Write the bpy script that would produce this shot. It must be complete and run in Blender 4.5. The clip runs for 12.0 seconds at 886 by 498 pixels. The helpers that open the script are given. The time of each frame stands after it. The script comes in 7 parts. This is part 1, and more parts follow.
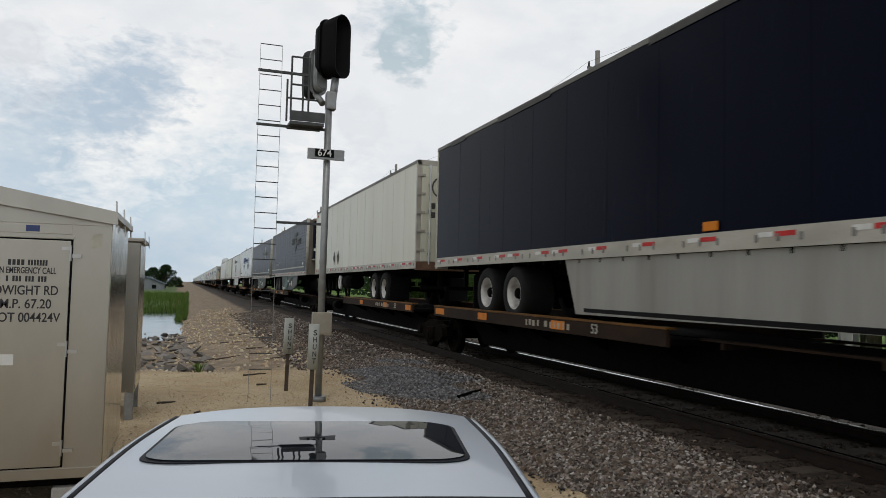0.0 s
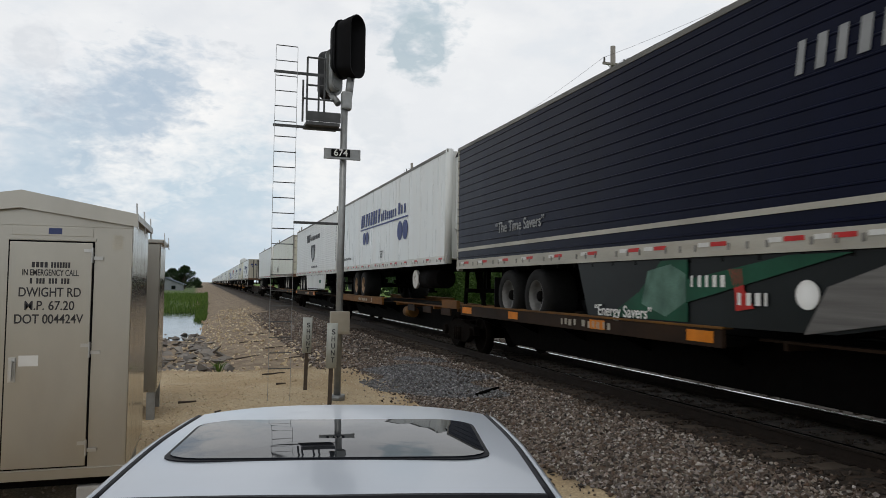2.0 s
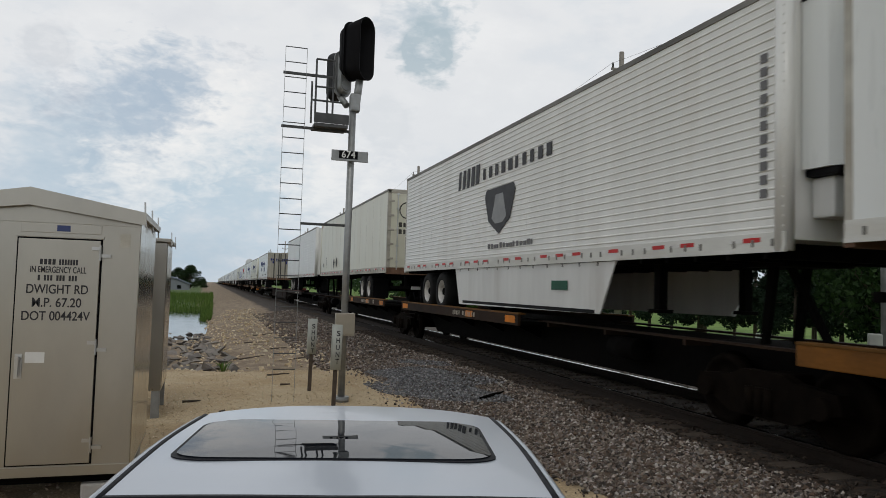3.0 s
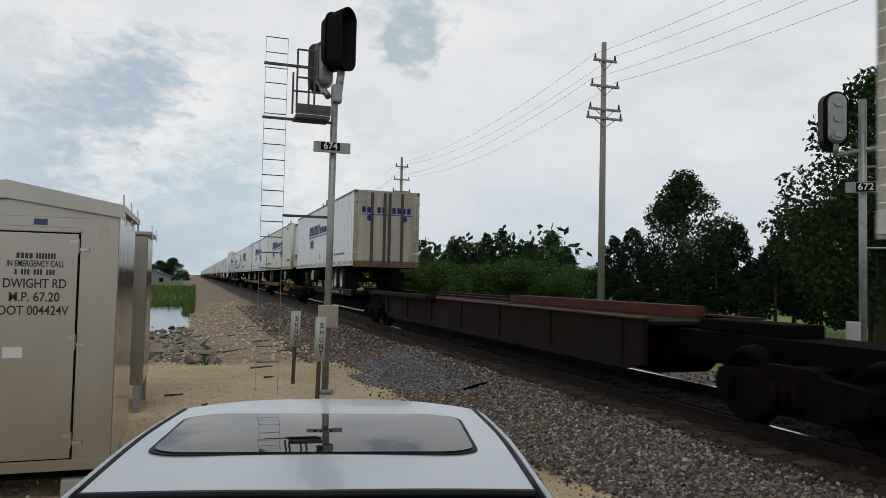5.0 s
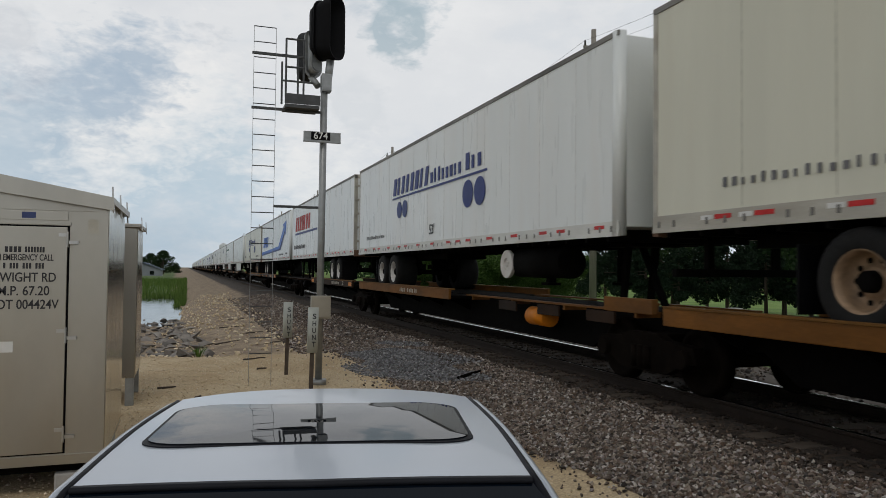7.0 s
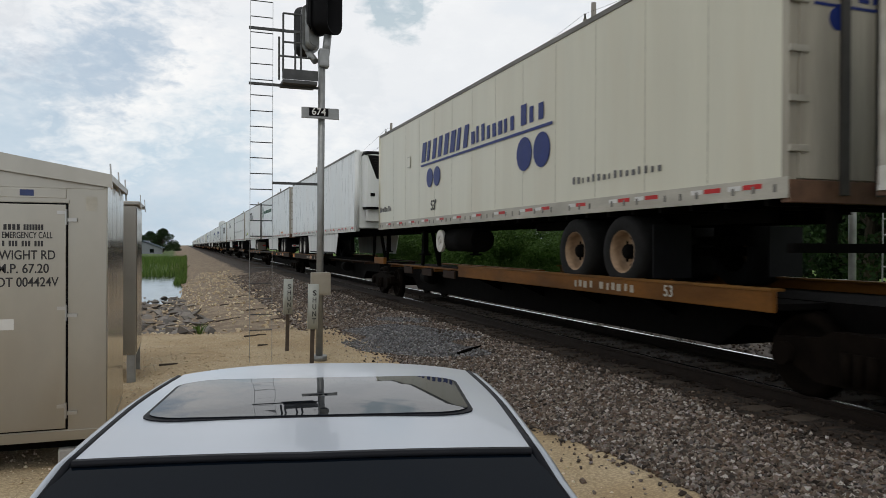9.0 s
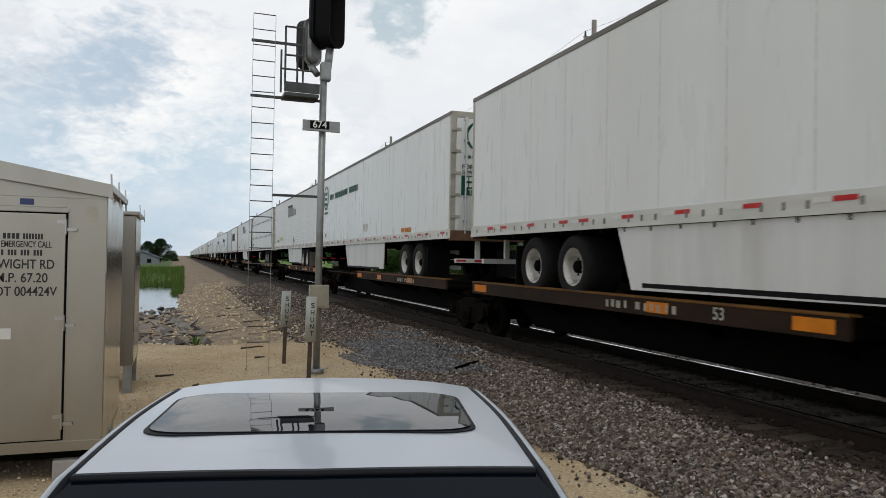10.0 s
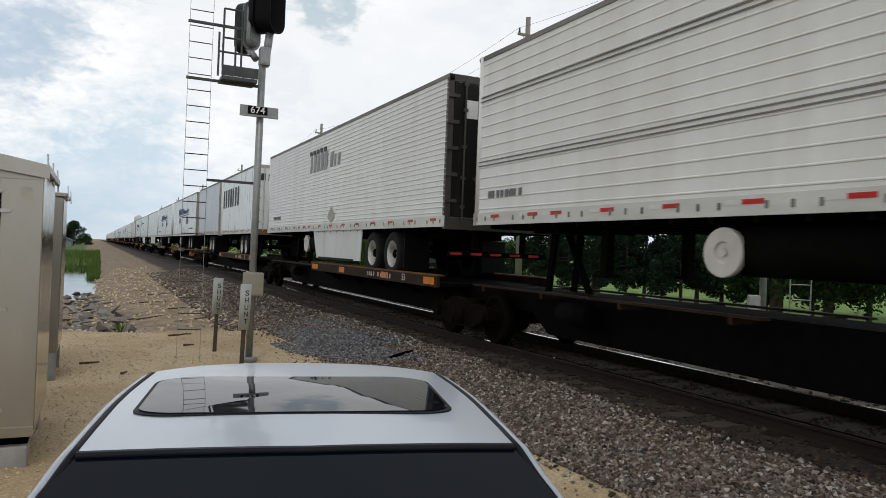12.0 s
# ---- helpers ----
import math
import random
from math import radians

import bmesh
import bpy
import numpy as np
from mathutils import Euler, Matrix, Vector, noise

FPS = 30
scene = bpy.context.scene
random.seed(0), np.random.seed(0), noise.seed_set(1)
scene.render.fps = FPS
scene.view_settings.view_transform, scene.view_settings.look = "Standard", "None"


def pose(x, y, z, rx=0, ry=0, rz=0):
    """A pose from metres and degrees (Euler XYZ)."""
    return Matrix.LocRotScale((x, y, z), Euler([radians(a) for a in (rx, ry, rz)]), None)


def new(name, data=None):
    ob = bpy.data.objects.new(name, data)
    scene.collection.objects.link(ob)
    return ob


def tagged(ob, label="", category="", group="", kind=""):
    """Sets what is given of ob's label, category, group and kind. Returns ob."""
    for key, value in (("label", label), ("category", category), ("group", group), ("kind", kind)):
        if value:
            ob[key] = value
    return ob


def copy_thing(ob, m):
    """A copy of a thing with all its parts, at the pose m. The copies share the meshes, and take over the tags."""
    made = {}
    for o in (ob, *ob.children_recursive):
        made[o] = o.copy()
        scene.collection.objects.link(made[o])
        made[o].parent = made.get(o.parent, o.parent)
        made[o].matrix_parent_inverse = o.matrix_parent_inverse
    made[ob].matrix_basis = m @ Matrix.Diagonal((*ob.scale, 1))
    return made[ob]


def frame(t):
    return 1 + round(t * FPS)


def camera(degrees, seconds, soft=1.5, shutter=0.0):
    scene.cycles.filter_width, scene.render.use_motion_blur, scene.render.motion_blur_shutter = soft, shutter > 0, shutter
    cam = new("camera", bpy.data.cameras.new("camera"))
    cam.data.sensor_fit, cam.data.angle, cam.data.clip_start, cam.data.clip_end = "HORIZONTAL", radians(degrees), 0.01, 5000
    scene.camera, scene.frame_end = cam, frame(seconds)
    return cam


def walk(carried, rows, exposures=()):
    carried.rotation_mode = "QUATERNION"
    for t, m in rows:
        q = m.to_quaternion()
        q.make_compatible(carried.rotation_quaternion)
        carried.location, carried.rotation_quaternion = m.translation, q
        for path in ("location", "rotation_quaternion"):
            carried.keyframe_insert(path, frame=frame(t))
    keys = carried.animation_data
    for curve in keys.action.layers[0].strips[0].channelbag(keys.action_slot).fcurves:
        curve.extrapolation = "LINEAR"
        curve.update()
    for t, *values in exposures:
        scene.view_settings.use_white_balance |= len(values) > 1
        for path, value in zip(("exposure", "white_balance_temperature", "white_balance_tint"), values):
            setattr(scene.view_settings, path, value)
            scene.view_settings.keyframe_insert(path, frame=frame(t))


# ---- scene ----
# Handheld camera standing behind a parked car, beside a railway line that runs along +y.
# Rail head is z = 0, the track's centre line is x = 7.
cam = camera(62.95, 12.0, soft=0.8, shutter=0.05)
PATH = [  # seconds, x, y, z, pitch, roll, turn to the right of the line
    (0, 0.022, -0.012, 1.569, 3.03, 1.32, 19.32),
    (0.5, 0.027, 0.002, 1.571, 3.14, 1.07, 18.87),
    (1, 0.026, -0.008, 1.573, 3.79, 1.47, 18.76),
    (1.5, 0.018, -0.010, 1.567, 2.69, 0.76, 17.17),
    (2, 0.014, -0.026, 1.570, 2.86, 0.77, 18.01),
    (2.5, -0.005, -0.039, 1.576, 4.30, 1.02, 17.28),
    (3, 0.004, -0.019, 1.566, 3.12, 1.64, 17.57),
    (3.2, 0.006, -0.011, 1.563, 2.78, 1.78, 16.82),
    (4.8, 0.016, -0.003, 1.569, 2.64, 1.17, 19.20),
    (5, 0.019, -0.008, 1.568, 2.46, 1.26, 18.86),
    (5.5, 0.019, 0.003, 1.558, 1.67, 1.55, 19.45),
    (6, 0.018, 0.017, 1.562, 2.47, 0.98, 21.02),
    (6.5, 0.020, 0.010, 1.562, 1.75, 0.57, 19.35),
    (8.5, 0.016, 0.006, 1.558, 1.47, 0.45, 20.46),
    (9, 0.024, 0.012, 1.553, -0.22, 0.26, 19.57),
    (9.5, 0.021, 0.024, 1.557, 0.92, 0.81, 19.22),
    (10, 0.006, 0.027, 1.560, 0.87, 1.01, 19.73),
    (10.5, -0.011, 0.037, 1.563, 0.99, 0.79, 20.70),
    (11, -0.051, 0.026, 1.565, 1.47, 1.18, 22.06),
    (11.5, -0.099, -0.034, 1.565, -1.13, 2.90, 20.32),
    (12, -0.208, -0.037, 1.559, 0.29, 2.29, 25.53),]


def eye_pose(x, y, z, pitch, roll, turn):
    return pose(x, y, z, 0, 0, -turn) @ pose(0, 0, 0, 90 + pitch) @ pose(0, 0, 0, 0, 0, roll)


walk(cam, [(t, eye_pose(*r)) for t, *r in PATH], exposures=[(0, -0.03), (2.0, 0.0), (3.0, -0.12), (4.8, -0.12), (5.5, -0.22), (6.3, -0.22), (8.4, -0.02), (9.5, 0.06), (11, 0.06), (12, 0.14)])

# ---- sky and sun: bright broken overcast ----
SUN_AZ, SUN_EL = 200.0, 55.0
world = bpy.data.worlds.new("sky")
scene.world = world
world.use_nodes = True
wt = world.node_tree
wt.nodes.clear()


def wn(kind, **props):
    n = wt.nodes.new(kind)
    for k, v in props.items():
        if k == "operation":
            n.operation = v
        elif k == "sky_type":
            n.sky_type = v
    return n


def wmath(op, a, b=None, clamp=False):
    n = wn("ShaderNodeMath", operation=op)
    n.use_clamp = clamp
    for i, v in enumerate((a, b)):
        if v is None:
            continue
        if isinstance(v, (int, float)):
            n.inputs[i].default_value = v
        else:
            wt.links.new(v, n.inputs[i])
    return n.outputs[0]


def wramp(fac, stops, smooth=True):
    n = wn("ShaderNodeValToRGB")
    n.color_ramp.interpolation = "EASE" if smooth else "LINEAR"
    els = n.color_ramp.elements
    while len(els) < len(stops):
        els.new(0.5)
    for e, (p, c) in zip(els, stops):
        e.position, e.color = p, (*c, 1)
    wt.links.new(fac, n.inputs[0])
    return n.outputs[0]


def wmix(fac, a, b, mode="MIX"):
    n = wn("ShaderNodeMix")
    n.data_type, n.blend_type = "RGBA", mode
    for sock, v in ((n.inputs[0], fac), (n.inputs[6], a), (n.inputs[7], b)):
        if isinstance(v, (int, float)):
            sock.default_value = v
        elif isinstance(v, tuple):
            sock.default_value = (*v, 1)
        else:
            wt.links.new(v, sock)
    return n.outputs[2]


tc = wn("ShaderNodeTexCoord")
sep = wn("ShaderNodeSeparateXYZ")
wt.links.new(tc.outputs["Generated"], sep.inputs[0])


def wnoise(scale, detail, rough, off, dist=0.0):
    mp = wn("ShaderNodeMapping")
    mp.inputs["Location"].default_value = off
    mp.inputs["Scale"].default_value = (1.0, 1.0, 2.0)
    wt.links.new(tc.outputs["Generated"], mp.inputs[0])
    n = wn("ShaderNodeTexNoise")
    n.inputs["Scale"].default_value, n.inputs["Detail"].default_value = scale, detail
    n.inputs["Roughness"].default_value, n.inputs["Distortion"].default_value = rough, dist
    wt.links.new(mp.outputs[0], n.inputs["Vector"])
    return n.outputs[0]


sky = wn("ShaderNodeTexSky", sky_type="NISHITA")
sky.sun_disc = False
sky.sun_elevation, sky.sun_rotation = radians(SUN_EL), radians(SUN_AZ)
blue = wmix(1.0, sky.outputs[0], (0.105, 0.105, 0.105), "MULTIPLY")
big = wnoise(3.4, 6.0, 0.55, (3.1, 7.4, 0.0), 0.2)
fine = wnoise(9.0, 8.0, 0.6, (1.7, 2.2, 0.0), 0.2)
cover = wmath("ADD", wmath("MULTIPLY", big, 0.6), wmath("MULTIPLY", fine, 0.4))


def cloud_bank(x, y, z, degrees):
    """How far a direction lies inside a soft-edged bank of cloud with a ragged outline."""
    n = wn("ShaderNodeVectorMath")
    n.operation = "DOT_PRODUCT"
    n.inputs[1].default_value = (x, y, z)
    wt.links.new(tc.outputs["Generated"], n.inputs[0])
    ang = wmath("ARCCOSINE", wmath("MINIMUM", n.outputs["Value"], 1.0))
    r = radians(degrees)
    coarse = wmath("MULTIPLY", wmath("SUBTRACT", wnoise(min(30.0, 1.5 / r), 3.0, 0.6, (x * 9, y * 5, 0.0), 0.4), 0.5), r * 3.4)
    ragged = wmath("MULTIPLY", wmath("SUBTRACT", wnoise(min(70.0, 4.5 / r), 6.0, 0.55, (y * 4, x * 7, 0.0), 0.3), 0.5), r * 1.3)
    inside = wmath("DIVIDE", wmath("SUBTRACT", r * 1.3, wmath("ADD", ang, wmath("ADD", coarse, ragged))), r * 1.35)
    return wmath("MINIMUM", wmath("MAXIMUM", inside, 0.0), 1.0)


cloud = wramp(cover, [(0.34, (0.70, 0.75, 0.80)), (0.43, (0.79, 0.82, 0.855)), (0.52, (0.845, 0.86, 0.88)), (0.66, (0.90, 0.91, 0.92))])
for c, deg, tint, amount in (
    ((-0.124, 0.988, 0.087), 5.5, (0.57, 0.68, 0.76), 0.75),
    ((0.042, 0.991, 0.126), 5.0, (0.60, 0.71, 0.79), 0.7),
    ((0.006, 0.989, 0.146), 4.5, (0.58, 0.70, 0.78), 0.7),
    ((-0.033, 0.996, 0.078), 4.9, (0.62, 0.73, 0.81), 0.7),
    ((-0.163, 0.973, 0.165), 4.9, (0.54, 0.64, 0.73), 0.9),
    ((-0.19, 0.976, 0.109), 4.5, (0.6, 0.7, 0.78), 0.55),
    ((0.067, 0.996, 0.053), 3.1, (0.66, 0.76, 0.84), 0.5),
    ((-0.05, 0.981, 0.187), 3.6, (1.0, 0.985, 0.965), 0.9),
    ((-0.094, 0.986, 0.138), 3.4, (1.0, 0.985, 0.965), 0.9),
    ((0.003, 0.975, 0.224), 3.1, (1.0, 0.985, 0.965), 0.7),
    ((0.136, 0.981, 0.139), 2.9, (1.0, 0.985, 0.965), 0.9),
    ((0.196, 0.971, 0.135), 2.7, (1.0, 0.985, 0.965), 0.8),
    ((-0.181, 0.952, 0.247), 2.7, (0.93, 0.93, 0.94), 0.5),
    ((-0.065, 0.967, 0.247), 2.8, (0.45, 0.55, 0.66), 0.85),
    ((-0.096, 0.972, 0.217), 2.6, (0.46, 0.56, 0.67), 0.8),
    ((-0.127, 0.974, 0.186), 2.5, (0.5, 0.6, 0.7), 0.75),
    ((-0.172, 0.961, 0.216), 1.6, (0.48, 0.55, 0.64), 0.8),
    ((-0.003, 0.955, 0.295), 1.0, (0.56, 0.61, 0.68), 0.85),
    ((0.017, 0.957, 0.289), 1.1, (0.55, 0.6, 0.66), 0.85),
    ((0.038, 0.958, 0.284), 0.9, (0.58, 0.63, 0.69), 0.7),
    ((0.225, 0.907, 0.356), 1.8, (0.56, 0.64, 0.71), 0.7),
    ((0.269, 0.898, 0.348), 2.2, (0.48, 0.58, 0.65), 0.85),
    ((0.259, 0.913, 0.317), 1.6, (0.46, 0.56, 0.62), 0.85),
    ((-0.198, 0.942, 0.272), 1.2, (0.68, 0.71, 0.75), 0.6),
    ((0.213, 0.952, 0.222), 1.5, (0.76, 0.79, 0.82), 0.6),
    ((0.568, 0.804, 0.177), 2.7, (0.76, 0.8, 0.84), 0.5),
    ((0.409, 0.902, 0.14), 3.6, (0.78, 0.83, 0.88), 0.5),
):
    cloud = wmix(wmath("MULTIPLY", cloud_bank(*c, deg), amount), cloud, tint)
zenith = wramp(sep.outputs[2], [(0.0, (0.76, 0.82, 0.87)), (0.10, (0.88, 0.915, 0.945)), (0.2, (0.96, 0.97, 0.98)), (0.38, (1.0, 1.0, 1.0)), (0.62, (0.66, 0.66, 0.66)), (0.95, (0.52, 0.52, 0.52))])
cloud = wmix(1.0, cloud, zenith, "MULTIPLY")
gap = wramp(wnoise(4.0, 5.0, 0.5, (9.0, 4.0, 0.0)), [(0.30, (1, 1, 1)), (0.42, (0, 0, 0))])
sky_col = wmix(wmath("MULTIPLY", gap, 0.1), cloud, blue)
bg = wn("ShaderNodeBackground")
bg.inputs["Strength"].default_value = 1.0
wt.links.new(sky_col, bg.inputs[0])
wo = wn("ShaderNodeOutputWorld")
wt.links.new(bg.outputs[0], wo.inputs[0])

sun = new("sun", bpy.data.lights.new("sun", "SUN"))
sun.data.energy, sun.data.angle, sun.data.color = 0.5, radians(20), (1.0, 0.95, 0.88)
sun.matrix_world = pose(0, 0, 40, 90 - SUN_EL, 0, 180 - SUN_AZ)
scene.view_settings.exposure = 0.0


# ---- materials ----
def material(name, color, rough=0.6, metal=0.0, var=0.25, scale=3.0, bump=0.0, bump_scale=60.0, stretch=(1, 1, 1), dirt=None, coat=0.0, local=True, speck=0.3, each=0.0, spec=0.5, even=False):
    """Principled surface whose colour varies at two scales, with fine relief."""
    m = bpy.data.materials.new(name)
    m.use_nodes = True
    nt = m.node_tree
    b = nt.nodes["Principled BSDF"]
    b.inputs["Roughness"].default_value, b.inputs["Metallic"].default_value = rough, metal
    b.inputs["Specular IOR Level"].default_value = spec
    if coat:
        b.inputs["Coat Weight"].default_value, b.inputs["Coat Roughness"].default_value = coat, 0.04
    co = nt.nodes.new("ShaderNodeTexCoord")
    mp = nt.nodes.new("ShaderNodeMapping")
    mp.inputs["Scale"].default_value = stretch
    nt.links.new(co.outputs["Object"], mp.inputs[0])

    def nz(s, d):
        n = nt.nodes.new("ShaderNodeTexNoise")
        n.inputs["Scale"].default_value, n.inputs["Detail"].default_value = s, d
        nt.links.new(mp.outputs[0], n.inputs["Vector"])
        return n.outputs[0]

    def mix(fac, a, c, mode="MIX"):
        n = nt.nodes.new("ShaderNodeMix")
        n.data_type, n.blend_type = "RGBA", mode
        for sock, v in ((n.inputs[0], fac), (n.inputs[6], a), (n.inputs[7], c)):
            if isinstance(v, (int, float)):
                sock.default_value = v
            elif isinstance(v, tuple):
                sock.default_value = (*v, 1)
            else:
                nt.links.new(v, sock)
        return n.outputs[2]

    def ramp(fac, p0, p1):
        n = nt.nodes.new("ShaderNodeMapRange")
        n.inputs[1].default_value, n.inputs[2].default_value = p0, p1
        nt.links.new(fac, n.inputs[0])
        return n.outputs[0]

    dark = tuple(c * (1 - var) for c in color)
    lite = tuple(min(1.0, c * (1 + var * 0.6)) for c in color)
    col = mix(ramp(nz(scale, 5), 0.3, 0.7), dark, lite)
    if speck:
        col = mix(ramp(nz(scale * 14, 3), 0.35, 0.75), col, mix(speck, col, dark))
    if dirt:
        col = mix(ramp(nz(scale * 0.6, 7), 0.52, 0.8), col, dirt)
    if each:
        info = nt.nodes.new("ShaderNodeObjectInfo")
        col = mix(each, col, mix(info.outputs["Random"], dark, lite))
    nt.links.new(col, b.inputs["Base Color"])
    if not even:
        rr = nt.nodes.new("ShaderNodeMapRange")
        rr.inputs[3].default_value, rr.inputs[4].default_value = max(0.02, rough - 0.08), min(1.0, rough + 0.12)
        nt.links.new(nz(scale * 3, 4), rr.inputs[0])
        nt.links.new(rr.outputs[0], b.inputs["Roughness"])
    if bump:
        bp = nt.nodes.new("ShaderNodeBump")
        bp.inputs["Strength"].default_value, bp.inputs["Distance"].default_value = bump, 0.02
        nt.links.new(nz(bump_scale, 4), bp.inputs["Height"])
        nt.links.new(bp.outputs[0], b.inputs["Normal"])
    return m


def stone_material(name, colors, rough=0.85):
    """Loose stones: each one takes a colour of its own."""
    m = bpy.data.materials.new(name)
    m.use_nodes = True
    nt = m.node_tree
    b = nt.nodes["Principled BSDF"]
    b.inputs["Roughness"].default_value = rough
    g = nt.nodes.new("ShaderNodeNewGeometry")
    r = nt.nodes.new("ShaderNodeValToRGB")
    r.color_ramp.interpolation = "LINEAR"
    els = r.color_ramp.elements
    while len(els) < len(colors):
        els.new(0.5)
    for i, (e, c) in enumerate(zip(els, colors)):
        e.position, e.color = i / (len(colors) - 1), (*c, 1)
    nt.links.new(g.outputs["Random Per Island"], r.inputs[0])
    n = nt.nodes.new("ShaderNodeTexNoise")
    n.inputs["Scale"].default_value, n.inputs["Detail"].default_value = 45.0, 4.0
    co = nt.nodes.new("ShaderNodeTexCoord")
    nt.links.new(co.outputs["Object"], n.inputs["Vector"])
    mx = nt.nodes.new("ShaderNodeMix")
    mx.data_type, mx.blend_type = "RGBA", "MULTIPLY"
    mx.inputs[0].default_value = 0.6
    nt.links.new(r.outputs[0], mx.inputs[6])
    nt.links.new(n.outputs[1], mx.inputs[7])
    hs = nt.nodes.new("ShaderNodeMix")
    hs.data_type, hs.blend_type = "RGBA", "MIX"
    hs.inputs[0].default_value = 0.55
    nt.links.new(r.outputs[0], hs.inputs[6])
    nt.links.new(mx.outputs[2], hs.inputs[7])
    nt.links.new(hs.outputs[2], b.inputs["Base Color"])
    return m


def leaf_material(name, a, c):
    m = bpy.data.materials.new(name)
    m.use_nodes = True
    nt = m.node_tree
    b = nt.nodes["Principled BSDF"]
    b.inputs["Roughness"].default_value, b.inputs["Specular IOR Level"].default_value = 0.7, 0.15
    g = nt.nodes.new("ShaderNodeNewGeometry")
    mx = nt.nodes.new("ShaderNodeMix")
    mx.data_type = "RGBA"
    mx.inputs[6].default_value, mx.inputs[7].default_value = (*a, 1), (*c, 1)
    nt.links.new(g.outputs["Random Per Island"], mx.inputs[0])
    nt.links.new(mx.outputs[2], b.inputs["Base Color"])
    tr = nt.nodes.new("ShaderNodeBsdfTranslucent")
    nt.links.new(mx.outputs[2], tr.inputs[0])
    ms = nt.nodes.new("ShaderNodeMixShader")
    ms.inputs[0].default_value = 0.2
    nt.links.new(b.outputs[0], ms.inputs[1])
    nt.links.new(tr.outputs[0], ms.inputs[2])
    nt.links.new(ms.outputs[0], nt.nodes["Material Output"].inputs[0])
    return m


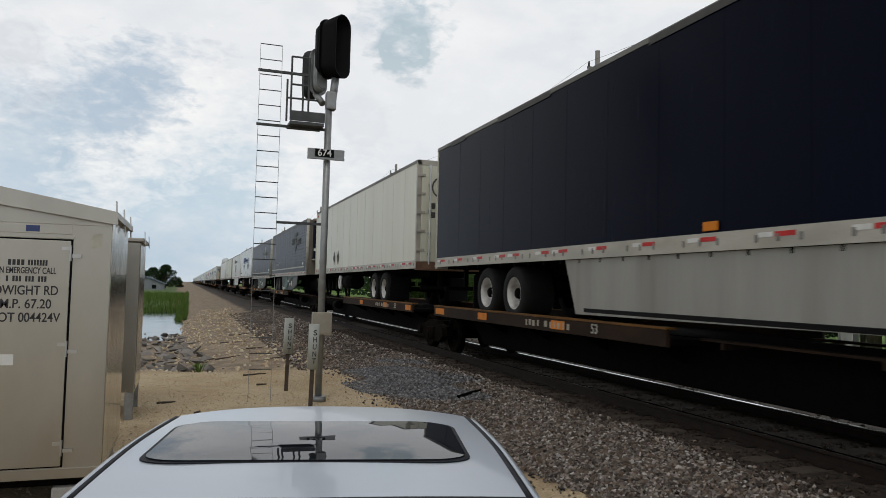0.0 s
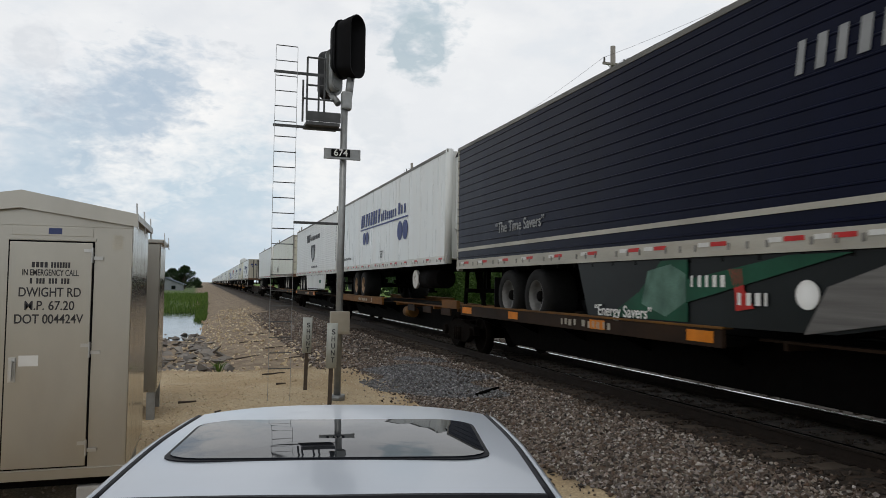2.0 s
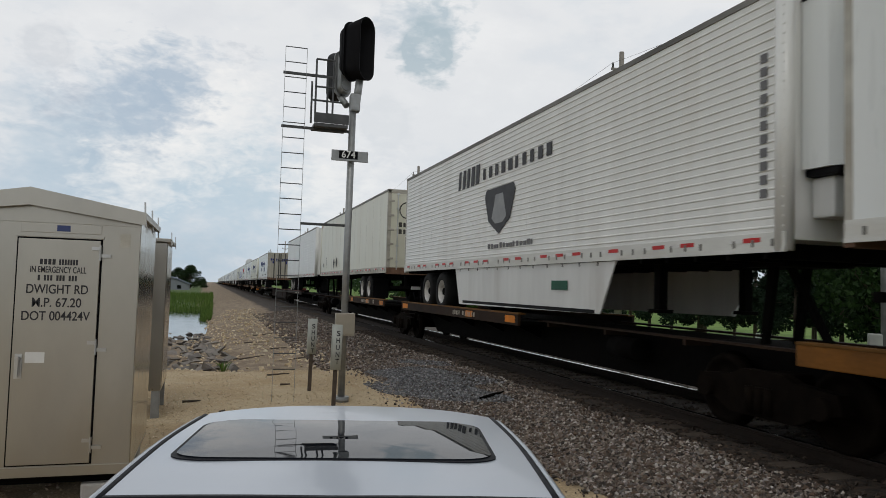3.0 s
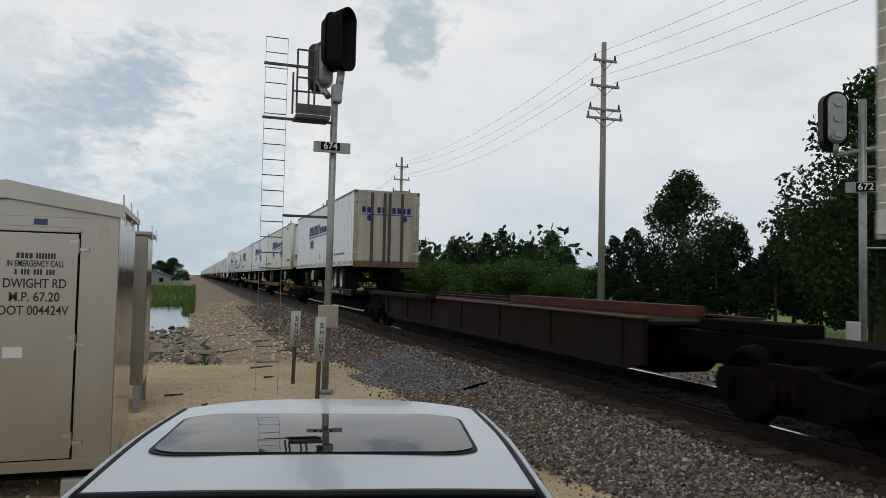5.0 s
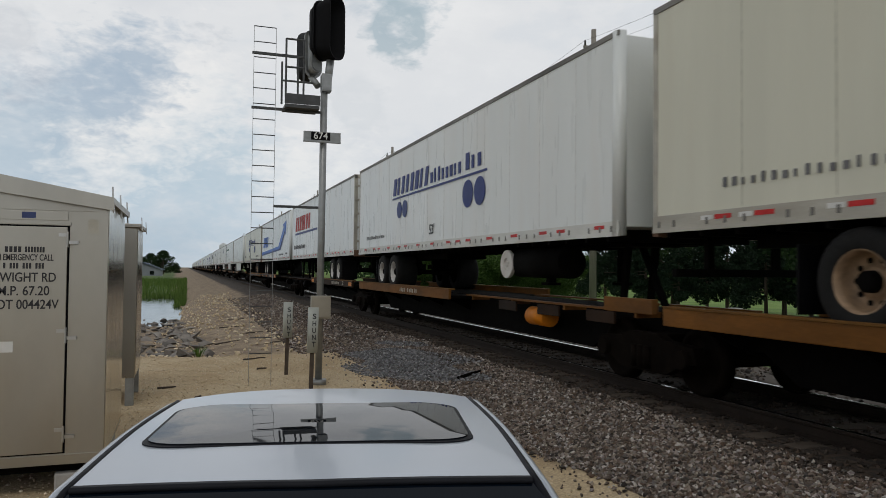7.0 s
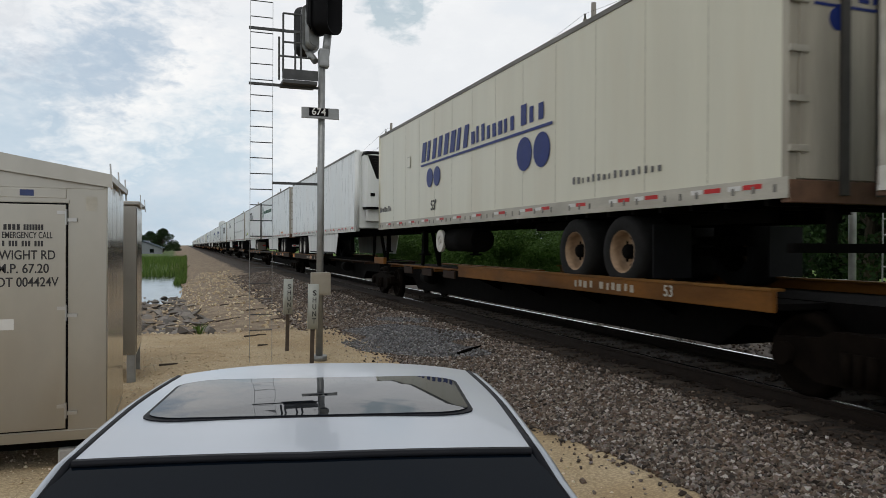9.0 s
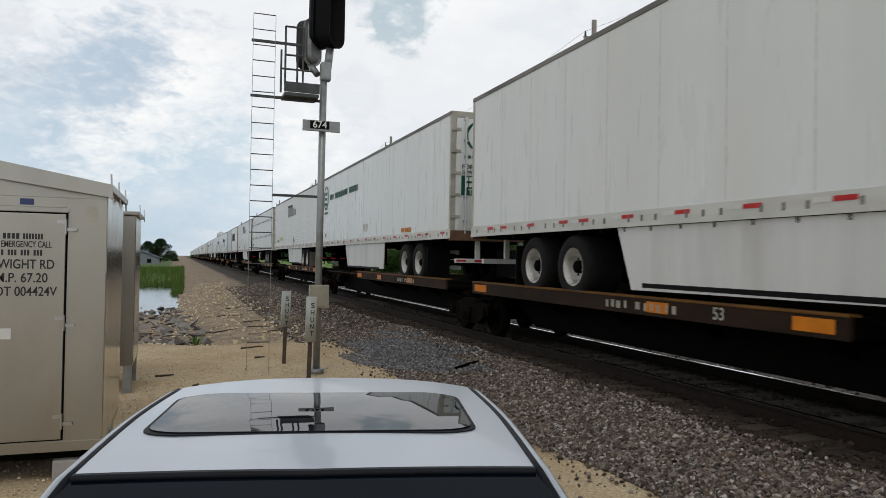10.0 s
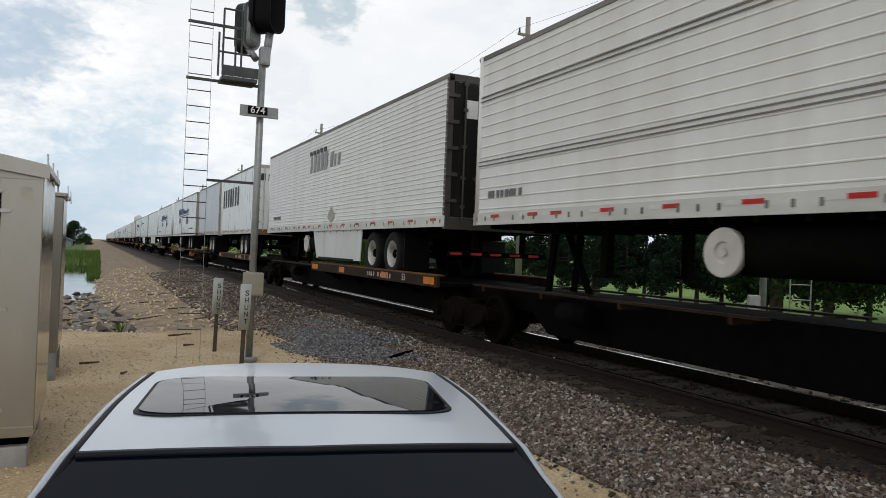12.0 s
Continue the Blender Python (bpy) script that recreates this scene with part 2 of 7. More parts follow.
ALONG = (1, 0.35, 1)
DOWN = (2.2, 2.2, 0.28)
M = {
    "white": material("white_trailer_skin", (0.70, 0.725, 0.715), 0.28, 0.0, 0.05, 0.9, 0.006, 8, DOWN, (0.68, 0.67, 0.64)),
    "cream": material("aged_cream_skin", (0.62, 0.61, 0.50), 0.32, 0.0, 0.06, 0.9, 0.01, 8, DOWN, (0.58, 0.545, 0.43)),
    "ribwhite": material("ribbed_white_skin", (0.73, 0.735, 0.71), 0.3, 0.0, 0.07, 1.2, 0.02, 8, DOWN, (0.63, 0.615, 0.58)),
    "silver": material("galvanised_skin", (0.55, 0.57, 0.60), 0.38, 0.4, 0.12, 1.2, 0.03, 8, DOWN, (0.40, 0.41, 0.43)),
    "navy": material("navy_skin", (0.0028, 0.0048, 0.020), 0.3, 0.0, 0.25, 0.7, 0.02, 5, DOWN, (0.004, 0.006, 0.02), 0.0, True, 0.3, 0.0, 0.07),
    "rail": material("dirty_rail", (0.42, 0.40, 0.345), 0.5, 0.2, 0.22, 2.0, 0.05, 30, (1, 0.5, 2), (0.30, 0.26, 0.20)),
    "toprail": material("grimy_top_rail", (0.19, 0.185, 0.17), 0.6, 0.1, 0.35, 2.0, 0.0, 30, (1, 0.4, 1), (0.04, 0.035, 0.03)),
    "skirt": material("white_skirt", (0.64, 0.645, 0.63), 0.4, 0, 0.1, 1.2, 0.02, 6, DOWN, (0.45, 0.43, 0.40)),
    "greenskirt": material("dark_skirt", (0.010, 0.013, 0.014), 0.35, 0, 0.3, 0.9, 0.0, 6, spec=0.15),
    "door_rust": material("rusty_door_sill", (0.16, 0.085, 0.05), 0.75, 0.1, 0.4, 4.0, 0.1, 40),
    "strap": material("dark_door_strap", (0.05, 0.047, 0.042), 0.6, 0, 0.3, 5.0, 0.05, 40),
    "black": material("black_paint", (0.004, 0.004, 0.005), 0.55, 0, 0.3, 6.0, 0.05, 40, (1, 1, 1), None, 0.0, True, 0.3, 0.0, 0.1),
    "blackdoor": material("black_door_skin", (0.007, 0.0065, 0.006), 0.5, 0, 0.4, 2.0, 0.03, 20, DOWN, (0.03, 0.026, 0.022), spec=0.2),
    # base colour sunk near black, carrying the shade under the trailers
    "under": material("shaded_grimy_undercarriage", (0.0032, 0.0028, 0.0025), 0.88, 0.0, 0.4, 6.0, 0.15, 40, (1, 1, 1), None, 0.0, True, 0.3, 0.0, 0.06),
    "tyre": material("tyre_rubber", (0.009, 0.009, 0.009), 0.85, 0, 0.3, 9.0, 0.1, 70, (1, 1, 1), None, 0.0, True, 0.3, 0.0, 0.25),
    "rim": material("white_steel_rim", (0.56, 0.55, 0.52), 0.4, 0.2, 0.25, 9.0, 0.03, 60, (1, 1, 1), (0.20, 0.17, 0.14)),
    "rustyrim": material("rusty_rim", (0.30, 0.20, 0.12), 0.6, 0.2, 0.35, 9.0, 0.05, 60),
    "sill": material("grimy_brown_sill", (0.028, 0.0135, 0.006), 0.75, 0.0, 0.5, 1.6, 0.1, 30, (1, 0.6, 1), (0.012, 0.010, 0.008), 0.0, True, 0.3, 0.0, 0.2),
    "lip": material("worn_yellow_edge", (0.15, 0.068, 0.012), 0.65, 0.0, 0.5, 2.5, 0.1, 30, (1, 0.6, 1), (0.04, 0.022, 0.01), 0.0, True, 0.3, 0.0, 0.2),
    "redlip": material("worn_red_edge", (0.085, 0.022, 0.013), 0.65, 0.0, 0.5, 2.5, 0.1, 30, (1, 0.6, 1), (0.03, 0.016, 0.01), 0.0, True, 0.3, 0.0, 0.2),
    "skirtgrey": material("grey_skirt_end", (0.15, 0.145, 0.14), 0.5, 0, 0.3, 3.0, 0.0, 30, (1, 0.2, 5), spec=0.15),
    "redsill": material("rusted_red_sill", (0.014, 0.0065, 0.0045), 0.8, 0.0, 0.45, 1.6, 0.12, 30, (1, 0.6, 1), (0.010, 0.008, 0.007), 0.0, True, 0.3, 0.0, 0.15),
    "orange": material("orange_marker", (0.60, 0.19, 0.012), 0.45, 0, 0.2, 4.0, 0.0, 30, (1, 1, 1), (0.3, 0.13, 0.02), spec=0.15),
    "red": material("red_reflector", (0.50, 0.03, 0.03), 0.35, 0, 0.2, 6.0, spec=0.15),
    "tapewhite": material("white_reflector", (0.62, 0.62, 0.60), 0.35, 0, 0.15, 6.0),
    "blue": material("blue_lettering", (0.014, 0.030, 0.17), 0.4, 0, 0.15, 3.0, spec=0.15),
    "bright_blue": material("bright_blue_stripe", (0.006, 0.11, 0.50), 0.35, 0, 0.15, 2.0, spec=0.15),
    "dark": material("dark_lettering", (0.05, 0.05, 0.055), 0.5, 0, 0.2, 3.0, spec=0.15),
    "greyink": material("grey_lettering", (0.30, 0.31, 0.32), 0.5, 0, 0.2, 3.0, spec=0.15),
    "green": material("dark_green_lettering", (0.015, 0.09, 0.055), 0.45, 0, 0.2, 3.0, spec=0.15),
    "logored": material("red_lettering", (0.42, 0.03, 0.025), 0.45, 0, 0.2, 3.0, spec=0.15),
    "whiteink": material("white_lettering", (0.72, 0.72, 0.70), 0.5, 0, 0.12, 3.0),
    "steel": material("bright_steel", (0.55, 0.55, 0.54), 0.3, 0.9, 0.15, 6.0, 0.02, 40),
    "galv": material("galvanised_steel", (0.30, 0.31, 0.31), 0.45, 0.55, 0.2, 7.0, 0.03, 50),
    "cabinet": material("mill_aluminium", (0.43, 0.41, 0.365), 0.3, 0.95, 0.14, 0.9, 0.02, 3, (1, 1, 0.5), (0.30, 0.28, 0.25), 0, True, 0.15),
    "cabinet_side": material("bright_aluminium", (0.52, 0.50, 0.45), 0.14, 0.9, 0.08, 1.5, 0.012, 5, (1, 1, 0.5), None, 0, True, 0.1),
    "concrete": material("concrete", (0.34, 0.33, 0.31), 0.85, 0, 0.2, 5.0, 0.2, 40),
    "shunt": material("grey_green_plastic", (0.40, 0.42, 0.39), 0.5, 0, 0.12, 5.0, 0.03, 30),
    "stake": material("brown_stake", (0.085, 0.065, 0.05), 0.8, 0.1, 0.3, 8.0, 0.1, 40),
    "wood": material("weathered_pole_wood", (0.27, 0.25, 0.22), 0.85, 0, 0.25, 3.0, 0.3, 30, (4, 4, 0.3)),
    "tie": material("creosoted_tie", (0.085, 0.07, 0.057), 0.9, 0, 0.4, 4.0, 0.4, 30, (0.4, 5, 5), (0.05, 0.028, 0.015), 0, True, 0.3, 0.5, 0.08),
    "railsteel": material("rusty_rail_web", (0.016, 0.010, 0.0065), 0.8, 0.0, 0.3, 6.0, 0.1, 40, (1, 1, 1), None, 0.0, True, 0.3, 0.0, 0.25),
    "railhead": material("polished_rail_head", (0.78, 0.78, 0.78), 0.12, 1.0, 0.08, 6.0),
    "carpaint": material("silver_car_paint", (0.50, 0.545, 0.61), 0.3, 0.45, 0.03, 2.0, 0.0, 40, (1, 1, 1), None, 0.35, True, 0.05, 0.0, 0.4, True),
    "carglass": material("tinted_car_glass", (0.004, 0.006, 0.010), 0.015, 0.0, 0.1, 2.0, 0, 40, (1, 1, 1), None, 0.0, True, 0.0, 0.0, 0.5, True),
    "rubber": material("black_trim_rubber", (0.012, 0.013, 0.017), 0.5, 0, 0.2, 8.0, spec=0.12),
    "bark": material("tree_bark", (0.075, 0.058, 0.043), 0.9, 0, 0.35, 6.0, 0.5, 30, (3, 3, 0.6)),
    "housewall": material("grey_siding", (0.22, 0.24, 0.26), 0.7, 0, 0.1, 1.0),
    "roof": material("slate_blue_roof", (0.12, 0.16, 0.20), 0.8, 0, 0.2, 1.5),
    "towerwhite": material("pale_tank_paint", (0.55, 0.57, 0.58), 0.5, 0, 0.1, 0.2),
    "pedestal": material("pale_pedestal", (0.58, 0.60, 0.58), 0.5, 0, 0.1, 4.0),
    "lens": material("dark_red_lens", (0.10, 0.012, 0.01), 0.15, 0, 0.2, 20.0),
    "sticker": material("white_sticker", (0.66, 0.66, 0.64), 0.5, 0, 0.05, 9.0),
    "bluesticker": material("blue_sticker", (0.03, 0.05, 0.16), 0.4, 0, 0.1, 9.0),
    "lawn": material("mown_lawn", (0.10, 0.19, 0.045), 0.9, 0, 0.3, 0.5, 0.5, 30),
}
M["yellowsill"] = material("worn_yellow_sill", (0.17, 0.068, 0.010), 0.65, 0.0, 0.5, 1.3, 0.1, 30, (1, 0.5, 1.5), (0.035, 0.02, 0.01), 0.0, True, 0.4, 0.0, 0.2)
M["seam"] = material("riveted_seam", (0.50, 0.49, 0.40), 0.5, 0, 0.4, 9.0)
M["greyrim"] = material("dull_grey_rim", (0.15, 0.15, 0.145), 0.5, 0.2, 0.3, 9.0, 0.03, 60)
# door grime, darkened further for the shade in gaps between trailers
M["gapshadegrime"] = material("shaded_grimy_door_skin", (0.40, 0.375, 0.31), 0.6, 0, 0.3, 1.2, 0.03, 8, DOWN, (0.12, 0.10, 0.08))
M["frontgrime"] = material("stained_front_wall", (0.17, 0.15, 0.12), 0.6, 0, 0.35, 1.5, 0.03, 8, DOWN, (0.07, 0.06, 0.045))
M["fadedink"] = material("faded_grey_lettering", (0.085, 0.088, 0.082), 0.5, 0, 0.35, 4.0, spec=0.12)
M["smallink"] = material("thin_grey_lettering", (0.16, 0.16, 0.165), 0.5, 0, 0.2, 3.0, spec=0.15)
M["whiteseam"] = material("dusty_riveted_seam", (0.655, 0.655, 0.64), 0.5, 0, 0.4, 9.0)
M["dirtyskirt"] = material("road_grimed_skirt", (0.31, 0.305, 0.28), 0.5, 0, 0.15, 1.0, 0.02, 6, DOWN, (0.20, 0.185, 0.16), spec=0.2)
M["smoothnavy"] = material("smooth_navy_skin", (0.0016, 0.0028, 0.012), 0.22, 0.0, 0.25, 0.7, 0.02, 5, DOWN, (0.0025, 0.004, 0.013), 0.0, True, 0.3, 0.0, 0.035)
M["rearglass"] = material("dark_rear_glass", (0.003, 0.006, 0.011), 0.03, 0.0, 0.1, 2.0, 0, 40, (1, 1, 1), None, 0.0, True, 0.0, 0.0, 0.28, True)
M["tankcap"] = material("stained_white_cap", (0.58, 0.56, 0.52), 0.5, 0, 0.12, 3.0, 0, 40, (1, 1, 1), (0.36, 0.30, 0.24))
M["whiterail"] = material("dusty_white_rail", (0.58, 0.58, 0.545), 0.45, 0.1, 0.14, 2.0, 0.03, 30, (1, 0.5, 2), (0.42, 0.38, 0.32))
M["globe"] = material("pale_green_print", (0.10, 0.19, 0.15), 0.4, 0, 0.5, 3.0, spec=0.12)
M["lime"] = material("lime_sticker", (0.42, 0.55, 0.06), 0.5, 0, 0.1, 3.0)
M["darksteel"] = material("dark_weathered_steel", (0.075, 0.078, 0.08), 0.6, 0.3, 0.3, 7.0, 0.03, 50)
M["swoosh"] = material("green_swoosh", (0.012, 0.075, 0.042), 0.35, 0, 0.4, 1.5, spec=0.12)
M["tan_box"] = material("tan_box_paint", (0.33, 0.30, 0.24), 0.5, 0, 0.12, 5.0, 0.03, 30)
# brown truck iron, its colour lowered for the shade below the cars
M["truck"] = material("shaded_grimy_truck_iron", (0.007, 0.005, 0.0036), 0.85, 0.0, 0.45, 5.0, 0.15, 40, (1, 1, 1), None, 0.0, True, 0.3, 0.0, 0.04)
M["water"] = material("still_pond_water", (0.035, 0.042, 0.04), 0.04, 0.0, 0.2, 0.3, 0.02, 3)
M["ballast"] = stone_material("ballast_stones", [(0.02, 0.014, 0.011), (0.145, 0.094, 0.062), (0.05, 0.039, 0.032), (0.31, 0.252, 0.205), (0.08, 0.054, 0.038), (0.19, 0.15, 0.118), (0.03, 0.024, 0.02), (0.55, 0.51, 0.47), (0.125, 0.078, 0.05), (0.25, 0.22, 0.203), (0.017, 0.013, 0.011), (0.115, 0.087, 0.068), (0.40, 0.345, 0.29)])
# stone colours lowered to hold the shade beneath passing trailers
M["shadedballast"] = stone_material("train_shaded_ballast_stones", [(0.014, 0.009, 0.0055), (0.045, 0.028, 0.017), (0.02, 0.013, 0.008), (0.075, 0.05, 0.033)])
M["darkballast"] = stone_material("grey_ballast_stones", [(0.07, 0.072, 0.08), (0.22, 0.222, 0.235), (0.12, 0.124, 0.134), (0.38, 0.378, 0.38), (0.05, 0.05, 0.055), (0.16, 0.155, 0.15)])
M["pebble"] = stone_material("tan_pebbles", [(0.60, 0.46, 0.28), (0.74, 0.61, 0.42), (0.46, 0.34, 0.20), (0.82, 0.72, 0.55), (0.66, 0.52, 0.33)])
M["riprap"] = stone_material("riprap_rocks", [(0.16, 0.145, 0.13), (0.30, 0.27, 0.24), (0.11, 0.10, 0.09), (0.38, 0.35, 0.31)])
M["leaf_a"] = leaf_material("maple_leaves", (0.013, 0.031, 0.011), (0.034, 0.066, 0.020))
M["leaf_b"] = leaf_material("spruce_needles", (0.008, 0.020, 0.011), (0.018, 0.036, 0.017))
M["leaf_c"] = leaf_material("hedge_leaves", (0.030, 0.066, 0.014), (0.066, 0.118, 0.024))
M["grass"] = leaf_material("reed_grass", (0.055, 0.11, 0.02), (0.13, 0.20, 0.045))


# ---- building helpers ----
def box(bm, x0, x1, y0, y1, z0, z1, bevel=0.0, m=None):
    vs = [bm.verts.new((x, y, z)) for x in (x0, x1) for y in (y0, y1) for z in (z0, z1)]
    fs = [bm.faces.new([vs[i] for i in f]) for f in ((0, 1, 3, 2), (4, 6, 7, 5), (0, 4, 5, 1), (2, 3, 7, 6), (0, 2, 6, 4), (1, 5, 7, 3))]
    if bevel:
        es = list({e for f in fs for e in f.edges})
        vs = list({v for f in bmesh.ops.bevel(bm, geom=es, offset=bevel, segments=2, affect="EDGES", profile=0.6)["faces"] for v in f.verts})
    if m:
        for v in vs:
            v.co = m @ v.co
    return bm


def cyl(bm, p, q, r, r2=None, n=14, caps=True):
    p, q = Vector(p), Vector(q)
    d = (q - p).normalized()
    u = d.orthogonal().normalized()
    w = d.cross(u)
    r2 = r if r2 is None else r2
    rings = []
    for c, rr in ((p, r), (q, r2)):
        rings.append([bm.verts.new(c + (u * math.cos(2 * math.pi * i / n) + w * math.sin(2 * math.pi * i / n)) * rr) for i in range(n)])
    for i in range(n):
        f = bm.faces.new([rings[0][i], rings[0][(i + 1) % n], rings[1][(i + 1) % n], rings[1][i]])
        f.smooth = n > 8
    if caps:
        bm.faces.new(rings[0][::-1])
        bm.faces.new(rings[1])
    return bm


def lathe(bm, profile, n=24, axis="x", at=(0, 0, 0)):
    """Turns (radius, along) pairs round an axis."""
    rings = []
    for r, a in profile:
        ring = []
        for i in range(n):
            c, s = math.cos(2 * math.pi * i / n) * r, math.sin(2 * math.pi * i / n) * r
            co = (a, c, s) if axis == "x" else ((c, a, s) if axis == "y" else (c, s, a))
            ring.append(bm.verts.new(Vector(co) + Vector(at)))
        rings.append(ring)
    for k in range(len(rings) - 1):
        for i in range(n):
            f = bm.faces.new([rings[k][i], rings[k][(i + 1) % n], rings[k + 1][(i + 1) % n], rings[k + 1][i]])
            f.smooth = True
    return bm


def prism(bm, pts, x0, x1, axis="x"):
    """A polygon given in the two other axes, extruded along one."""
    def co(a, p):
        return (a, p[0], p[1]) if axis == "x" else ((p[0], a, p[1]) if axis == "y" else (p[0], p[1], a))
    a = [bm.verts.new(co(x0, p)) for p in pts]
    b = [bm.verts.new(co(x1, p)) for p in pts]
    n = len(pts)
    bm.faces.new(a[::-1])
    bm.faces.new(b)
    for i in range(n):
        bm.faces.new([a[i], a[(i + 1) % n], b[(i + 1) % n], b[i]])
    return bm


def hull(bm, loops):
    """Closed loops of equal length, skinned one to the next and capped."""
    rings = [[bm.verts.new(p) for p in lp] for lp in loops]
    n = len(rings[0])
    for a, b in zip(rings, rings[1:]):
        for i in range(n):
            f = bm.faces.new([a[i], a[(i + 1) % n], b[(i + 1) % n], b[i]])
            f.smooth = True
    bm.faces.new(rings[0][::-1])
    bm.faces.new(rings[-1])
    return bm


def mesh_of(name, bm, mat):
    bmesh.ops.recalc_face_normals(bm, faces=bm.faces[:])
    me = bpy.data.meshes.new(name)
    bm.to_mesh(me)
    bm.free()
    me.materials.append(M[mat] if isinstance(mat, str) else mat)
    return me


def part(name, bm, mat, parent, label=""):
    ob = new(name, mesh_of(name, bm, mat))
    ob.parent = parent
    if label:
        ob["label"] = label
    return ob


def shared(name, me, parent, m=None):
    ob = new(name, me)
    ob.parent = parent
    if m is not None:
        ob.matrix_basis = m
    return ob


def thing(name, label, category, group="", at=None, kind=""):
    ob = new(name)
    ob.empty_display_size = 0.2
    tagged(ob, label, category, group, kind)
    if at is not None:
        ob.matrix_basis = at
    return ob


def words(name, text, size, m, mat, parent, align="CENTER", label=""):
    cu = bpy.data.curves.new(name, "FONT")
    cu.body, cu.size, cu.align_x, cu.align_y, cu.extrude, cu.offset = text, size, align, "CENTER", 0.002, size * 0.011
    tmp = bpy.data.objects.new(name, cu)
    scene.collection.objects.link(tmp)
    bpy.context.view_layer.update()
    me = bpy.data.meshes.new_from_object(tmp.evaluated_get(bpy.context.evaluated_depsgraph_get()))
    bpy.data.objects.remove(tmp)
    me.materials.clear()
    me.materials.append(M[mat])
    ob = new(name, me)
    ob.parent, ob.matrix_basis = parent, m
    if label:
        ob["label"] = label
    return ob


def rnd(a, b):
    return random.uniform(a, b)


# ---- ground ----
def smooth(a, b, v):
    t = min(1.0, max(0.0, (v - a) / (b - a)))
    return t * t * (3 - 2 * t)


WATER_Z = -1.42


def ground_z(x, y):
    """Pad beside the line, ballast shoulder, embankment that falls to a pond, lawn beyond the line."""
    pad = -0.49 - 0.02 * smooth(-2, -6, x)
    beyond = smooth(17.2, 20.5, y + 0.5 * math.sin(x * 1.7))
    low = -0.92 - 0.62 * smooth(20, 46, y) + 0.75 * smooth(70, 92, y)
    bank = -0.49 - 0.11 * smooth(3.3, 1.7, x)
    bank += (low - bank) * smooth(1.7, -0.75, x)
    left = pad * (1 - beyond) + bank * beyond
    z = left + (-0.17 - left) * smooth(3.1, 5.3, x)
    if x > 8.7:
        z = -0.17 - 0.5 * smooth(9.6, 12.6, x)
    n = noise.noise(Vector((x * 0.9, y * 0.9, 0))) * 0.03 + noise.noise(Vector((x * 4, y * 4, 3))) * 0.012
    if 5.4 < x < 8.6:
        n *= 0.3
    return z + n


def lines(spans):
    out = []
    for a, b, step in spans:
        v = a
        while v < b - 1e-6:
            out.append(v)
            v += step
    return out + [spans[-1][1]]


gx = lines([(-2400, -400, 400), (-400, -60, 40), (-60, -16, 4), (-16, -4, 0.7), (-4, 6, 0.14), (6, 12, 0.35), (12, 40, 3), (40, 200, 20), (200, 2400, 400)])
gy = lines([(-1200, -200, 250), (-200, -30, 20), (-30, -2, 2), (-2, 26, 0.16), (26, 70, 0.6), (70, 200, 5), (200, 800, 50), (800, 4600, 400)])
ground_me = bpy.data.meshes.new("ground")
gv = [(x, y, ground_z(x, y)) for y in gy for x in gx]
nxg = len(gx)
gf = [(j * nxg + i, j * nxg + i + 1, (j + 1) * nxg + i + 1, (j + 1) * nxg + i) for j in range(len(gy) - 1) for i in range(nxg - 1)]
ground_me.from_pydata(gv, [], gf)
for p in ground_me.polygons:
    p.use_smooth = True


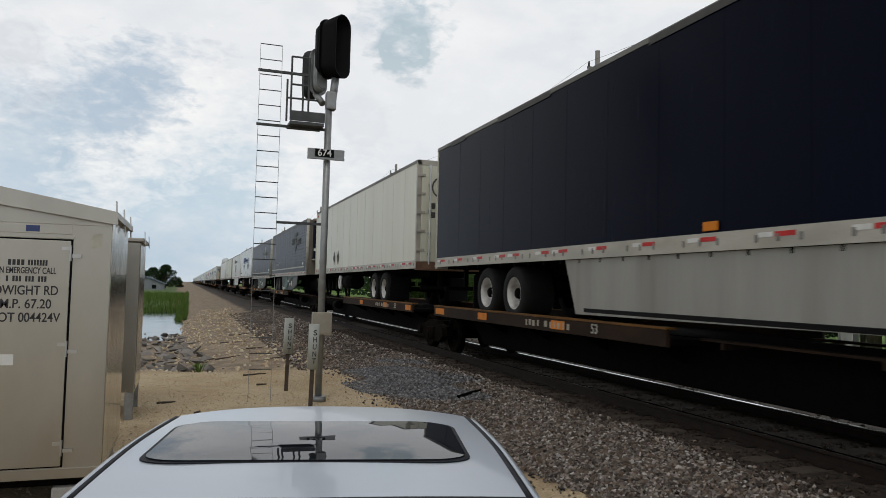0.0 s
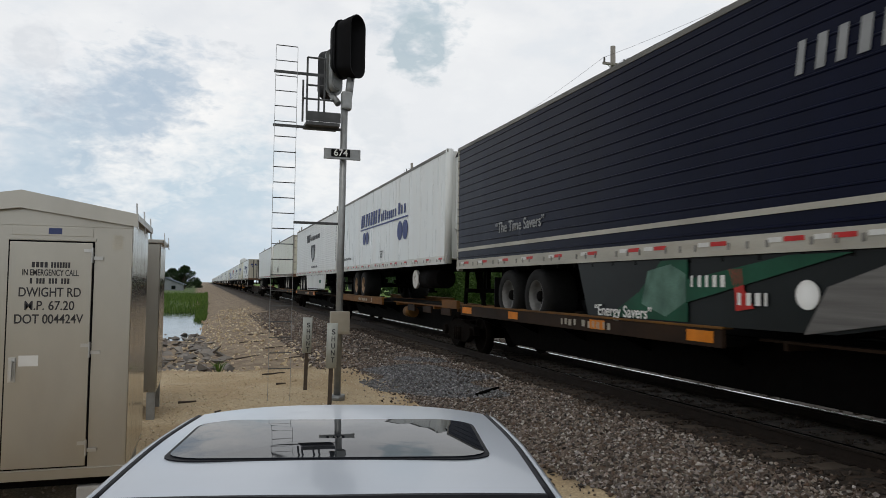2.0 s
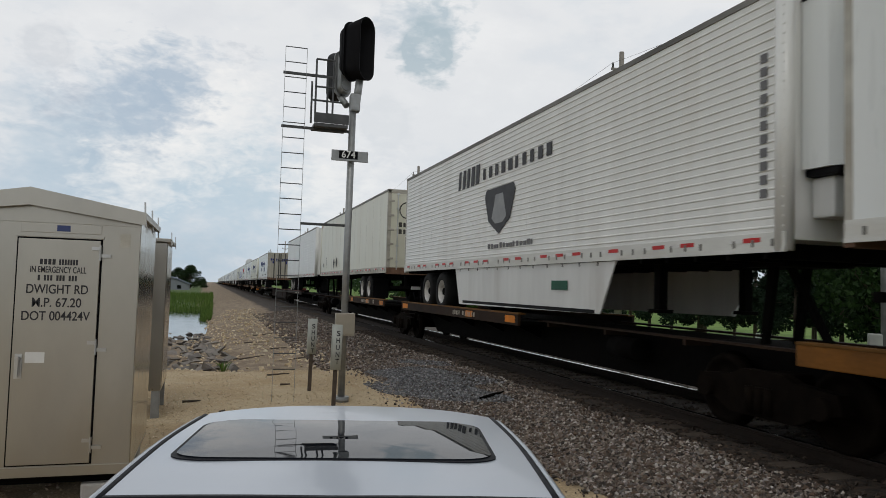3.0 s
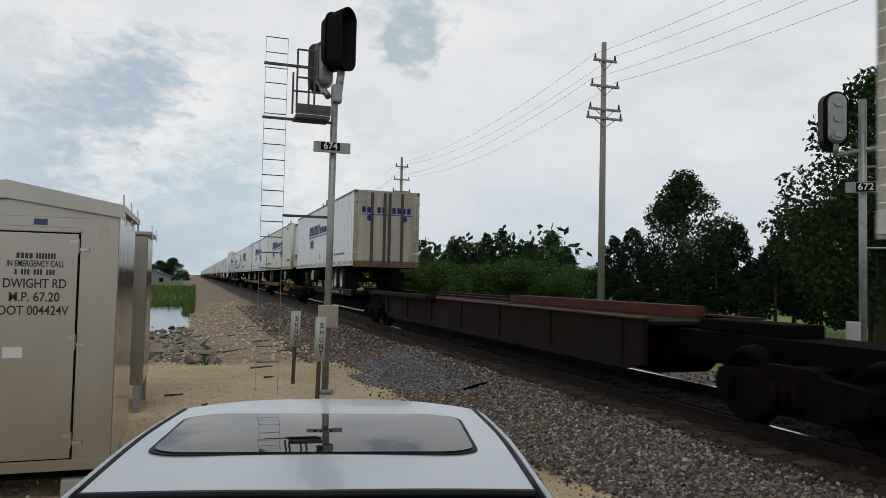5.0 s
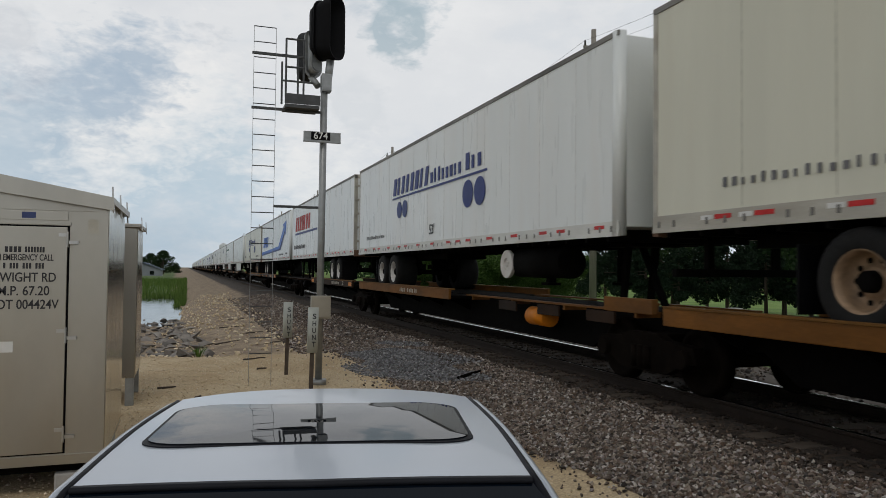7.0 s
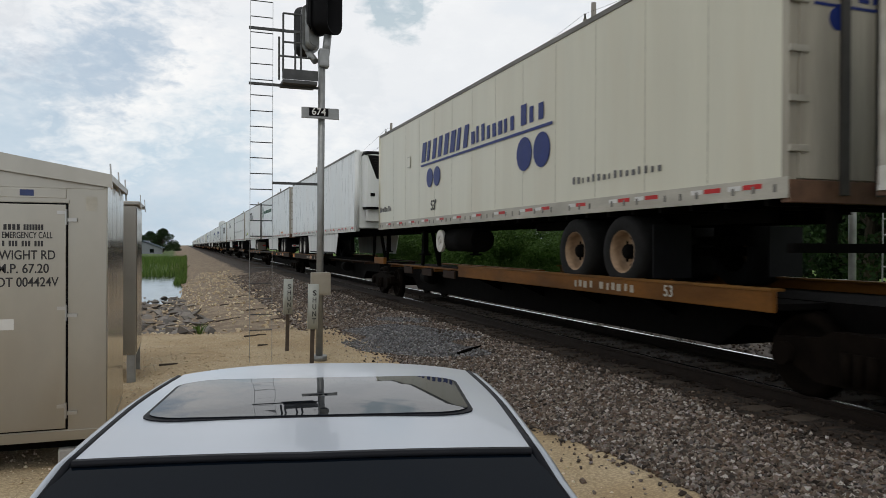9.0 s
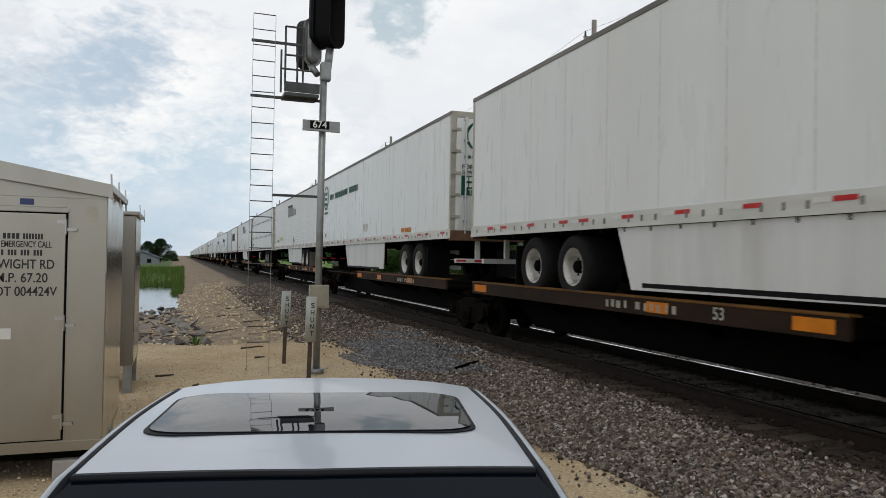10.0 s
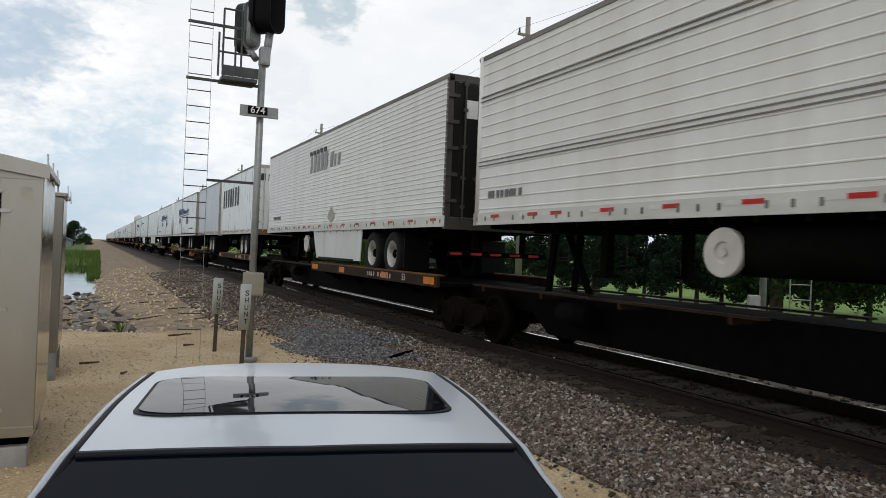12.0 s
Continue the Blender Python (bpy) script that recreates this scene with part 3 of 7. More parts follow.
def ground_material():
    """Tan limestone pad, grey ballast bed darkened for the shade between stones, brown bank and green verge, with
    ragged borders.
    """
    m = bpy.data.materials.new("gravel_and_grass_ground")
    m.use_nodes = True
    nt = m.node_tree
    b = nt.nodes["Principled BSDF"]
    b.inputs["Roughness"].default_value = 0.95
    co = nt.nodes.new("ShaderNodeTexCoord")
    sp = nt.nodes.new("ShaderNodeSeparateXYZ")
    nt.links.new(co.outputs["Object"], sp.inputs[0])

    def nz(s, d=5.0):
        n = nt.nodes.new("ShaderNodeTexNoise")
        n.inputs["Scale"].default_value, n.inputs["Detail"].default_value = s, d
        nt.links.new(co.outputs["Object"], n.inputs["Vector"])
        return n.outputs[0]

    def op(kind, a, c):
        n = nt.nodes.new("ShaderNodeMath")
        n.operation = kind
        for i, v in enumerate((a, c)):
            if isinstance(v, (int, float)):
                n.inputs[i].default_value = v
            else:
                nt.links.new(v, n.inputs[i])
        return n.outputs[0]

    def step(v, p0, p1):
        n = nt.nodes.new("ShaderNodeMapRange")
        n.interpolation_type = "SMOOTHSTEP"
        n.inputs[1].default_value, n.inputs[2].default_value = p0, p1
        nt.links.new(v, n.inputs[0])
        return n.outputs[0]

    def mix(f, a, c):
        n = nt.nodes.new("ShaderNodeMix")
        n.data_type = "RGBA"
        for sock, v in ((n.inputs[0], f), (n.inputs[6], a), (n.inputs[7], c)):
            if isinstance(v, (int, float)):
                sock.default_value = v
            elif isinstance(v, tuple):
                sock.default_value = (*v, 1)
            else:
                nt.links.new(v, sock)
        return n.outputs[2]

    x, y = sp.outputs[0], sp.outputs[1]
    wob = op("MULTIPLY", op("SUBTRACT", nz(1.1), 0.5), 1.6)
    pebble = nz(38, 4)
    tan = mix(step(nz(0.8), 0.35, 0.65), (0.47, 0.35, 0.20), (0.57, 0.46, 0.295))
    tan = mix(step(pebble, 0.42, 0.62), mix(0.45, tan, (0.22, 0.16, 0.10)), tan)
    # bed colours kept very dark to paint the shade in gaps between stones
    bed = mix(step(nz(30, 3), 0.4, 0.62), (0.014, 0.011, 0.009), (0.065, 0.046, 0.034))
    brown = mix(step(nz(2.5), 0.38, 0.62), (0.22, 0.16, 0.105), (0.36, 0.28, 0.19))
    brown = mix(step(pebble, 0.4, 0.6), mix(0.5, brown, (0.10, 0.08, 0.06)), brown)
    green = mix(step(nz(0.35), 0.35, 0.65), (0.06, 0.115, 0.022), (0.125, 0.185, 0.045))
    green = mix(step(nz(9), 0.4, 0.65), mix(0.5, green, (0.035, 0.06, 0.015)), green)
    far = step(op("ADD", y, wob), 17.2, 18.6)
    col = mix(far, tan, brown)
    grassy = op("MULTIPLY", step(op("ADD", y, op("MULTIPLY", wob, 3.0)), 70.0, 76.0), step(op("ADD", op("ADD", x, wob), op("MULTIPLY", y, 0.012)), 0.4, -0.9))
    leftgreen = step(op("ADD", x, op("MULTIPLY", wob, 2.0)), -14.0, -18.0)
    col = mix(op("MAXIMUM", grassy, leftgreen), col, green)
    edge_b = op("ADD", op("ADD", x, op("MULTIPLY", wob, 0.5)), op("ADD", op("MULTIPLY", far, -0.35), op("MULTIPLY", step(y, 5.0, 9.0), 0.35)))
    col = mix(step(edge_b, 3.75, 4.2), col, bed)
    # brown trackside dirt, with the train's shade painted into its colour
    shaded_dirt = mix(step(nz(12, 4), 0.4, 0.65), (0.012, 0.008, 0.0048), (0.044, 0.027, 0.0155))
    col = mix(step(op("ADD", x, op("MULTIPLY", wob, 0.35)), 4.75, 5.15), col, shaded_dirt)
    col = mix(step(op("ADD", x, op("MULTIPLY", wob, 0.35)), 8.5, 8.9), col, mix(0.5, bed, (0.26, 0.23, 0.20)))
    col = mix(step(op("ADD", x, op("MULTIPLY", wob, 0.7)), 12.2, 13.0), col, mix(step(nz(0.5), 0.35, 0.65), (0.10, 0.19, 0.028), (0.16, 0.26, 0.05)))
    nt.links.new(col, b.inputs["Base Color"])
    bp = nt.nodes.new("ShaderNodeBump")
    bp.inputs["Strength"].default_value, bp.inputs["Distance"].default_value = 0.5, 0.03
    nt.links.new(nz(32, 4), bp.inputs["Height"])
    nt.links.new(bp.outputs[0], b.inputs["Normal"])
    return m


ground_me.materials.append(ground_material())
ground = tagged(new("ground", ground_me), "tan gravel pad, ballast shoulder and grassy verge beside railway", "ground", kind="structure")

bm = bmesh.new()
vs = [bm.verts.new((x, y, WATER_Z)) for x, y in ((-70, 24), (2.0, 24), (2.0, 92), (-70, 92))]
bm.faces.new(vs)
water = tagged(new("water", mesh_of("water", bm, "water")), "still pond water reflecting the pale sky", "water", kind="structure")


def scatter(name, count, region, size, mat, label, category, seed, flatness=0.75, sink=0.3, keep=None):
    """Loose angular stones lying on the ground, as one mesh."""
    rng = np.random.default_rng(seed)
    base = np.array([(0, 0, 1), (0, 0, -1), (1, 0, 0.1), (0.3, 0.95, 0), (-0.8, 0.6, 0.1), (-0.8, -0.6, -0.1), (0.3, -0.95, 0)], float)
    tri = [(0, 2, 3), (0, 3, 4), (0, 4, 5), (0, 5, 6), (0, 6, 2), (1, 3, 2), (1, 4, 3), (1, 5, 4), (1, 6, 5), (1, 2, 6)]
    verts, faces, k, tries = [], [], 0, 0
    while k < count and tries < count * 6:
        tries += 1
        x, y = region(rng)
        if keep and not keep(x, y):
            continue
        s = size[0] + (size[1] - size[0]) * rng.random() ** 1.8
        a = rng.random() * 6.283
        c, sn = math.cos(a), math.sin(a)
        v = base * (s * rng.uniform(0.65, 1.2, 3)) * (1, 1, flatness) + rng.normal(0, s * 0.13, base.shape)
        t = rng.normal(0, 0.5)
        v = np.stack([v[:, 0], v[:, 1] * math.cos(t) - v[:, 2] * math.sin(t), v[:, 1] * math.sin(t) + v[:, 2] * math.cos(t)], 1)
        v = np.stack([v[:, 0] * c - v[:, 1] * sn + x, v[:, 0] * sn + v[:, 1] * c + y, v[:, 2] + ground_z(x, y) + s * flatness * (1 - sink) * 0.6], 1)
        n = len(verts)
        verts.extend(v.tolist())
        faces.extend([(n + p, n + q, n + r) for p, q, r in tri])
        k += 1
    me = bpy.data.meshes.new(name)
    me.from_pydata(verts, [], faces)
    me.materials.append(M[mat])
    return tagged(new(name, me), label, category, kind="stuff")


# ---- railway track ----
track = thing("railway_track", "single railway track on timber ties and stone ballast", "railway track", kind="structure")
for rx in (7 - 0.755, 7 + 0.755):
    bm = bmesh.new()
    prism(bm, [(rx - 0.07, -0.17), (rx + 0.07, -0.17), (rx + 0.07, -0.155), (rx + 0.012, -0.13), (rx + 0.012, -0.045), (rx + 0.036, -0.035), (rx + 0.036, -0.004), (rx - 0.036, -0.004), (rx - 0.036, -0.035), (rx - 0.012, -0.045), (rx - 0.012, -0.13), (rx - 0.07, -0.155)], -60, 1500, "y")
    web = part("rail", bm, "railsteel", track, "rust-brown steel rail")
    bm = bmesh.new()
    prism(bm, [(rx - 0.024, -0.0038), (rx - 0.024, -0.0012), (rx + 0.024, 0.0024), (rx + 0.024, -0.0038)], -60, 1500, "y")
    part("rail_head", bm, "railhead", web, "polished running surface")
bm = bmesh.new()
box(bm, -1.3, 1.3, -0.115, 0.115, -0.18, 0, 0.015)
tie_me = mesh_of("tie", bm, "tie")
bm = bmesh.new()
box(bm, -0.19, 0.19, -0.09, 0.09, 0, 0.012)
plate_me = mesh_of("tie_plate", bm, "railsteel")
rng = random.Random(4)
for i in range(150):
    y = -4 + i * 0.51
    t = shared("tie", tie_me, track, pose(7 + rng.uniform(-0.06, 0.06), y + rng.uniform(-0.03, 0.03), -0.165 + rng.uniform(-0.012, 0.006), 0, 0, rng.uniform(-1.2, 1.2)))
    if i < 60:
        shared("tie_plate", plate_me, t, pose(-0.755, 0, 0.002))
bm = bmesh.new()
for i in range(150, 700):
    box(bm, 5.7, 8.3, -4 + i * 0.51 - 0.115, -4 + i * 0.51 + 0.115, -0.3, -0.165)
tagged(part("tie_row", bm, "tie", track), kind="stuff")


# ---- trailers ----
HALF, BOT, TOP = 1.295, 2.07, 4.97
SIDE = -HALF - 0.012


def side_m(u, z, off=0.004):
    return Matrix(((0, 0, -1, SIDE - off), (-1, 0, 0, u), (0, 1, 0, z), (0, 0, 0, 1)))


def wheel_meshes(rim):
    bm = bmesh.new()
    lathe(bm, [(0.30, -0.13), (0.33, -0.145), (0.46, -0.14), (0.5, -0.10), (0.505, 0.0), (0.505, 0.42), (0.47, 0.47), (0.30, 0.47)], 28)
    ty = mesh_of("tyre", bm, "tyre")
    bm = bmesh.new()
    lathe(bm, [(0.31, -0.13), (0.287, -0.13), (0.275, -0.02), (0.255, 0.06), (0.16, 0.09), (0.145, 0.04), (0.12, 0.03), (0.0, 0.03)], 28)
    ri = mesh_of("rim", bm, rim)
    bm = bmesh.new()
    lathe(bm, [(0.105, 0.03), (0.10, -0.06), (0.075, -0.085), (0.0, -0.085)], 18)
    # dark discs stand in for the shade inside the rim's hand holes
    for i in range(10):
        a = i * math.pi / 5
        cyl(bm, (0.07, 0.205 * math.cos(a), 0.205 * math.sin(a)), (0.066, 0.205 * math.cos(a), 0.205 * math.sin(a)), 0.03, n=8)
    return ty, ri, mesh_of("hub", bm, "under")


WHEELS = {"rim": wheel_meshes("rim"), "rustyrim": wheel_meshes("rustyrim"), "greyrim": wheel_meshes("greyrim")}


JOINTS = {}


def joint_mesh(skin):
    if skin not in JOINTS:
        bm = bmesh.new()
        box(bm, -0.0022, 0.002, -0.007, 0.007, BOT + 0.22, TOP - 0.13)
        JOINTS[skin] = mesh_of("panel_joint", bm, {"cream": "seam", "white": "whiteseam"}.get(skin, skin))
    return JOINTS[skin]


def letter_bars(bm, u0, u1, z0, z1, n, lean=0.0, x=SIDE, fill=0.72):
    """Plain upright bars in the place of n small letters, running from u0 down to u1."""
    st = (u0 - u1) / n
    for i in range(n):
        a = u0 - i * st
        w = st * fill * (0.55, 1.0, 0.85, 1.12, 0.8)[(i * 7 + n) % 5]
        h = z1 if n < 9 else z0 + (z1 - z0) * (1.0, 0.72, 0.72, 0.9)[(i * 3) % 4]
        prism(bm, [(a, z0), (a - w, z0), (a - w - lean, h), (a - lean, h)], x - 0.006, x + 0.002)


def big_bars(th, ink, u0, u1, z0, z1, n, lean=0.0, x=SIDE, fill=0.6, tall=()):
    """Large lettering as plain bars, each an object of its own; tall ones rise above the rest."""
    st = (u0 - u1) / n
    for i in range(n):
        a = u0 - i * st
        w = st * fill * (0.7, 1.0, 0.9, 1.1, 0.85)[(i * 7 + n) % 5]
        h = z0 + (z1 - z0) * (1.3 if i in tall else 1.0)
        bm = bmesh.new()
        prism(bm, [(a, z0), (a - w, z0), (a - w - lean, h), (a - lean, h)], x - 0.006, x + 0.002)
        part("letter_bar", bm, ink, th)


def disc(bm, u, z, r, x=SIDE):
    cyl(bm, (x - 0.006, u, z), (x + 0.002, u, z), r, n=28)


def trailer(y0, L, rear_near, skin, label, group="trailers on the train", ribs=0, reefer="", skirt="", skirt_span=(5.6, 12.0), logo=None, doors="", tandem=(3.0, 4.3), rim="rim", toprail="toprail", tank=False, posts="rail", dz=0.0, flap="black"):
    th = thing("semi_trailer", label, "trailer", group)
    th["y0"], th["dz"] = y0, dz

    def r(d):
        return d if rear_near else L - d

    def span(d0, d1):
        a, b = r(d0), r(d1)
        return min(a, b), max(a, b)

    bm = bmesh.new()
    z0, z1 = BOT + 0.12, TOP - 0.05
    if ribs:  # horizontal ribbed side sheets
        near = [(-HALF, z0)]
        for i in range(ribs + 1):
            z = BOT + 0.26 + i * (TOP - BOT - 0.42) / ribs
            near += [(-HALF, z - 0.016), (-HALF - 0.011, z - 0.006), (-HALF - 0.011, z + 0.006), (-HALF, z + 0.016)]
        near.append((-HALF, z1))
        prism(bm, near + [(-x, z) for x, z in near[::-1]], 0.02, L - 0.02, "y")
    else:
        box(bm, -HALF, HALF, 0.02, L - 0.02, z0, z1, 0.02)
    body = part("body", bm, skin, th)
    if not ribs:  # vertical panel joints
        y = 1.2
        while y < L - 0.5:
            shared("panel_joint", joint_mesh(skin), body, pose(-HALF, y, 0))
            y += 1.22
    for s, nm in ((-1, "near"), (1, "far")):
        bm = bmesh.new()
        box(bm, s * HALF - 0.012, s * HALF + 0.012, 0, L, BOT, BOT + 0.2, 0.004)
        box(bm, s * HALF - 0.02, s * HALF + 0.018, 0, L, BOT - 0.015, BOT + 0.03)
        part("bottom_rail", bm, "whiterail" if skin in ("white", "ribwhite") else "rail", th, "dirty pale bottom rail with rivets")
        bm = bmesh.new()
        box(bm, s * HALF - 0.014, s * HALF + 0.014, 0, L, TOP - 0.08, TOP, 0.006)
        part("top_rail", bm, toprail, th)
    bm = bmesh.new()
    for i in range(int(L / 0.3)):
        if i % 4 != 3:
            box(bm, SIDE - 0.008, SIDE, 0.15 + i * 0.3, 0.19 + i * 0.3, BOT + 0.05, BOT + 0.13)
    tagged(part("rivet_clip", bm, "toprail", th), kind="stuff")
    # reflective marks along the bottom rail
    rng = random.Random(int(y0 * 7))
    red, wh = bmesh.new(), bmesh.new()
    y = 0.35
    while y < L - 0.6:
        box(red, SIDE - 0.005, SIDE, y, y + 0.27, BOT + 0.10, BOT + 0.152)
        box(wh, SIDE - 0.005, SIDE, y + 0.3, y + 0.5, BOT + 0.10, BOT + 0.152)
        y += rng.choice((0.62, 1.15, 1.15))
    tagged(part("red_reflector", red, "red", th), kind="stuff")
    tagged(part("white_reflector", wh, "tapewhite", th), kind="stuff")
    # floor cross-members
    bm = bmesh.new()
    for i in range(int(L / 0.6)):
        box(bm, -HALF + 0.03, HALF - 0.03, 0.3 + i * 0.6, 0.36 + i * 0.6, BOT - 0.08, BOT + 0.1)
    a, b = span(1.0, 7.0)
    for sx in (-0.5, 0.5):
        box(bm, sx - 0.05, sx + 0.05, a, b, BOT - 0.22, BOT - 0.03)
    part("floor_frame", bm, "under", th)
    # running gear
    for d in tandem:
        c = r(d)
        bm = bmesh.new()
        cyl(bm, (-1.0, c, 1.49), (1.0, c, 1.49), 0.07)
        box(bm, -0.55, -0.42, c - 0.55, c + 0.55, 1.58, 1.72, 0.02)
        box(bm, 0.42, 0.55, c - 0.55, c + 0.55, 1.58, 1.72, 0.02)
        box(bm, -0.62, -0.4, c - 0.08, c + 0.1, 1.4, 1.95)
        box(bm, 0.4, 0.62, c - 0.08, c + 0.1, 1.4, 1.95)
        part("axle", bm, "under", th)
        for s in (-1, 1):
            wh_ob = new("wheel")
            wh_ob.parent = th
            wh_ob.matrix_basis = pose(s * 1.12, c, 1.49, 0, 0, 0 if s < 0 else 180)
            shared("tyre", WHEELS[rim][0], wh_ob)
            shared("rim", WHEELS[rim][1], wh_ob)
            shared("hub", WHEELS[rim][2], wh_ob)
    for s in (-1, 1):
        bm = bmesh.new()
        a, b = span(tandem[0] - 0.72, tandem[0] - 0.70)
        box(bm, s * 0.95 - 0.3, s * 0.95 + 0.3, a, b, 1.15, 1.85)
        part("mud_flap", bm, flap, th)
        bm = bmesh.new()
        c = r(L - 3.0)
        box(bm, s * 0.75 - 0.07, s * 0.75 + 0.07, c - 0.07, c + 0.07, 1.35, BOT, 0.01)
        box(bm, s * 0.75 - 0.13, s * 0.75 + 0.13, c - 0.13, c + 0.13, 1.30, 1.35)
        part("landing_leg", bm, "under", th)
    if tank:
        bm = bmesh.new()
        c = tank if isinstance(tank, float) else L - 5.5 if rear_near else 3.95
        cyl(bm, (-0.92, c - 2.0, 1.70), (-0.92, c - 0.1, 1.70), 0.27, n=20)
        part("tank", bm, "under", th)
        bm = bmesh.new()
        lathe(bm, [(0.265, 0.06), (0.27, 0.0), (0.26, -0.012), (0.12, -0.012), (0.105, 0.02), (0.05, 0.02), (0.045, -0.012), (0.0, -0.012)], 30, "x", (-1.20, c, 1.68))
        for fc in bm.faces:
            fc.smooth = False
        part("tank_cap", bm, "tankcap", th, "round dirty-white cap")
    # rear: frame, two doors, rods, bumper
    dmat = {"": skin, "black": "blackdoor"}.get(doors if doors == "black" else "", skin)
    if doors == "strap":
        dmat, posts = "gapshadegrime", "gapshadegrime"
    fittings = "steel"
    if doors == "black":
        posts, fittings = "strap", "strap"
    s0 = 1 if rear_near else -1
    e = 0.0 if rear_near else L
    bm = bmesh.new()
    for sx in (-1, 1):
        box(bm, sx * (HALF - 0.05) - 0.06, sx * (HALF - 0.05) + 0.062, min(e, e + s0 * 0.09), max(e, e + s0 * 0.09), BOT, TOP - 0.01, 0.008)
    box(bm, -HALF, HALF, min(e, e + s0 * 0.09), max(e, e + s0 * 0.09), TOP - 0.14, TOP + 0.004, 0.008)
    part("rear_frame", bm, posts, th)
    bm = bmesh.new()
    box(bm, -HALF, HALF, min(e - s0 * 0.02, e + s0 * 0.1), max(e - s0 * 0.02, e + s0 * 0.1), BOT - 0.06, BOT + 0.17, 0.008)
    part("rear_sill", bm, "strap" if doors == "black" else "door_rust" if skin in ("white", "cream") else "rail", th)
    for sx in (-1, 1):
        bm = bmesh.new()
        x0, x1 = sorted((sx * 0.012, sx * (HALF - 0.115)))
        box(bm, x0, x1, min(e - s0 * 0.015, e + s0 * 0.05), max(e - s0 * 0.015, e + s0 * 0.05), BOT + 0.18, TOP - 0.15, 0.01)
        door = part("rear_door", bm, dmat, th)
        for k, xr in enumerate((0.32, 0.95) if doors != "strap" else ()):
            bm = bmesh.new()
            cyl(bm, (sx * xr, e - s0 * 0.04, BOT + 0.1), (sx * xr, e - s0 * 0.04, TOP - 0.12), 0.02, n=8)
            for zz in (0.35, 0.9, 1.5, 2.2, 2.7):
                box(bm, sx * xr - 0.05, sx * xr + 0.05, min(e - s0 * 0.05, e), max(e - s0 * 0.05, e), BOT + zz, BOT + zz + 0.06)
            part("lock_rod", bm, fittings, door)
        if rear_near:
            for zz in (0.45, 0.95, 1.45, 1.95, 2.45):
                bm = bmesh.new()
                x0, x1 = sorted((sx * (HALF - 0.22), sx * (HALF + 0.018)))
                box(bm, x0, x1, e - 0.035, e - 0.002, BOT + zz, BOT + zz + 0.07, 0.006)
                part("hinge", bm, "rail" if doors != "black" else "strap", door)
        if doors == "strap":
            for xr in (0.10, 0.60):
                bm = bmesh.new()
                x0, x1 = sorted((sx * (xr - 0.055), sx * (xr + 0.055)))
                box(bm, x0, x1, e - 0.055, e - 0.012, BOT + 0.02, TOP - 0.08, 0.006)
                part("door_strap", bm, "strap", door, "dark vertical strap")
    bm = bmesh.new()
    ye = e + s0 * 0.12
    box(bm, -1.1, 1.1, min(ye, ye + s0 * 0.1), max(ye, ye + s0 * 0.1), 1.50, 1.60, 0.01)
    for sx in (-0.55, 0.55):
        box(bm, sx - 0.05, sx + 0.05, min(ye, ye + s0 * 0.08), max(ye, ye + s0 * 0.08), 1.6, BOT - 0.05)
    bump = part("rear_bumper", bm, "skirt" if skirt == "skirt" and doors != "black" else "under", th, "rear under-run guard")
    bm = bmesh.new()
    for i in range(5):
        if skirt != "skirt":
            break
        box(bm, -1.08 + i * 0.44, -0.84 + i * 0.44, min(ye - s0 * 0.006, ye), max(ye - s0 * 0.006, ye), 1.53, 1.575)
    if skirt == "skirt":
        tagged(part("red_stripe", bm, "red", bump), kind="stuff")
    else:
        bm.free()
    # front wall
    fe = L if rear_near else 0.0
    fs = -1 if rear_near else 1
    for sx in (-1, 1):
        bm = bmesh.new()
        cyl(bm, (sx * (HALF - 0.07), fe + fs * 0.09, BOT), (sx * (HALF - 0.07), fe + fs * 0.09, TOP), 0.1, n=16)
        part("corner_post", bm, "rail" if skin in ("navy", "smoothnavy") else skin, th)
    if reefer == "navy":
        y1, y2 = fe, fe - fs * 0.55
        bm = bmesh.new()
        prism(bm, [(-1.0, y1), (-0.98, y2 + fs * 0.2), (-0.86, y2 + fs * 0.06), (-0.66, y2), (0.66, y2), (0.86, y2 + fs * 0.06), (0.98, y2 + fs * 0.2), (1.0, y1)], TOP - 2.08, TOP - 0.14, "z")
        unit = part("cooling_unit", bm, "navy", th, "rounded navy cooling unit housing")
        bm = bmesh.new()
        for k in range(10):
            z = TOP - 1.2 + k * 0.095
            w = 0.62 + 0.022 * k
            box(bm, -w, w, min(y2 - fs * 0.05, y2), max(y2 - fs * 0.05, y2), z, z + 0.045, 0.008)
        for sx in (-1, 1):
            prism(bm, [(sx * 0.60, TOP - 1.22), (sx * 0.66, TOP - 1.22), (sx * 0.88, TOP - 0.28), (sx * 0.82, TOP - 0.28)], min(y2 - fs * 0.06, y2), max(y2 - fs * 0.06, y2), "y")
        box(bm, -0.012, 0.012, min(y2 - fs * 0.06, y2), max(y2 - fs * 0.06, y2), TOP - 1.22, TOP - 0.28)
        box(bm, -0.66, 0.66, min(y2 - fs * 0.06, y2), max(y2 - fs * 0.06, y2), TOP - 1.26, TOP - 1.2, 0.01)
        part("grille", bm, "whiteink", unit, "bright tapered slatted grille")
        for z in (TOP - 0.06, TOP - 2.12):
            bm = bmesh.new()
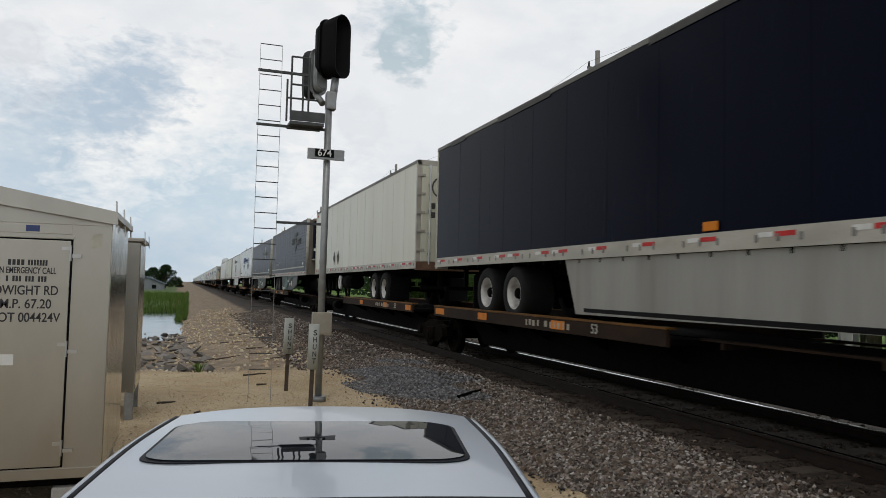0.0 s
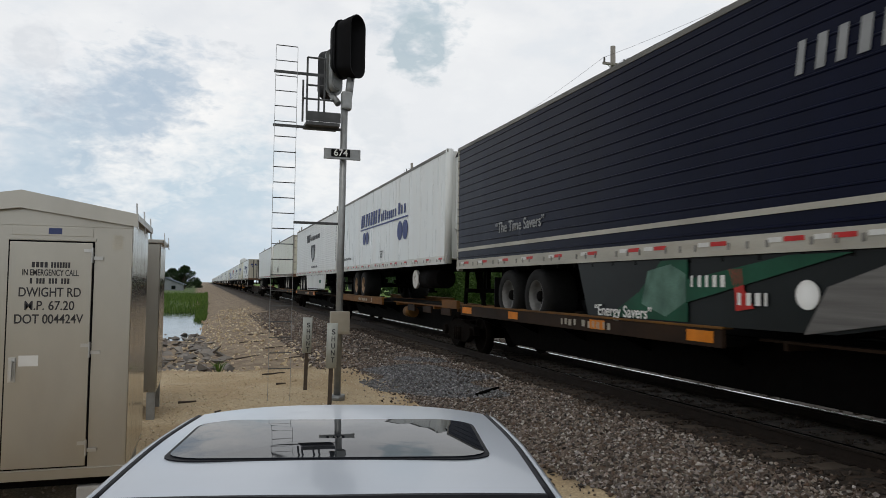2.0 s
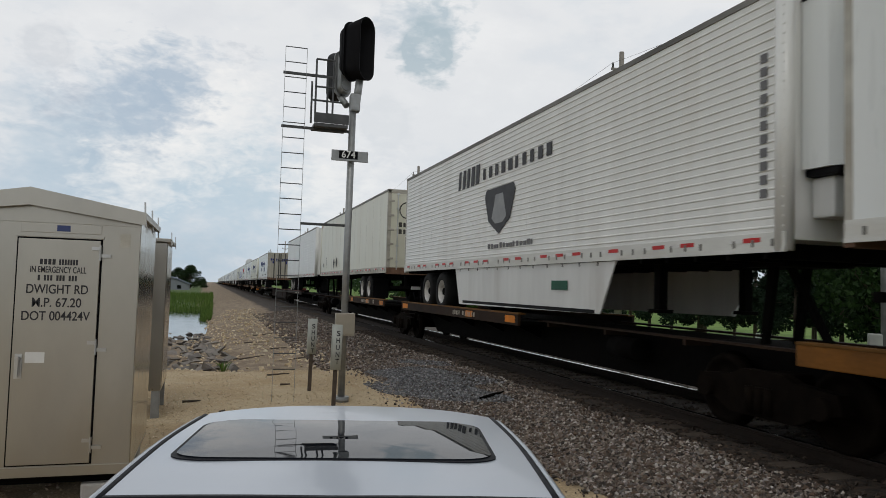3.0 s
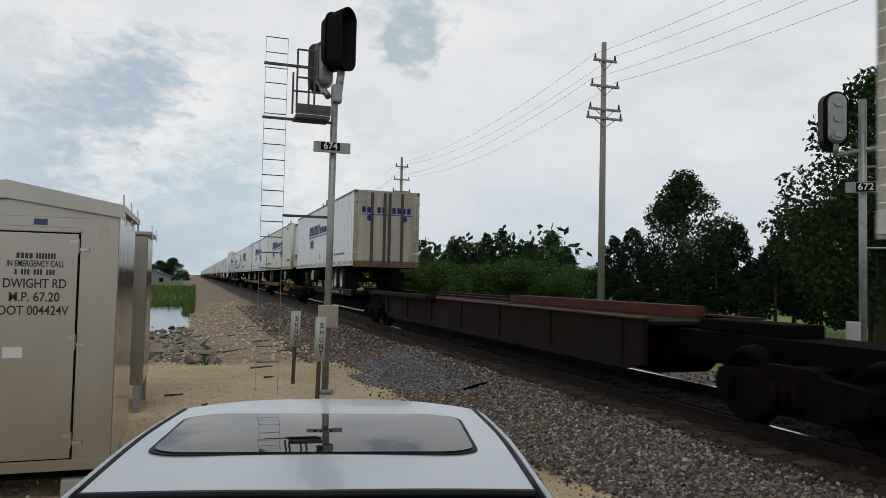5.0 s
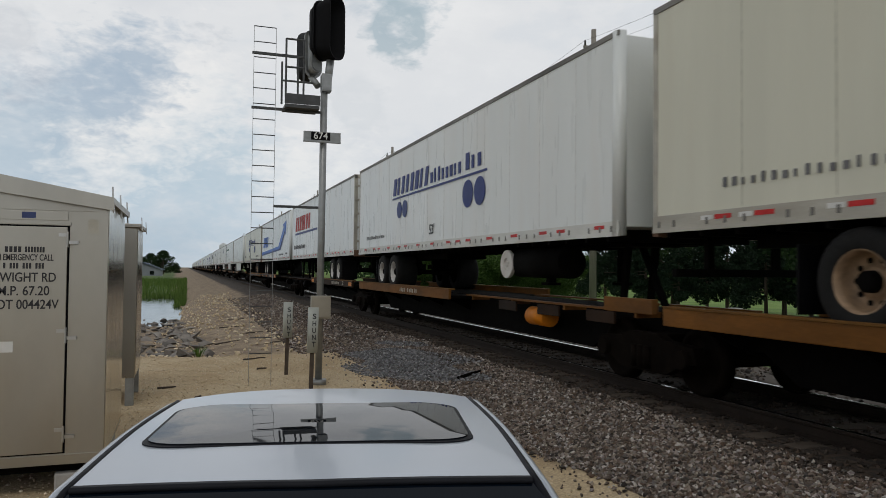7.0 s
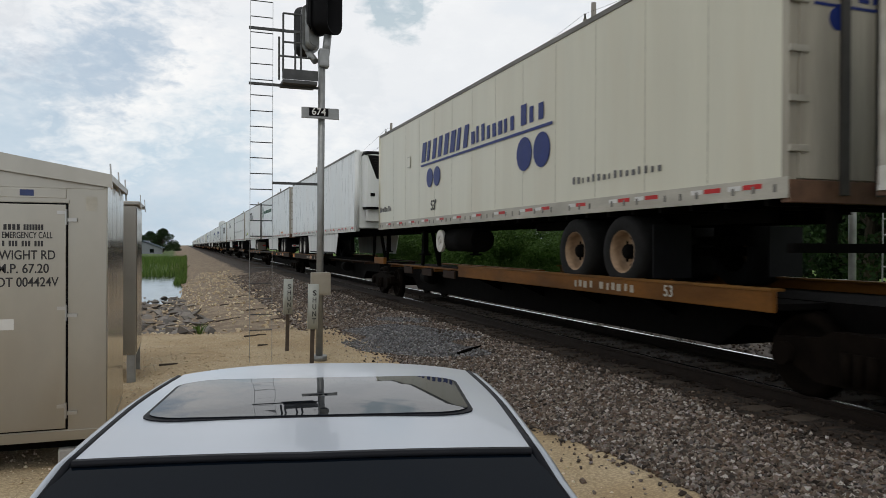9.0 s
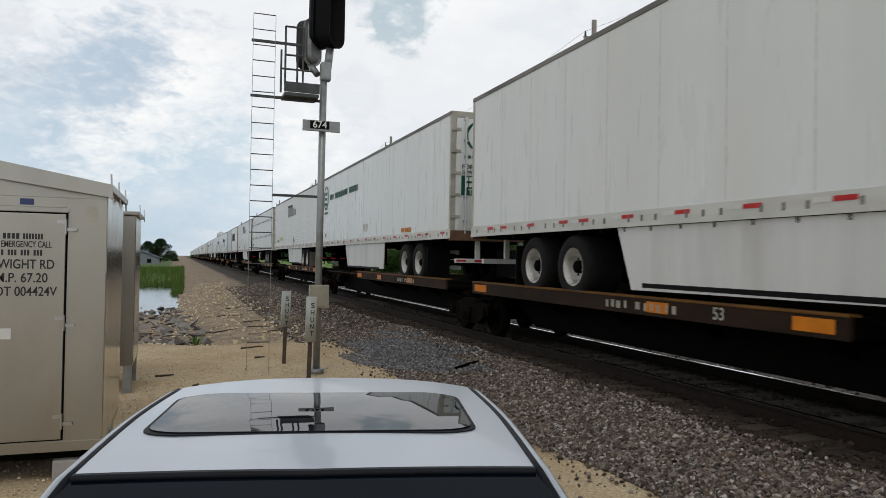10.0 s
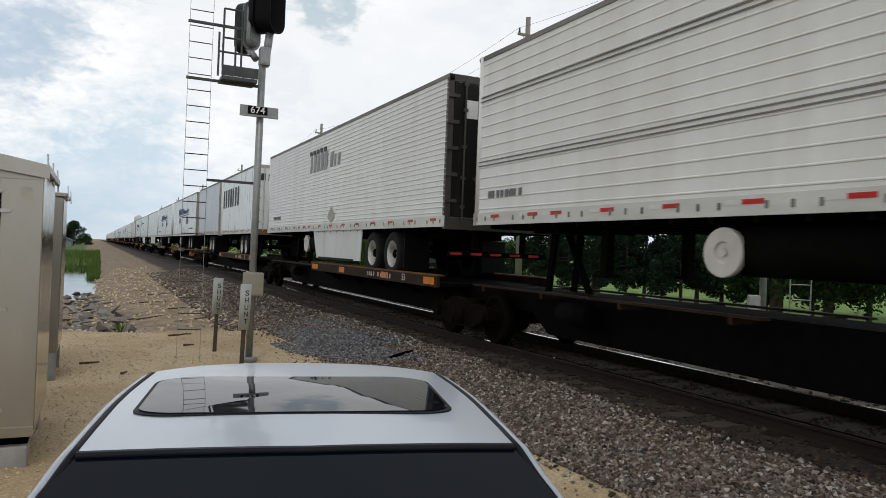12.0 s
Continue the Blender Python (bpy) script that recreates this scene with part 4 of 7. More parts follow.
            ring = [(-1.03, y1), (-1.03, y2 + fs * 0.14), (-0.9, y2 - fs * 0.02), (-0.6, y2 - fs * 0.08), (0.6, y2 - fs * 0.08), (0.9, y2 - fs * 0.02), (1.03, y2 + fs * 0.14), (1.03, y1)]
            for p, q in zip(ring, ring[1:]):
                cyl(bm, (*p, z), (*q, z), 0.035, n=10)
            part("guard_rail", bm, "rail", unit, "pale tubular guard rail")
        bm = bmesh.new()
        for sx in (-0.62, 0.12):
            box(bm, sx - 0.006, sx + 0.006, min(y2 - fs * 0.004, y2), max(y2 - fs * 0.004, y2), TOP - 2.05, TOP - 1.32)
        box(bm, -0.66, 0.66, min(y2 - fs * 0.004, y2), max(y2 - fs * 0.004, y2), TOP - 1.33, TOP - 1.318)
        part("panel_gap", bm, "black", unit)
        for sx, z in ((-0.93, TOP - 1.62), (0.42, TOP - 1.9)):
            bm = bmesh.new()
            yy = y2 + fs * (0.09 if sx < -0.8 else 0)
            box(bm, sx - 0.09, sx + 0.09, min(yy - fs * 0.02, yy), max(yy - fs * 0.02, yy), z - 0.07, z + 0.07, 0.006)
            part("latch_plate", bm, "sticker", unit)
        bm = bmesh.new()
        for k in range(9):
            if k != 4:
                box(bm, -0.5 + k * 0.12, -0.43 + k * 0.12, min(y2 - fs * 0.005, y2), max(y2 - fs * 0.005, y2), TOP - 1.62 - 0.02 * k, TOP - 1.5 - 0.02 * k)
        part("unit_wordmark", bm, "greyink", unit)
        bm = bmesh.new()
        box(bm, -0.3, 0.55, min(y1, y2 + fs * 0.12), max(y1, y2 + fs * 0.12), TOP - 2.42, TOP - 2.16, 0.03)
        cyl(bm, (0.5, y2 + fs * 0.2, TOP - 2.5), (0.5, y2 + fs * 0.2, TOP - 2.2), 0.08, n=12)
        part("unit_base", bm, "tan_box", unit)
        bm = bmesh.new()
        box(bm, -1.2, 1.2, min(fe - fs * 0.004, fe + fs * 0.05), max(fe - fs * 0.004, fe + fs * 0.05), BOT + 0.02, TOP - 0.06)
        part("front_wall", bm, "frontgrime", th, "stained pale front wall")
    elif reefer:
        y1, y2 = fe, fe - fs * 0.5
        lo, hi = min(y1, y2), max(y1, y2)
        fl, fh = min(y2 - fs * 0.012, y2), max(y2 - fs * 0.012, y2)
        bm = bmesh.new()
        prism(bm, [(-1.08, y1), (-1.07, y2 + fs * 0.16), (-0.98, y2 + fs * 0.03), (-0.86, y2), (0.86, y2), (0.98, y2 + fs * 0.03), (1.07, y2 + fs * 0.16), (1.08, y1)], TOP - 2.04, TOP - 0.2, "z")
        unit = part("cooling_unit", bm, "white", th, "white rounded cooling unit housing")
        bm = bmesh.new()
        hull(bm, [[(-1.10, y1, TOP - 0.22), (1.10, y1, TOP - 0.22), (1.06, y2, TOP - 0.22), (-1.06, y2, TOP - 0.22)], [(-1.02, y1, TOP - 0.05), (1.02, y1, TOP - 0.05), (0.94, y2 + fs * 0.1, TOP - 0.08), (-0.94, y2 + fs * 0.1, TOP - 0.08)]])
        part("unit_cap", bm, "black", unit, "black sloping cap")
        bm = bmesh.new()
        prism(bm, [(-0.98, TOP - 0.24), (0.98, TOP - 0.24), (0.66, TOP - 1.06), (-0.66, TOP - 1.06)], fl, fh, "y")
        part("unit_screen", bm, "black", unit, "black tapered screen panel")
        for i in range(8):
            z = TOP - 1.0 + i * 0.09
            w = 0.56 + 0.035 * i
            bm = bmesh.new()
            box(bm, -w, w, min(y2 - fs * 0.03, y2 - fs * 0.012), max(y2 - fs * 0.03, y2 - fs * 0.012), z, z + 0.035, 0.006)
            part("slat", bm, "blackdoor", unit)
        for x0, x1 in ((-0.66, 0.02), (0.035, 0.66)):
            bm = bmesh.new()
            box(bm, x0, x1, fl, fh, TOP - 2.0, TOP - 1.08, 0.008)
            part("unit_door", bm, "white", unit)
        for x, z in ((-0.80, TOP - 1.62), (0.24, TOP - 1.84)):
            bm = bmesh.new()
            box(bm, x - 0.08, x + 0.08, min(y2 - fs * 0.02, y2), max(y2 - fs * 0.02, y2), z - 0.06, z + 0.06, 0.006)
            part("latch", bm, "black", unit)
        bm = bmesh.new()
        box(bm, -1.04, 1.04, min(y1, y2 + fs * 0.05), max(y1, y2 + fs * 0.05), TOP - 2.12, TOP - 2.04, 0.02)
        part("unit_base", bm, "black", unit)
        bm = bmesh.new()
        box(bm, -0.95, 0.4, min(y1, y2 + fs * 0.2), max(y1, y2 + fs * 0.2), TOP - 2.55, TOP - 2.12, 0.03)
        part("drip_tray", bm, "skirt", unit)
        bm = bmesh.new()
        box(bm, 0.45, 0.75, min(y1, y2 + fs * 0.15), max(y1, y2 + fs * 0.15), TOP - 2.45, TOP - 2.12, 0.03)
        part("compressor", bm, "under", unit)
    if skirt:
        a, b = span(*skirt_span)
        for s in (-1, 1):
            bm = bmesh.new()
            xs = sorted((s * (HALF - 0.03), s * (HALF - 0.055)))
            if rear_near:
                pts = [(a, BOT - 0.02), (b, BOT - 0.02), (b - 0.45, 1.26), (a + 0.1, 1.26)]
            else:
                pts = [(a, BOT - 0.02), (b, BOT - 0.02), (b - 0.35, 1.2), (a + (1.9 if skirt == "greenskirt" else 0.45), 1.24)]
                if skirt == "greenskirt":
                    pts.append((a, 1.56))
            prism(bm, pts, xs[0], xs[1])
            sk = part("side_skirt", bm, skirt, th, "pale side skirt" if skirt in ("skirt", "dirtyskirt") else "green and grey side skirt")
            if s < 0 and skirt in ("skirt", "dirtyskirt"):
                bm = bmesh.new()
                box(bm, xs[0] - 0.004, xs[0], a + 0.6, b - 0.6, 1.24, 1.30)
                part("skirt_edge", bm, "black", sk)
    if logo:
        logo(th, r, L)
    return th


def disc_mark(mark_u, www_u, number_u=None, discs=(5.95, 6.62), length_u=None, ink="blue"):
    def draw(th, r, L):
        a = mark_u
        big_bars(th, ink, a, a - 3.35, 3.68, 4.16, 8, 0.12, fill=0.62)
        big_bars(th, ink, a - 3.42, a - 5.65, 3.70, 3.96, 8, 0.0, fill=0.56, tall=(1, 2))
        big_bars(th, ink, a - 5.82, a - 6.85, 3.72, 4.0, 3, 0.0, fill=0.56, tall=(0,))
        bm = bmesh.new()
        box(bm, SIDE - 0.006, SIDE + 0.002, a - 7.0, a + 0.05, 3.57, 3.62)
        part("underline", bm, ink, th)
        for u, rr in ((a - 0.66, 0.235), (a - 1.2, 0.235), (a - discs[0], 0.30), (a - discs[1], 0.30)):
            bm = bmesh.new()
            disc(bm, u, 3.24 if rr < 0.25 else 3.2, rr)
            part("blue_disc", bm, ink, th)
        bm = bmesh.new()
        letter_bars(bm, www_u, www_u - 2.3, 2.52, 2.63, 16, 0, fill=0.4)
        if number_u is not None:
            letter_bars(bm, number_u, number_u - 1.28, 2.58, 2.74, 11, 0, fill=0.34)
        tagged(part("small_lettering", bm, "smallink", th), kind="stuff")
        words("length_number", "53'", 0.34, side_m(a - (length_u or (3.55 if r(0) > 1 else 0.95)), 2.54), "dark", th)
        if r(0) == 0:
            bm = bmesh.new()
            for i in range(10):
                if i not in (2, 5):
                    box(bm, -1.0 + i * 0.2, -0.86 + i * 0.2, -0.022, -0.014, 4.1 + 0.0 * i, 4.33)
            box(bm, -1.0, 1.0, -0.022, -0.014, 4.02, 4.05)
            cyl(bm, (-0.68, -0.022, 3.9), (-0.68, -0.014, 3.9), 0.12, n=20)
            cyl(bm, (0.68, -0.022, 3.9), (0.68, -0.014, 3.9), 0.12, n=20)
            part("door_wordmark", bm, "blue", th)
    return draw


def disc_mark_worn(mark_u, www_u, front):
    """The disc mark on an older skin, with patches, a vent and stickers near the front end."""
    plain = disc_mark(mark_u, www_u, 2.1 if front < 8 else 16.08)

    def draw(th, r, L):
        plain(th, r, L)
        u, z, w, h = (0.2, 3.4, 0.28, 0.36) if front < 8 else (13.07, 3.81, 0.3, 0.3)
        bm = bmesh.new()
        box(bm, SIDE - 0.006, SIDE, u - w / 2, u + w / 2, z - h / 2, z + h / 2, 0.003)
        patch = part("repair_patch", bm, "seam", th, "riveted repair patch")
        bm = bmesh.new()
        box(bm, SIDE - 0.009, SIDE - 0.005, u - w / 2 + 0.03, u + w / 2 - 0.03, z - h / 2 + 0.03, z + h / 2 - 0.03)
        part("patch_panel", bm, "cream", patch)
        if front < 8:
            bm = bmesh.new()
            box(bm, SIDE - 0.03, SIDE, 1.95, 2.4, 4.68, 4.79, 0.01)
            part("vent", bm, "strap", th, "dark side vent")
            bm = bmesh.new()
            prism(bm, [(0.35, 2.62), (0.57, 2.62), (0.46, 2.74)], SIDE - 0.005, SIDE + 0.002)
            part("yellow_sticker", bm, "orange", th)
            bm = bmesh.new()
            box(bm, SIDE - 0.005, SIDE, 0.36, 0.56, 2.55, 2.59)
            part("blue_sticker", bm, "blue", th)
    return draw


def grooved_navy(ink):
    def draw(th, r, L):
        bm = bmesh.new()
        box(bm, SIDE - 0.008, SIDE + 0.002, 0.7, L - 0.1, 2.47, 2.54)
        part("white_stripe", bm, "rail", th, "cream stripe")
        bm = bmesh.new()
        prism(bm, [(4.6, 4.5), (3.6, 4.5), (3.9, 3.9), (3.5, 3.9), (4.3, 3.3), (4.1, 3.75), (4.5, 3.75), (4.3, 4.35), (4.6, 4.35)], SIDE - 0.006, SIDE + 0.002)
        part("emblem", bm, ink, th, "grey lightning shape")
        big_bars(th, ink, 5.75, 4.5, 3.86, 4.2, 5, 0.05, fill=0.5)
        big_bars(th, ink, 3.4, 1.9, 3.76, 4.08, 4, 0.05, fill=0.5)
        words("slogan", "“The Time Savers”", 0.30, side_m(L - 3.6, 2.85), "greyink", th)
        skirt_x = SIDE + 0.02
        bm = bmesh.new()
        prism(bm, [(L - 6.9, 1.25), (L - 8.75, 1.25), (L - 8.75, 2.03), (L - 8.2, 2.03), (L - 7.7, 1.62)], skirt_x - 0.004, skirt_x + 0.006)
        prism(bm, [(L - 8.75, 1.5), (L - 11.2, 2.03), (L - 10.4, 2.03), (L - 8.75, 1.78)], skirt_x - 0.004, skirt_x + 0.006)
        part("skirt_swoosh", bm, "swoosh", th, "green swoosh on the skirt")
        bm = bmesh.new()
        prism(bm, [(L - 7.75, 1.45), (L - 8.3, 1.3), (L - 8.72, 1.5), (L - 8.72, 1.85), (L - 8.4, 1.98), (L - 7.9, 1.9)], skirt_x - 0.006, skirt_x + 0.002)
        part("skirt_globe", bm, "globe", th, "pale globe print")
        bm = bmesh.new()
        prism(bm, [(L - 10.6, 1.22), (L - 12.8, 1.58), (L - 12.8, 1.95), (L - 11.6, 1.92), (L - 10.9, 1.7)], skirt_x - 0.004, skirt_x + 0.006)
        part("skirt_panel", bm, "skirtgrey", th, "grey end of the skirt")
        bm = bmesh.new()
        letter_bars(bm, L - 8.82, L - 9.5, 1.69, 1.83, 5, 0, skirt_x, 0.5)
        letter_bars(bm, L - 9.65, L - 10.2, 1.49, 1.63, 4, 0, skirt_x, 0.5)
        tagged(part("skirt_lettering", bm, "whiteink", th), kind="stuff")
        bm = bmesh.new()
        prism(bm, [(L - 9.5, 1.9), (L - 9.72, 1.9), (L - 9.75, 1.66), (L - 9.9, 1.46), (L - 9.62, 1.42), (L - 9.6, 1.66)], skirt_x - 0.004, skirt_x + 0.004)
        part("skirt_badge", bm, "logored", th, "red badge on the skirt")
        bm = bmesh.new()
        lathe(bm, [(0.15, -0.006), (0.15, 0.004), (0.0, 0.004), (0.0, -0.006), (0.15, -0.006)], 20, "x", (skirt_x, L - 10.65, 1.62))
        part("skirt_seal", bm, "whiteink", th, "pale round seal")
        words("skirt_slogan", "“Energy Savers”", 0.235, side_m(L - 7.25, 1.32, -0.006), "whiteink", th)
        bm = bmesh.new()
        box(bm, SIDE - 0.006, SIDE + 0.002, 1.0, 1.45, 2.62, 2.74)
        part("number_sticker", bm, "sticker", th)
    return draw


def plain_navy(th, r, L):
    bm = bmesh.new()
    box(bm, SIDE - 0.02, SIDE, 6.15, 6.4, 2.29, 2.4, 0.01)
    part("marker_lamp", bm, "orange", th, "amber marker lamp")
    for u, w in ((15.2, 0.9), (12.5, 2.2), (7.5, 1.8)):
        bm = bmesh.new()
        box(bm, SIDE - 0.006, SIDE - 0.001, u - w, u, TOP - 0.12, TOP - 0.02)
        part("worn_rail_patch", bm, "strap", th)


def shield_mark(th, r, L):
    big_bars(th, "dark", 10.7, 9.2, 3.97, 4.42, 5, 0.05, fill=0.7)
    big_bars(th, "dark", 9.0, 5.4, 4.02, 4.26, 10, 0.0, fill=0.55)
    bm = bmesh.new()
    prism(bm, [(8.75, 3.75), (7.25, 3.75), (7.15, 3.6), (7.4, 3.05), (8.0, 2.75), (8.6, 3.05), (8.85, 3.6)], SIDE - 0.006, SIDE + 0.002)
    part("shield", bm, "dark", th)
    bm = bmesh.new()
    prism(bm, [(8.2, 3.6), (7.8, 3.6), (7.6, 3.1), (7.8, 2.98), (8.2, 2.98), (8.4, 3.1)], SIDE - 0.009, SIDE - 0.005)
    part("shield_field", bm, "greyink", th)
    bm = bmesh.new()
    letter_bars(bm, 8.6, 6.2, 2.45, 2.56, 14, 0)
    for i in range(11):
        box(bm, SIDE - 0.006, SIDE + 0.002, 0.26, 0.36, 4.15 - i * 0.15, 4.25 - i * 0.15)
    tagged(part("small_lettering", bm, "smallink", th), kind="stuff")
    bm = bmesh.new()
    box(bm, SIDE + 0.015, SIDE + 0.026, 4.9, 5.5, 1.6, 1.76, 0.004)
    part("skirt_badge", bm, "green", th)


def shaded_mark(th, r, L):
    big_bars(th, "greyink", L * 0.62, L * 0.62 - 1.9, 3.85, 4.36, 5, 0.05, fill=0.72)
    big_bars(th, "greyink", L * 0.62 - 2.1, L * 0.62 - 3.2, 3.87, 4.2, 3, 0.05, fill=0.62, tall=(0,))
    for i in range(5):
        bm = bmesh.new()
        u = L * 0.62 + 0.05 - i * 0.38
        prism(bm, [(u, 4.38), (u - 0.28, 4.38), (u - 0.2, 4.52), (u + 0.08, 4.52)], SIDE - 0.006, SIDE + 0.002)
        part("letter_shade", bm, "dark", th)
    bm = bmesh.new()
    letter_bars(bm, L - 1.1, L - 2.2, 2.5, 2.62, 5, 0)
    tagged(part("small_lettering", bm, "smallink", th), kind="stuff")
    if L > 15.85:
        bm = bmesh.new()
        box(bm, SIDE - 0.005, SIDE, 12.25, 13.15, 2.58, 2.78, 0.002)
        part("lime_sticker", bm, "lime", th, "lime green sticker")
    bm = bmesh.new()
    prism(bm, [(7.4, 2.75), (7.05, 2.45), (7.4, 2.15 + 0.12), (7.75, 2.45)], SIDE - 0.006, SIDE + 0.002)
    tagged(part("placard_holder", bm, "rail", th), kind="stuff")
    bm = bmesh.new()
    for i in range(5):
        if r(0) == 0:
            box(bm, -0.95 + i * 0.38, -0.68 + i * 0.38, -0.022, -0.014, 4.15, 4.5)
    if r(0) == 0:
        part("door_wordmark", bm, "whiteink", th)
        bm = bmesh.new()
        box(bm, -0.17, 0.17, -0.02, -0.012, -0.17, 0.17, 0, pose(-0.5, -0.01, 3.0, 0, 45, 0))
        part("door_placard", bm, "strap", th)
    else:
        bm.free()


def arrow_mark(th, r, L):
    bm = bmesh.new()
    prism(bm, [(L - 0.1, 2.52), (L - 0.1, 2.76), (5.5, 2.98), (3.0, 4.1), (3.25, 4.3), (1.7, 4.45), (2.0, 3.6), (2.25, 3.78), (4.4, 2.74)], SIDE - 0.006, SIDE + 0.002)
    part("blue_stripe", bm, "bright_blue", th, "bright blue rising arrow stripe")
    bm = bmesh.new()
    prism(bm, [(L - 0.1, 2.50), (L - 0.1, 2.58), (5.0, 2.80), (2.35, 3.86), (2.2, 3.76), (4.4, 2.72)], SIDE - 0.009, SIDE - 0.005)
    part("dark_stripe_edge", bm, "blue", th)
    big_bars(th, "bright_blue", L - 1.2, L - 4.6, 3.1, 3.85, 6, 0.14, fill=0.7)
    bm = bmesh.new()
    letter_bars(bm, 5.2, 2.9, 2.38, 2.49, 14, 0, fill=0.6)
    letter_bars(bm, 1.9, 1.2, 2.4, 2.5, 6, 0, fill=0.6)
    tagged(part("small_lettering", bm, "smallink", th), kind="stuff")
    bm = bmesh.new()
    for u in (9.2, 8.7):
        prism(bm, [(u, 2.82), (u - 0.25, 2.55), (u, 2.28), (u + 0.25, 2.55)], SIDE - 0.006, SIDE + 0.002)
    tagged(part("placard_holder", bm, "rail", th), kind="stuff")


def green_mark(th, r, L):
    bm = bmesh.new()
    n = 30
    for i in range(n):
        a0, a1 = 2 * math.pi * i / n, 2 * math.pi * (i + 1) / n
        prism(bm, [(15.3 + 0.5 * math.cos(a0), 4.1 + 0.5 * math.sin(a0)), (15.3 + 0.5 * math.cos(a1), 4.1 + 0.5 * math.sin(a1)), (15.3 + 0.43 * math.cos(a1), 4.1 + 0.43 * math.sin(a1)), (15.3 + 0.43 * math.cos(a0), 4.1 + 0.43 * math.sin(a0))], SIDE - 0.006, SIDE + 0.002)
    for z in (3.78, 4.0, 4.22):
        box(bm, SIDE - 0.006, SIDE + 0.002, 15.1, 15.5, z, z + 0.12)
    part("round_emblem", bm, "green", th, "green ring emblem")
    bm = bmesh.new()
    big_bars(th, "green", 14.4, 13.65, 3.95, 4.17, 3, 0, fill=0.7)
    big_bars(th, "green", 13.4, 11.0, 3.95, 4.17, 14, 0, fill=0.68)
    big_bars(th, "green", 10.75, 9.35, 3.95, 4.17, 8, 0, fill=0.68)
    letter_bars(bm, 15.6, 14.9, 3.42, 3.5, 7, 0)
    for i in range(9):
        box(bm, -0.98 + i * 0.09, -0.92 + i * 0.09, -0.022, -0.014, 3.90, 3.97)
    tagged(part("small_lettering", bm, "green", th), kind="stuff")
    bm = bmesh.new()
    box(bm, -1.05, -0.12, -0.022, -0.014, 3.05, 3.5)
    part("door_notice", bm, "green", th)
    words("notice_line", "FOR DRIVING", 0.15, pose(-0.585, -0.02, 3.70, 90), "dark", th)
    words("notice_line", "OPPORTUNITIES", 0.125, pose(-0.585, -0.02, 3.57, 90), "dark", th)
    words("notice_line", "TODAY", 0.17, pose(-0.585, -0.026, 3.13, 90), "whiteink", th)
    bm = bmesh.new()
    for z in (3.24, 3.38):
        for i in range(8):
            box(bm, -0.95 + i * 0.095, -0.885 + i * 0.095, -0.027, -0.022, z, z + 0.09)
    part("notice_bars", bm, "whiteink", th)
    bm = bmesh.new()
    lathe(bm, [(0.36, -0.022), (0.36, -0.014), (0.30, -0.014), (0.30, -0.022), (0.36, -0.022)], 24, "y", (-0.6, 0, 4.42))
    part("door_emblem", bm, "green", th)
    words("length_number", "53'", 0.22, side_m(15.2, 2.5), "dark", th)
    for u in (3.78, 3.42, 3.14):
        bm = bmesh.new()
        box(bm, SIDE - 0.005, SIDE, u - 0.12, u + 0.12, 2.3, 2.42)
        part("orange_label", bm, "orange", th)
    bm = bmesh.new()
    for u in (8.5, 8.35, 8.1, 7.95):
        prism(bm, [(u, 2.45), (u - 0.03, 2.45), (u - 0.16, 2.72), (u - 0.13, 2.72)], SIDE - 0.004, SIDE + 0.002)
    tagged(part("scribble", bm, "seam", th), kind="stuff")


def red_mark(th, r, L):
    big_bars(th, "logored", L - 1.3, L - 6.3, 3.55, 4.3, 7, 0.2, fill=0.7)
    bm = bmesh.new()
    box(bm, SIDE - 0.006, SIDE + 0.002, L - 8.3, L - 1.3, 3.36, 3.46)
    part("blue_underline", bm, "blue", th)
    bm = bmesh.new()
    letter_bars(bm, L - 0.9, L - 4.8, 2.6, 2.82, 18, 0, fill=0.6)
    tagged(part("small_lettering", bm, "smallink", th), kind="stuff")


def block_mark(th, r, L):
    big_bars(th, "dark", L - 0.8, L - 5.6, 3.4, 4.3, 7, 0, fill=0.55)
    if r(0) == 0:
        bm = bmesh.new()
        for i in range(7):
            box(bm, -1.1 + i * 0.32, -0.9 + i * 0.32, -0.022, -0.014, 4.3, 4.6)
        part("door_wordmark", bm, "dark", th)


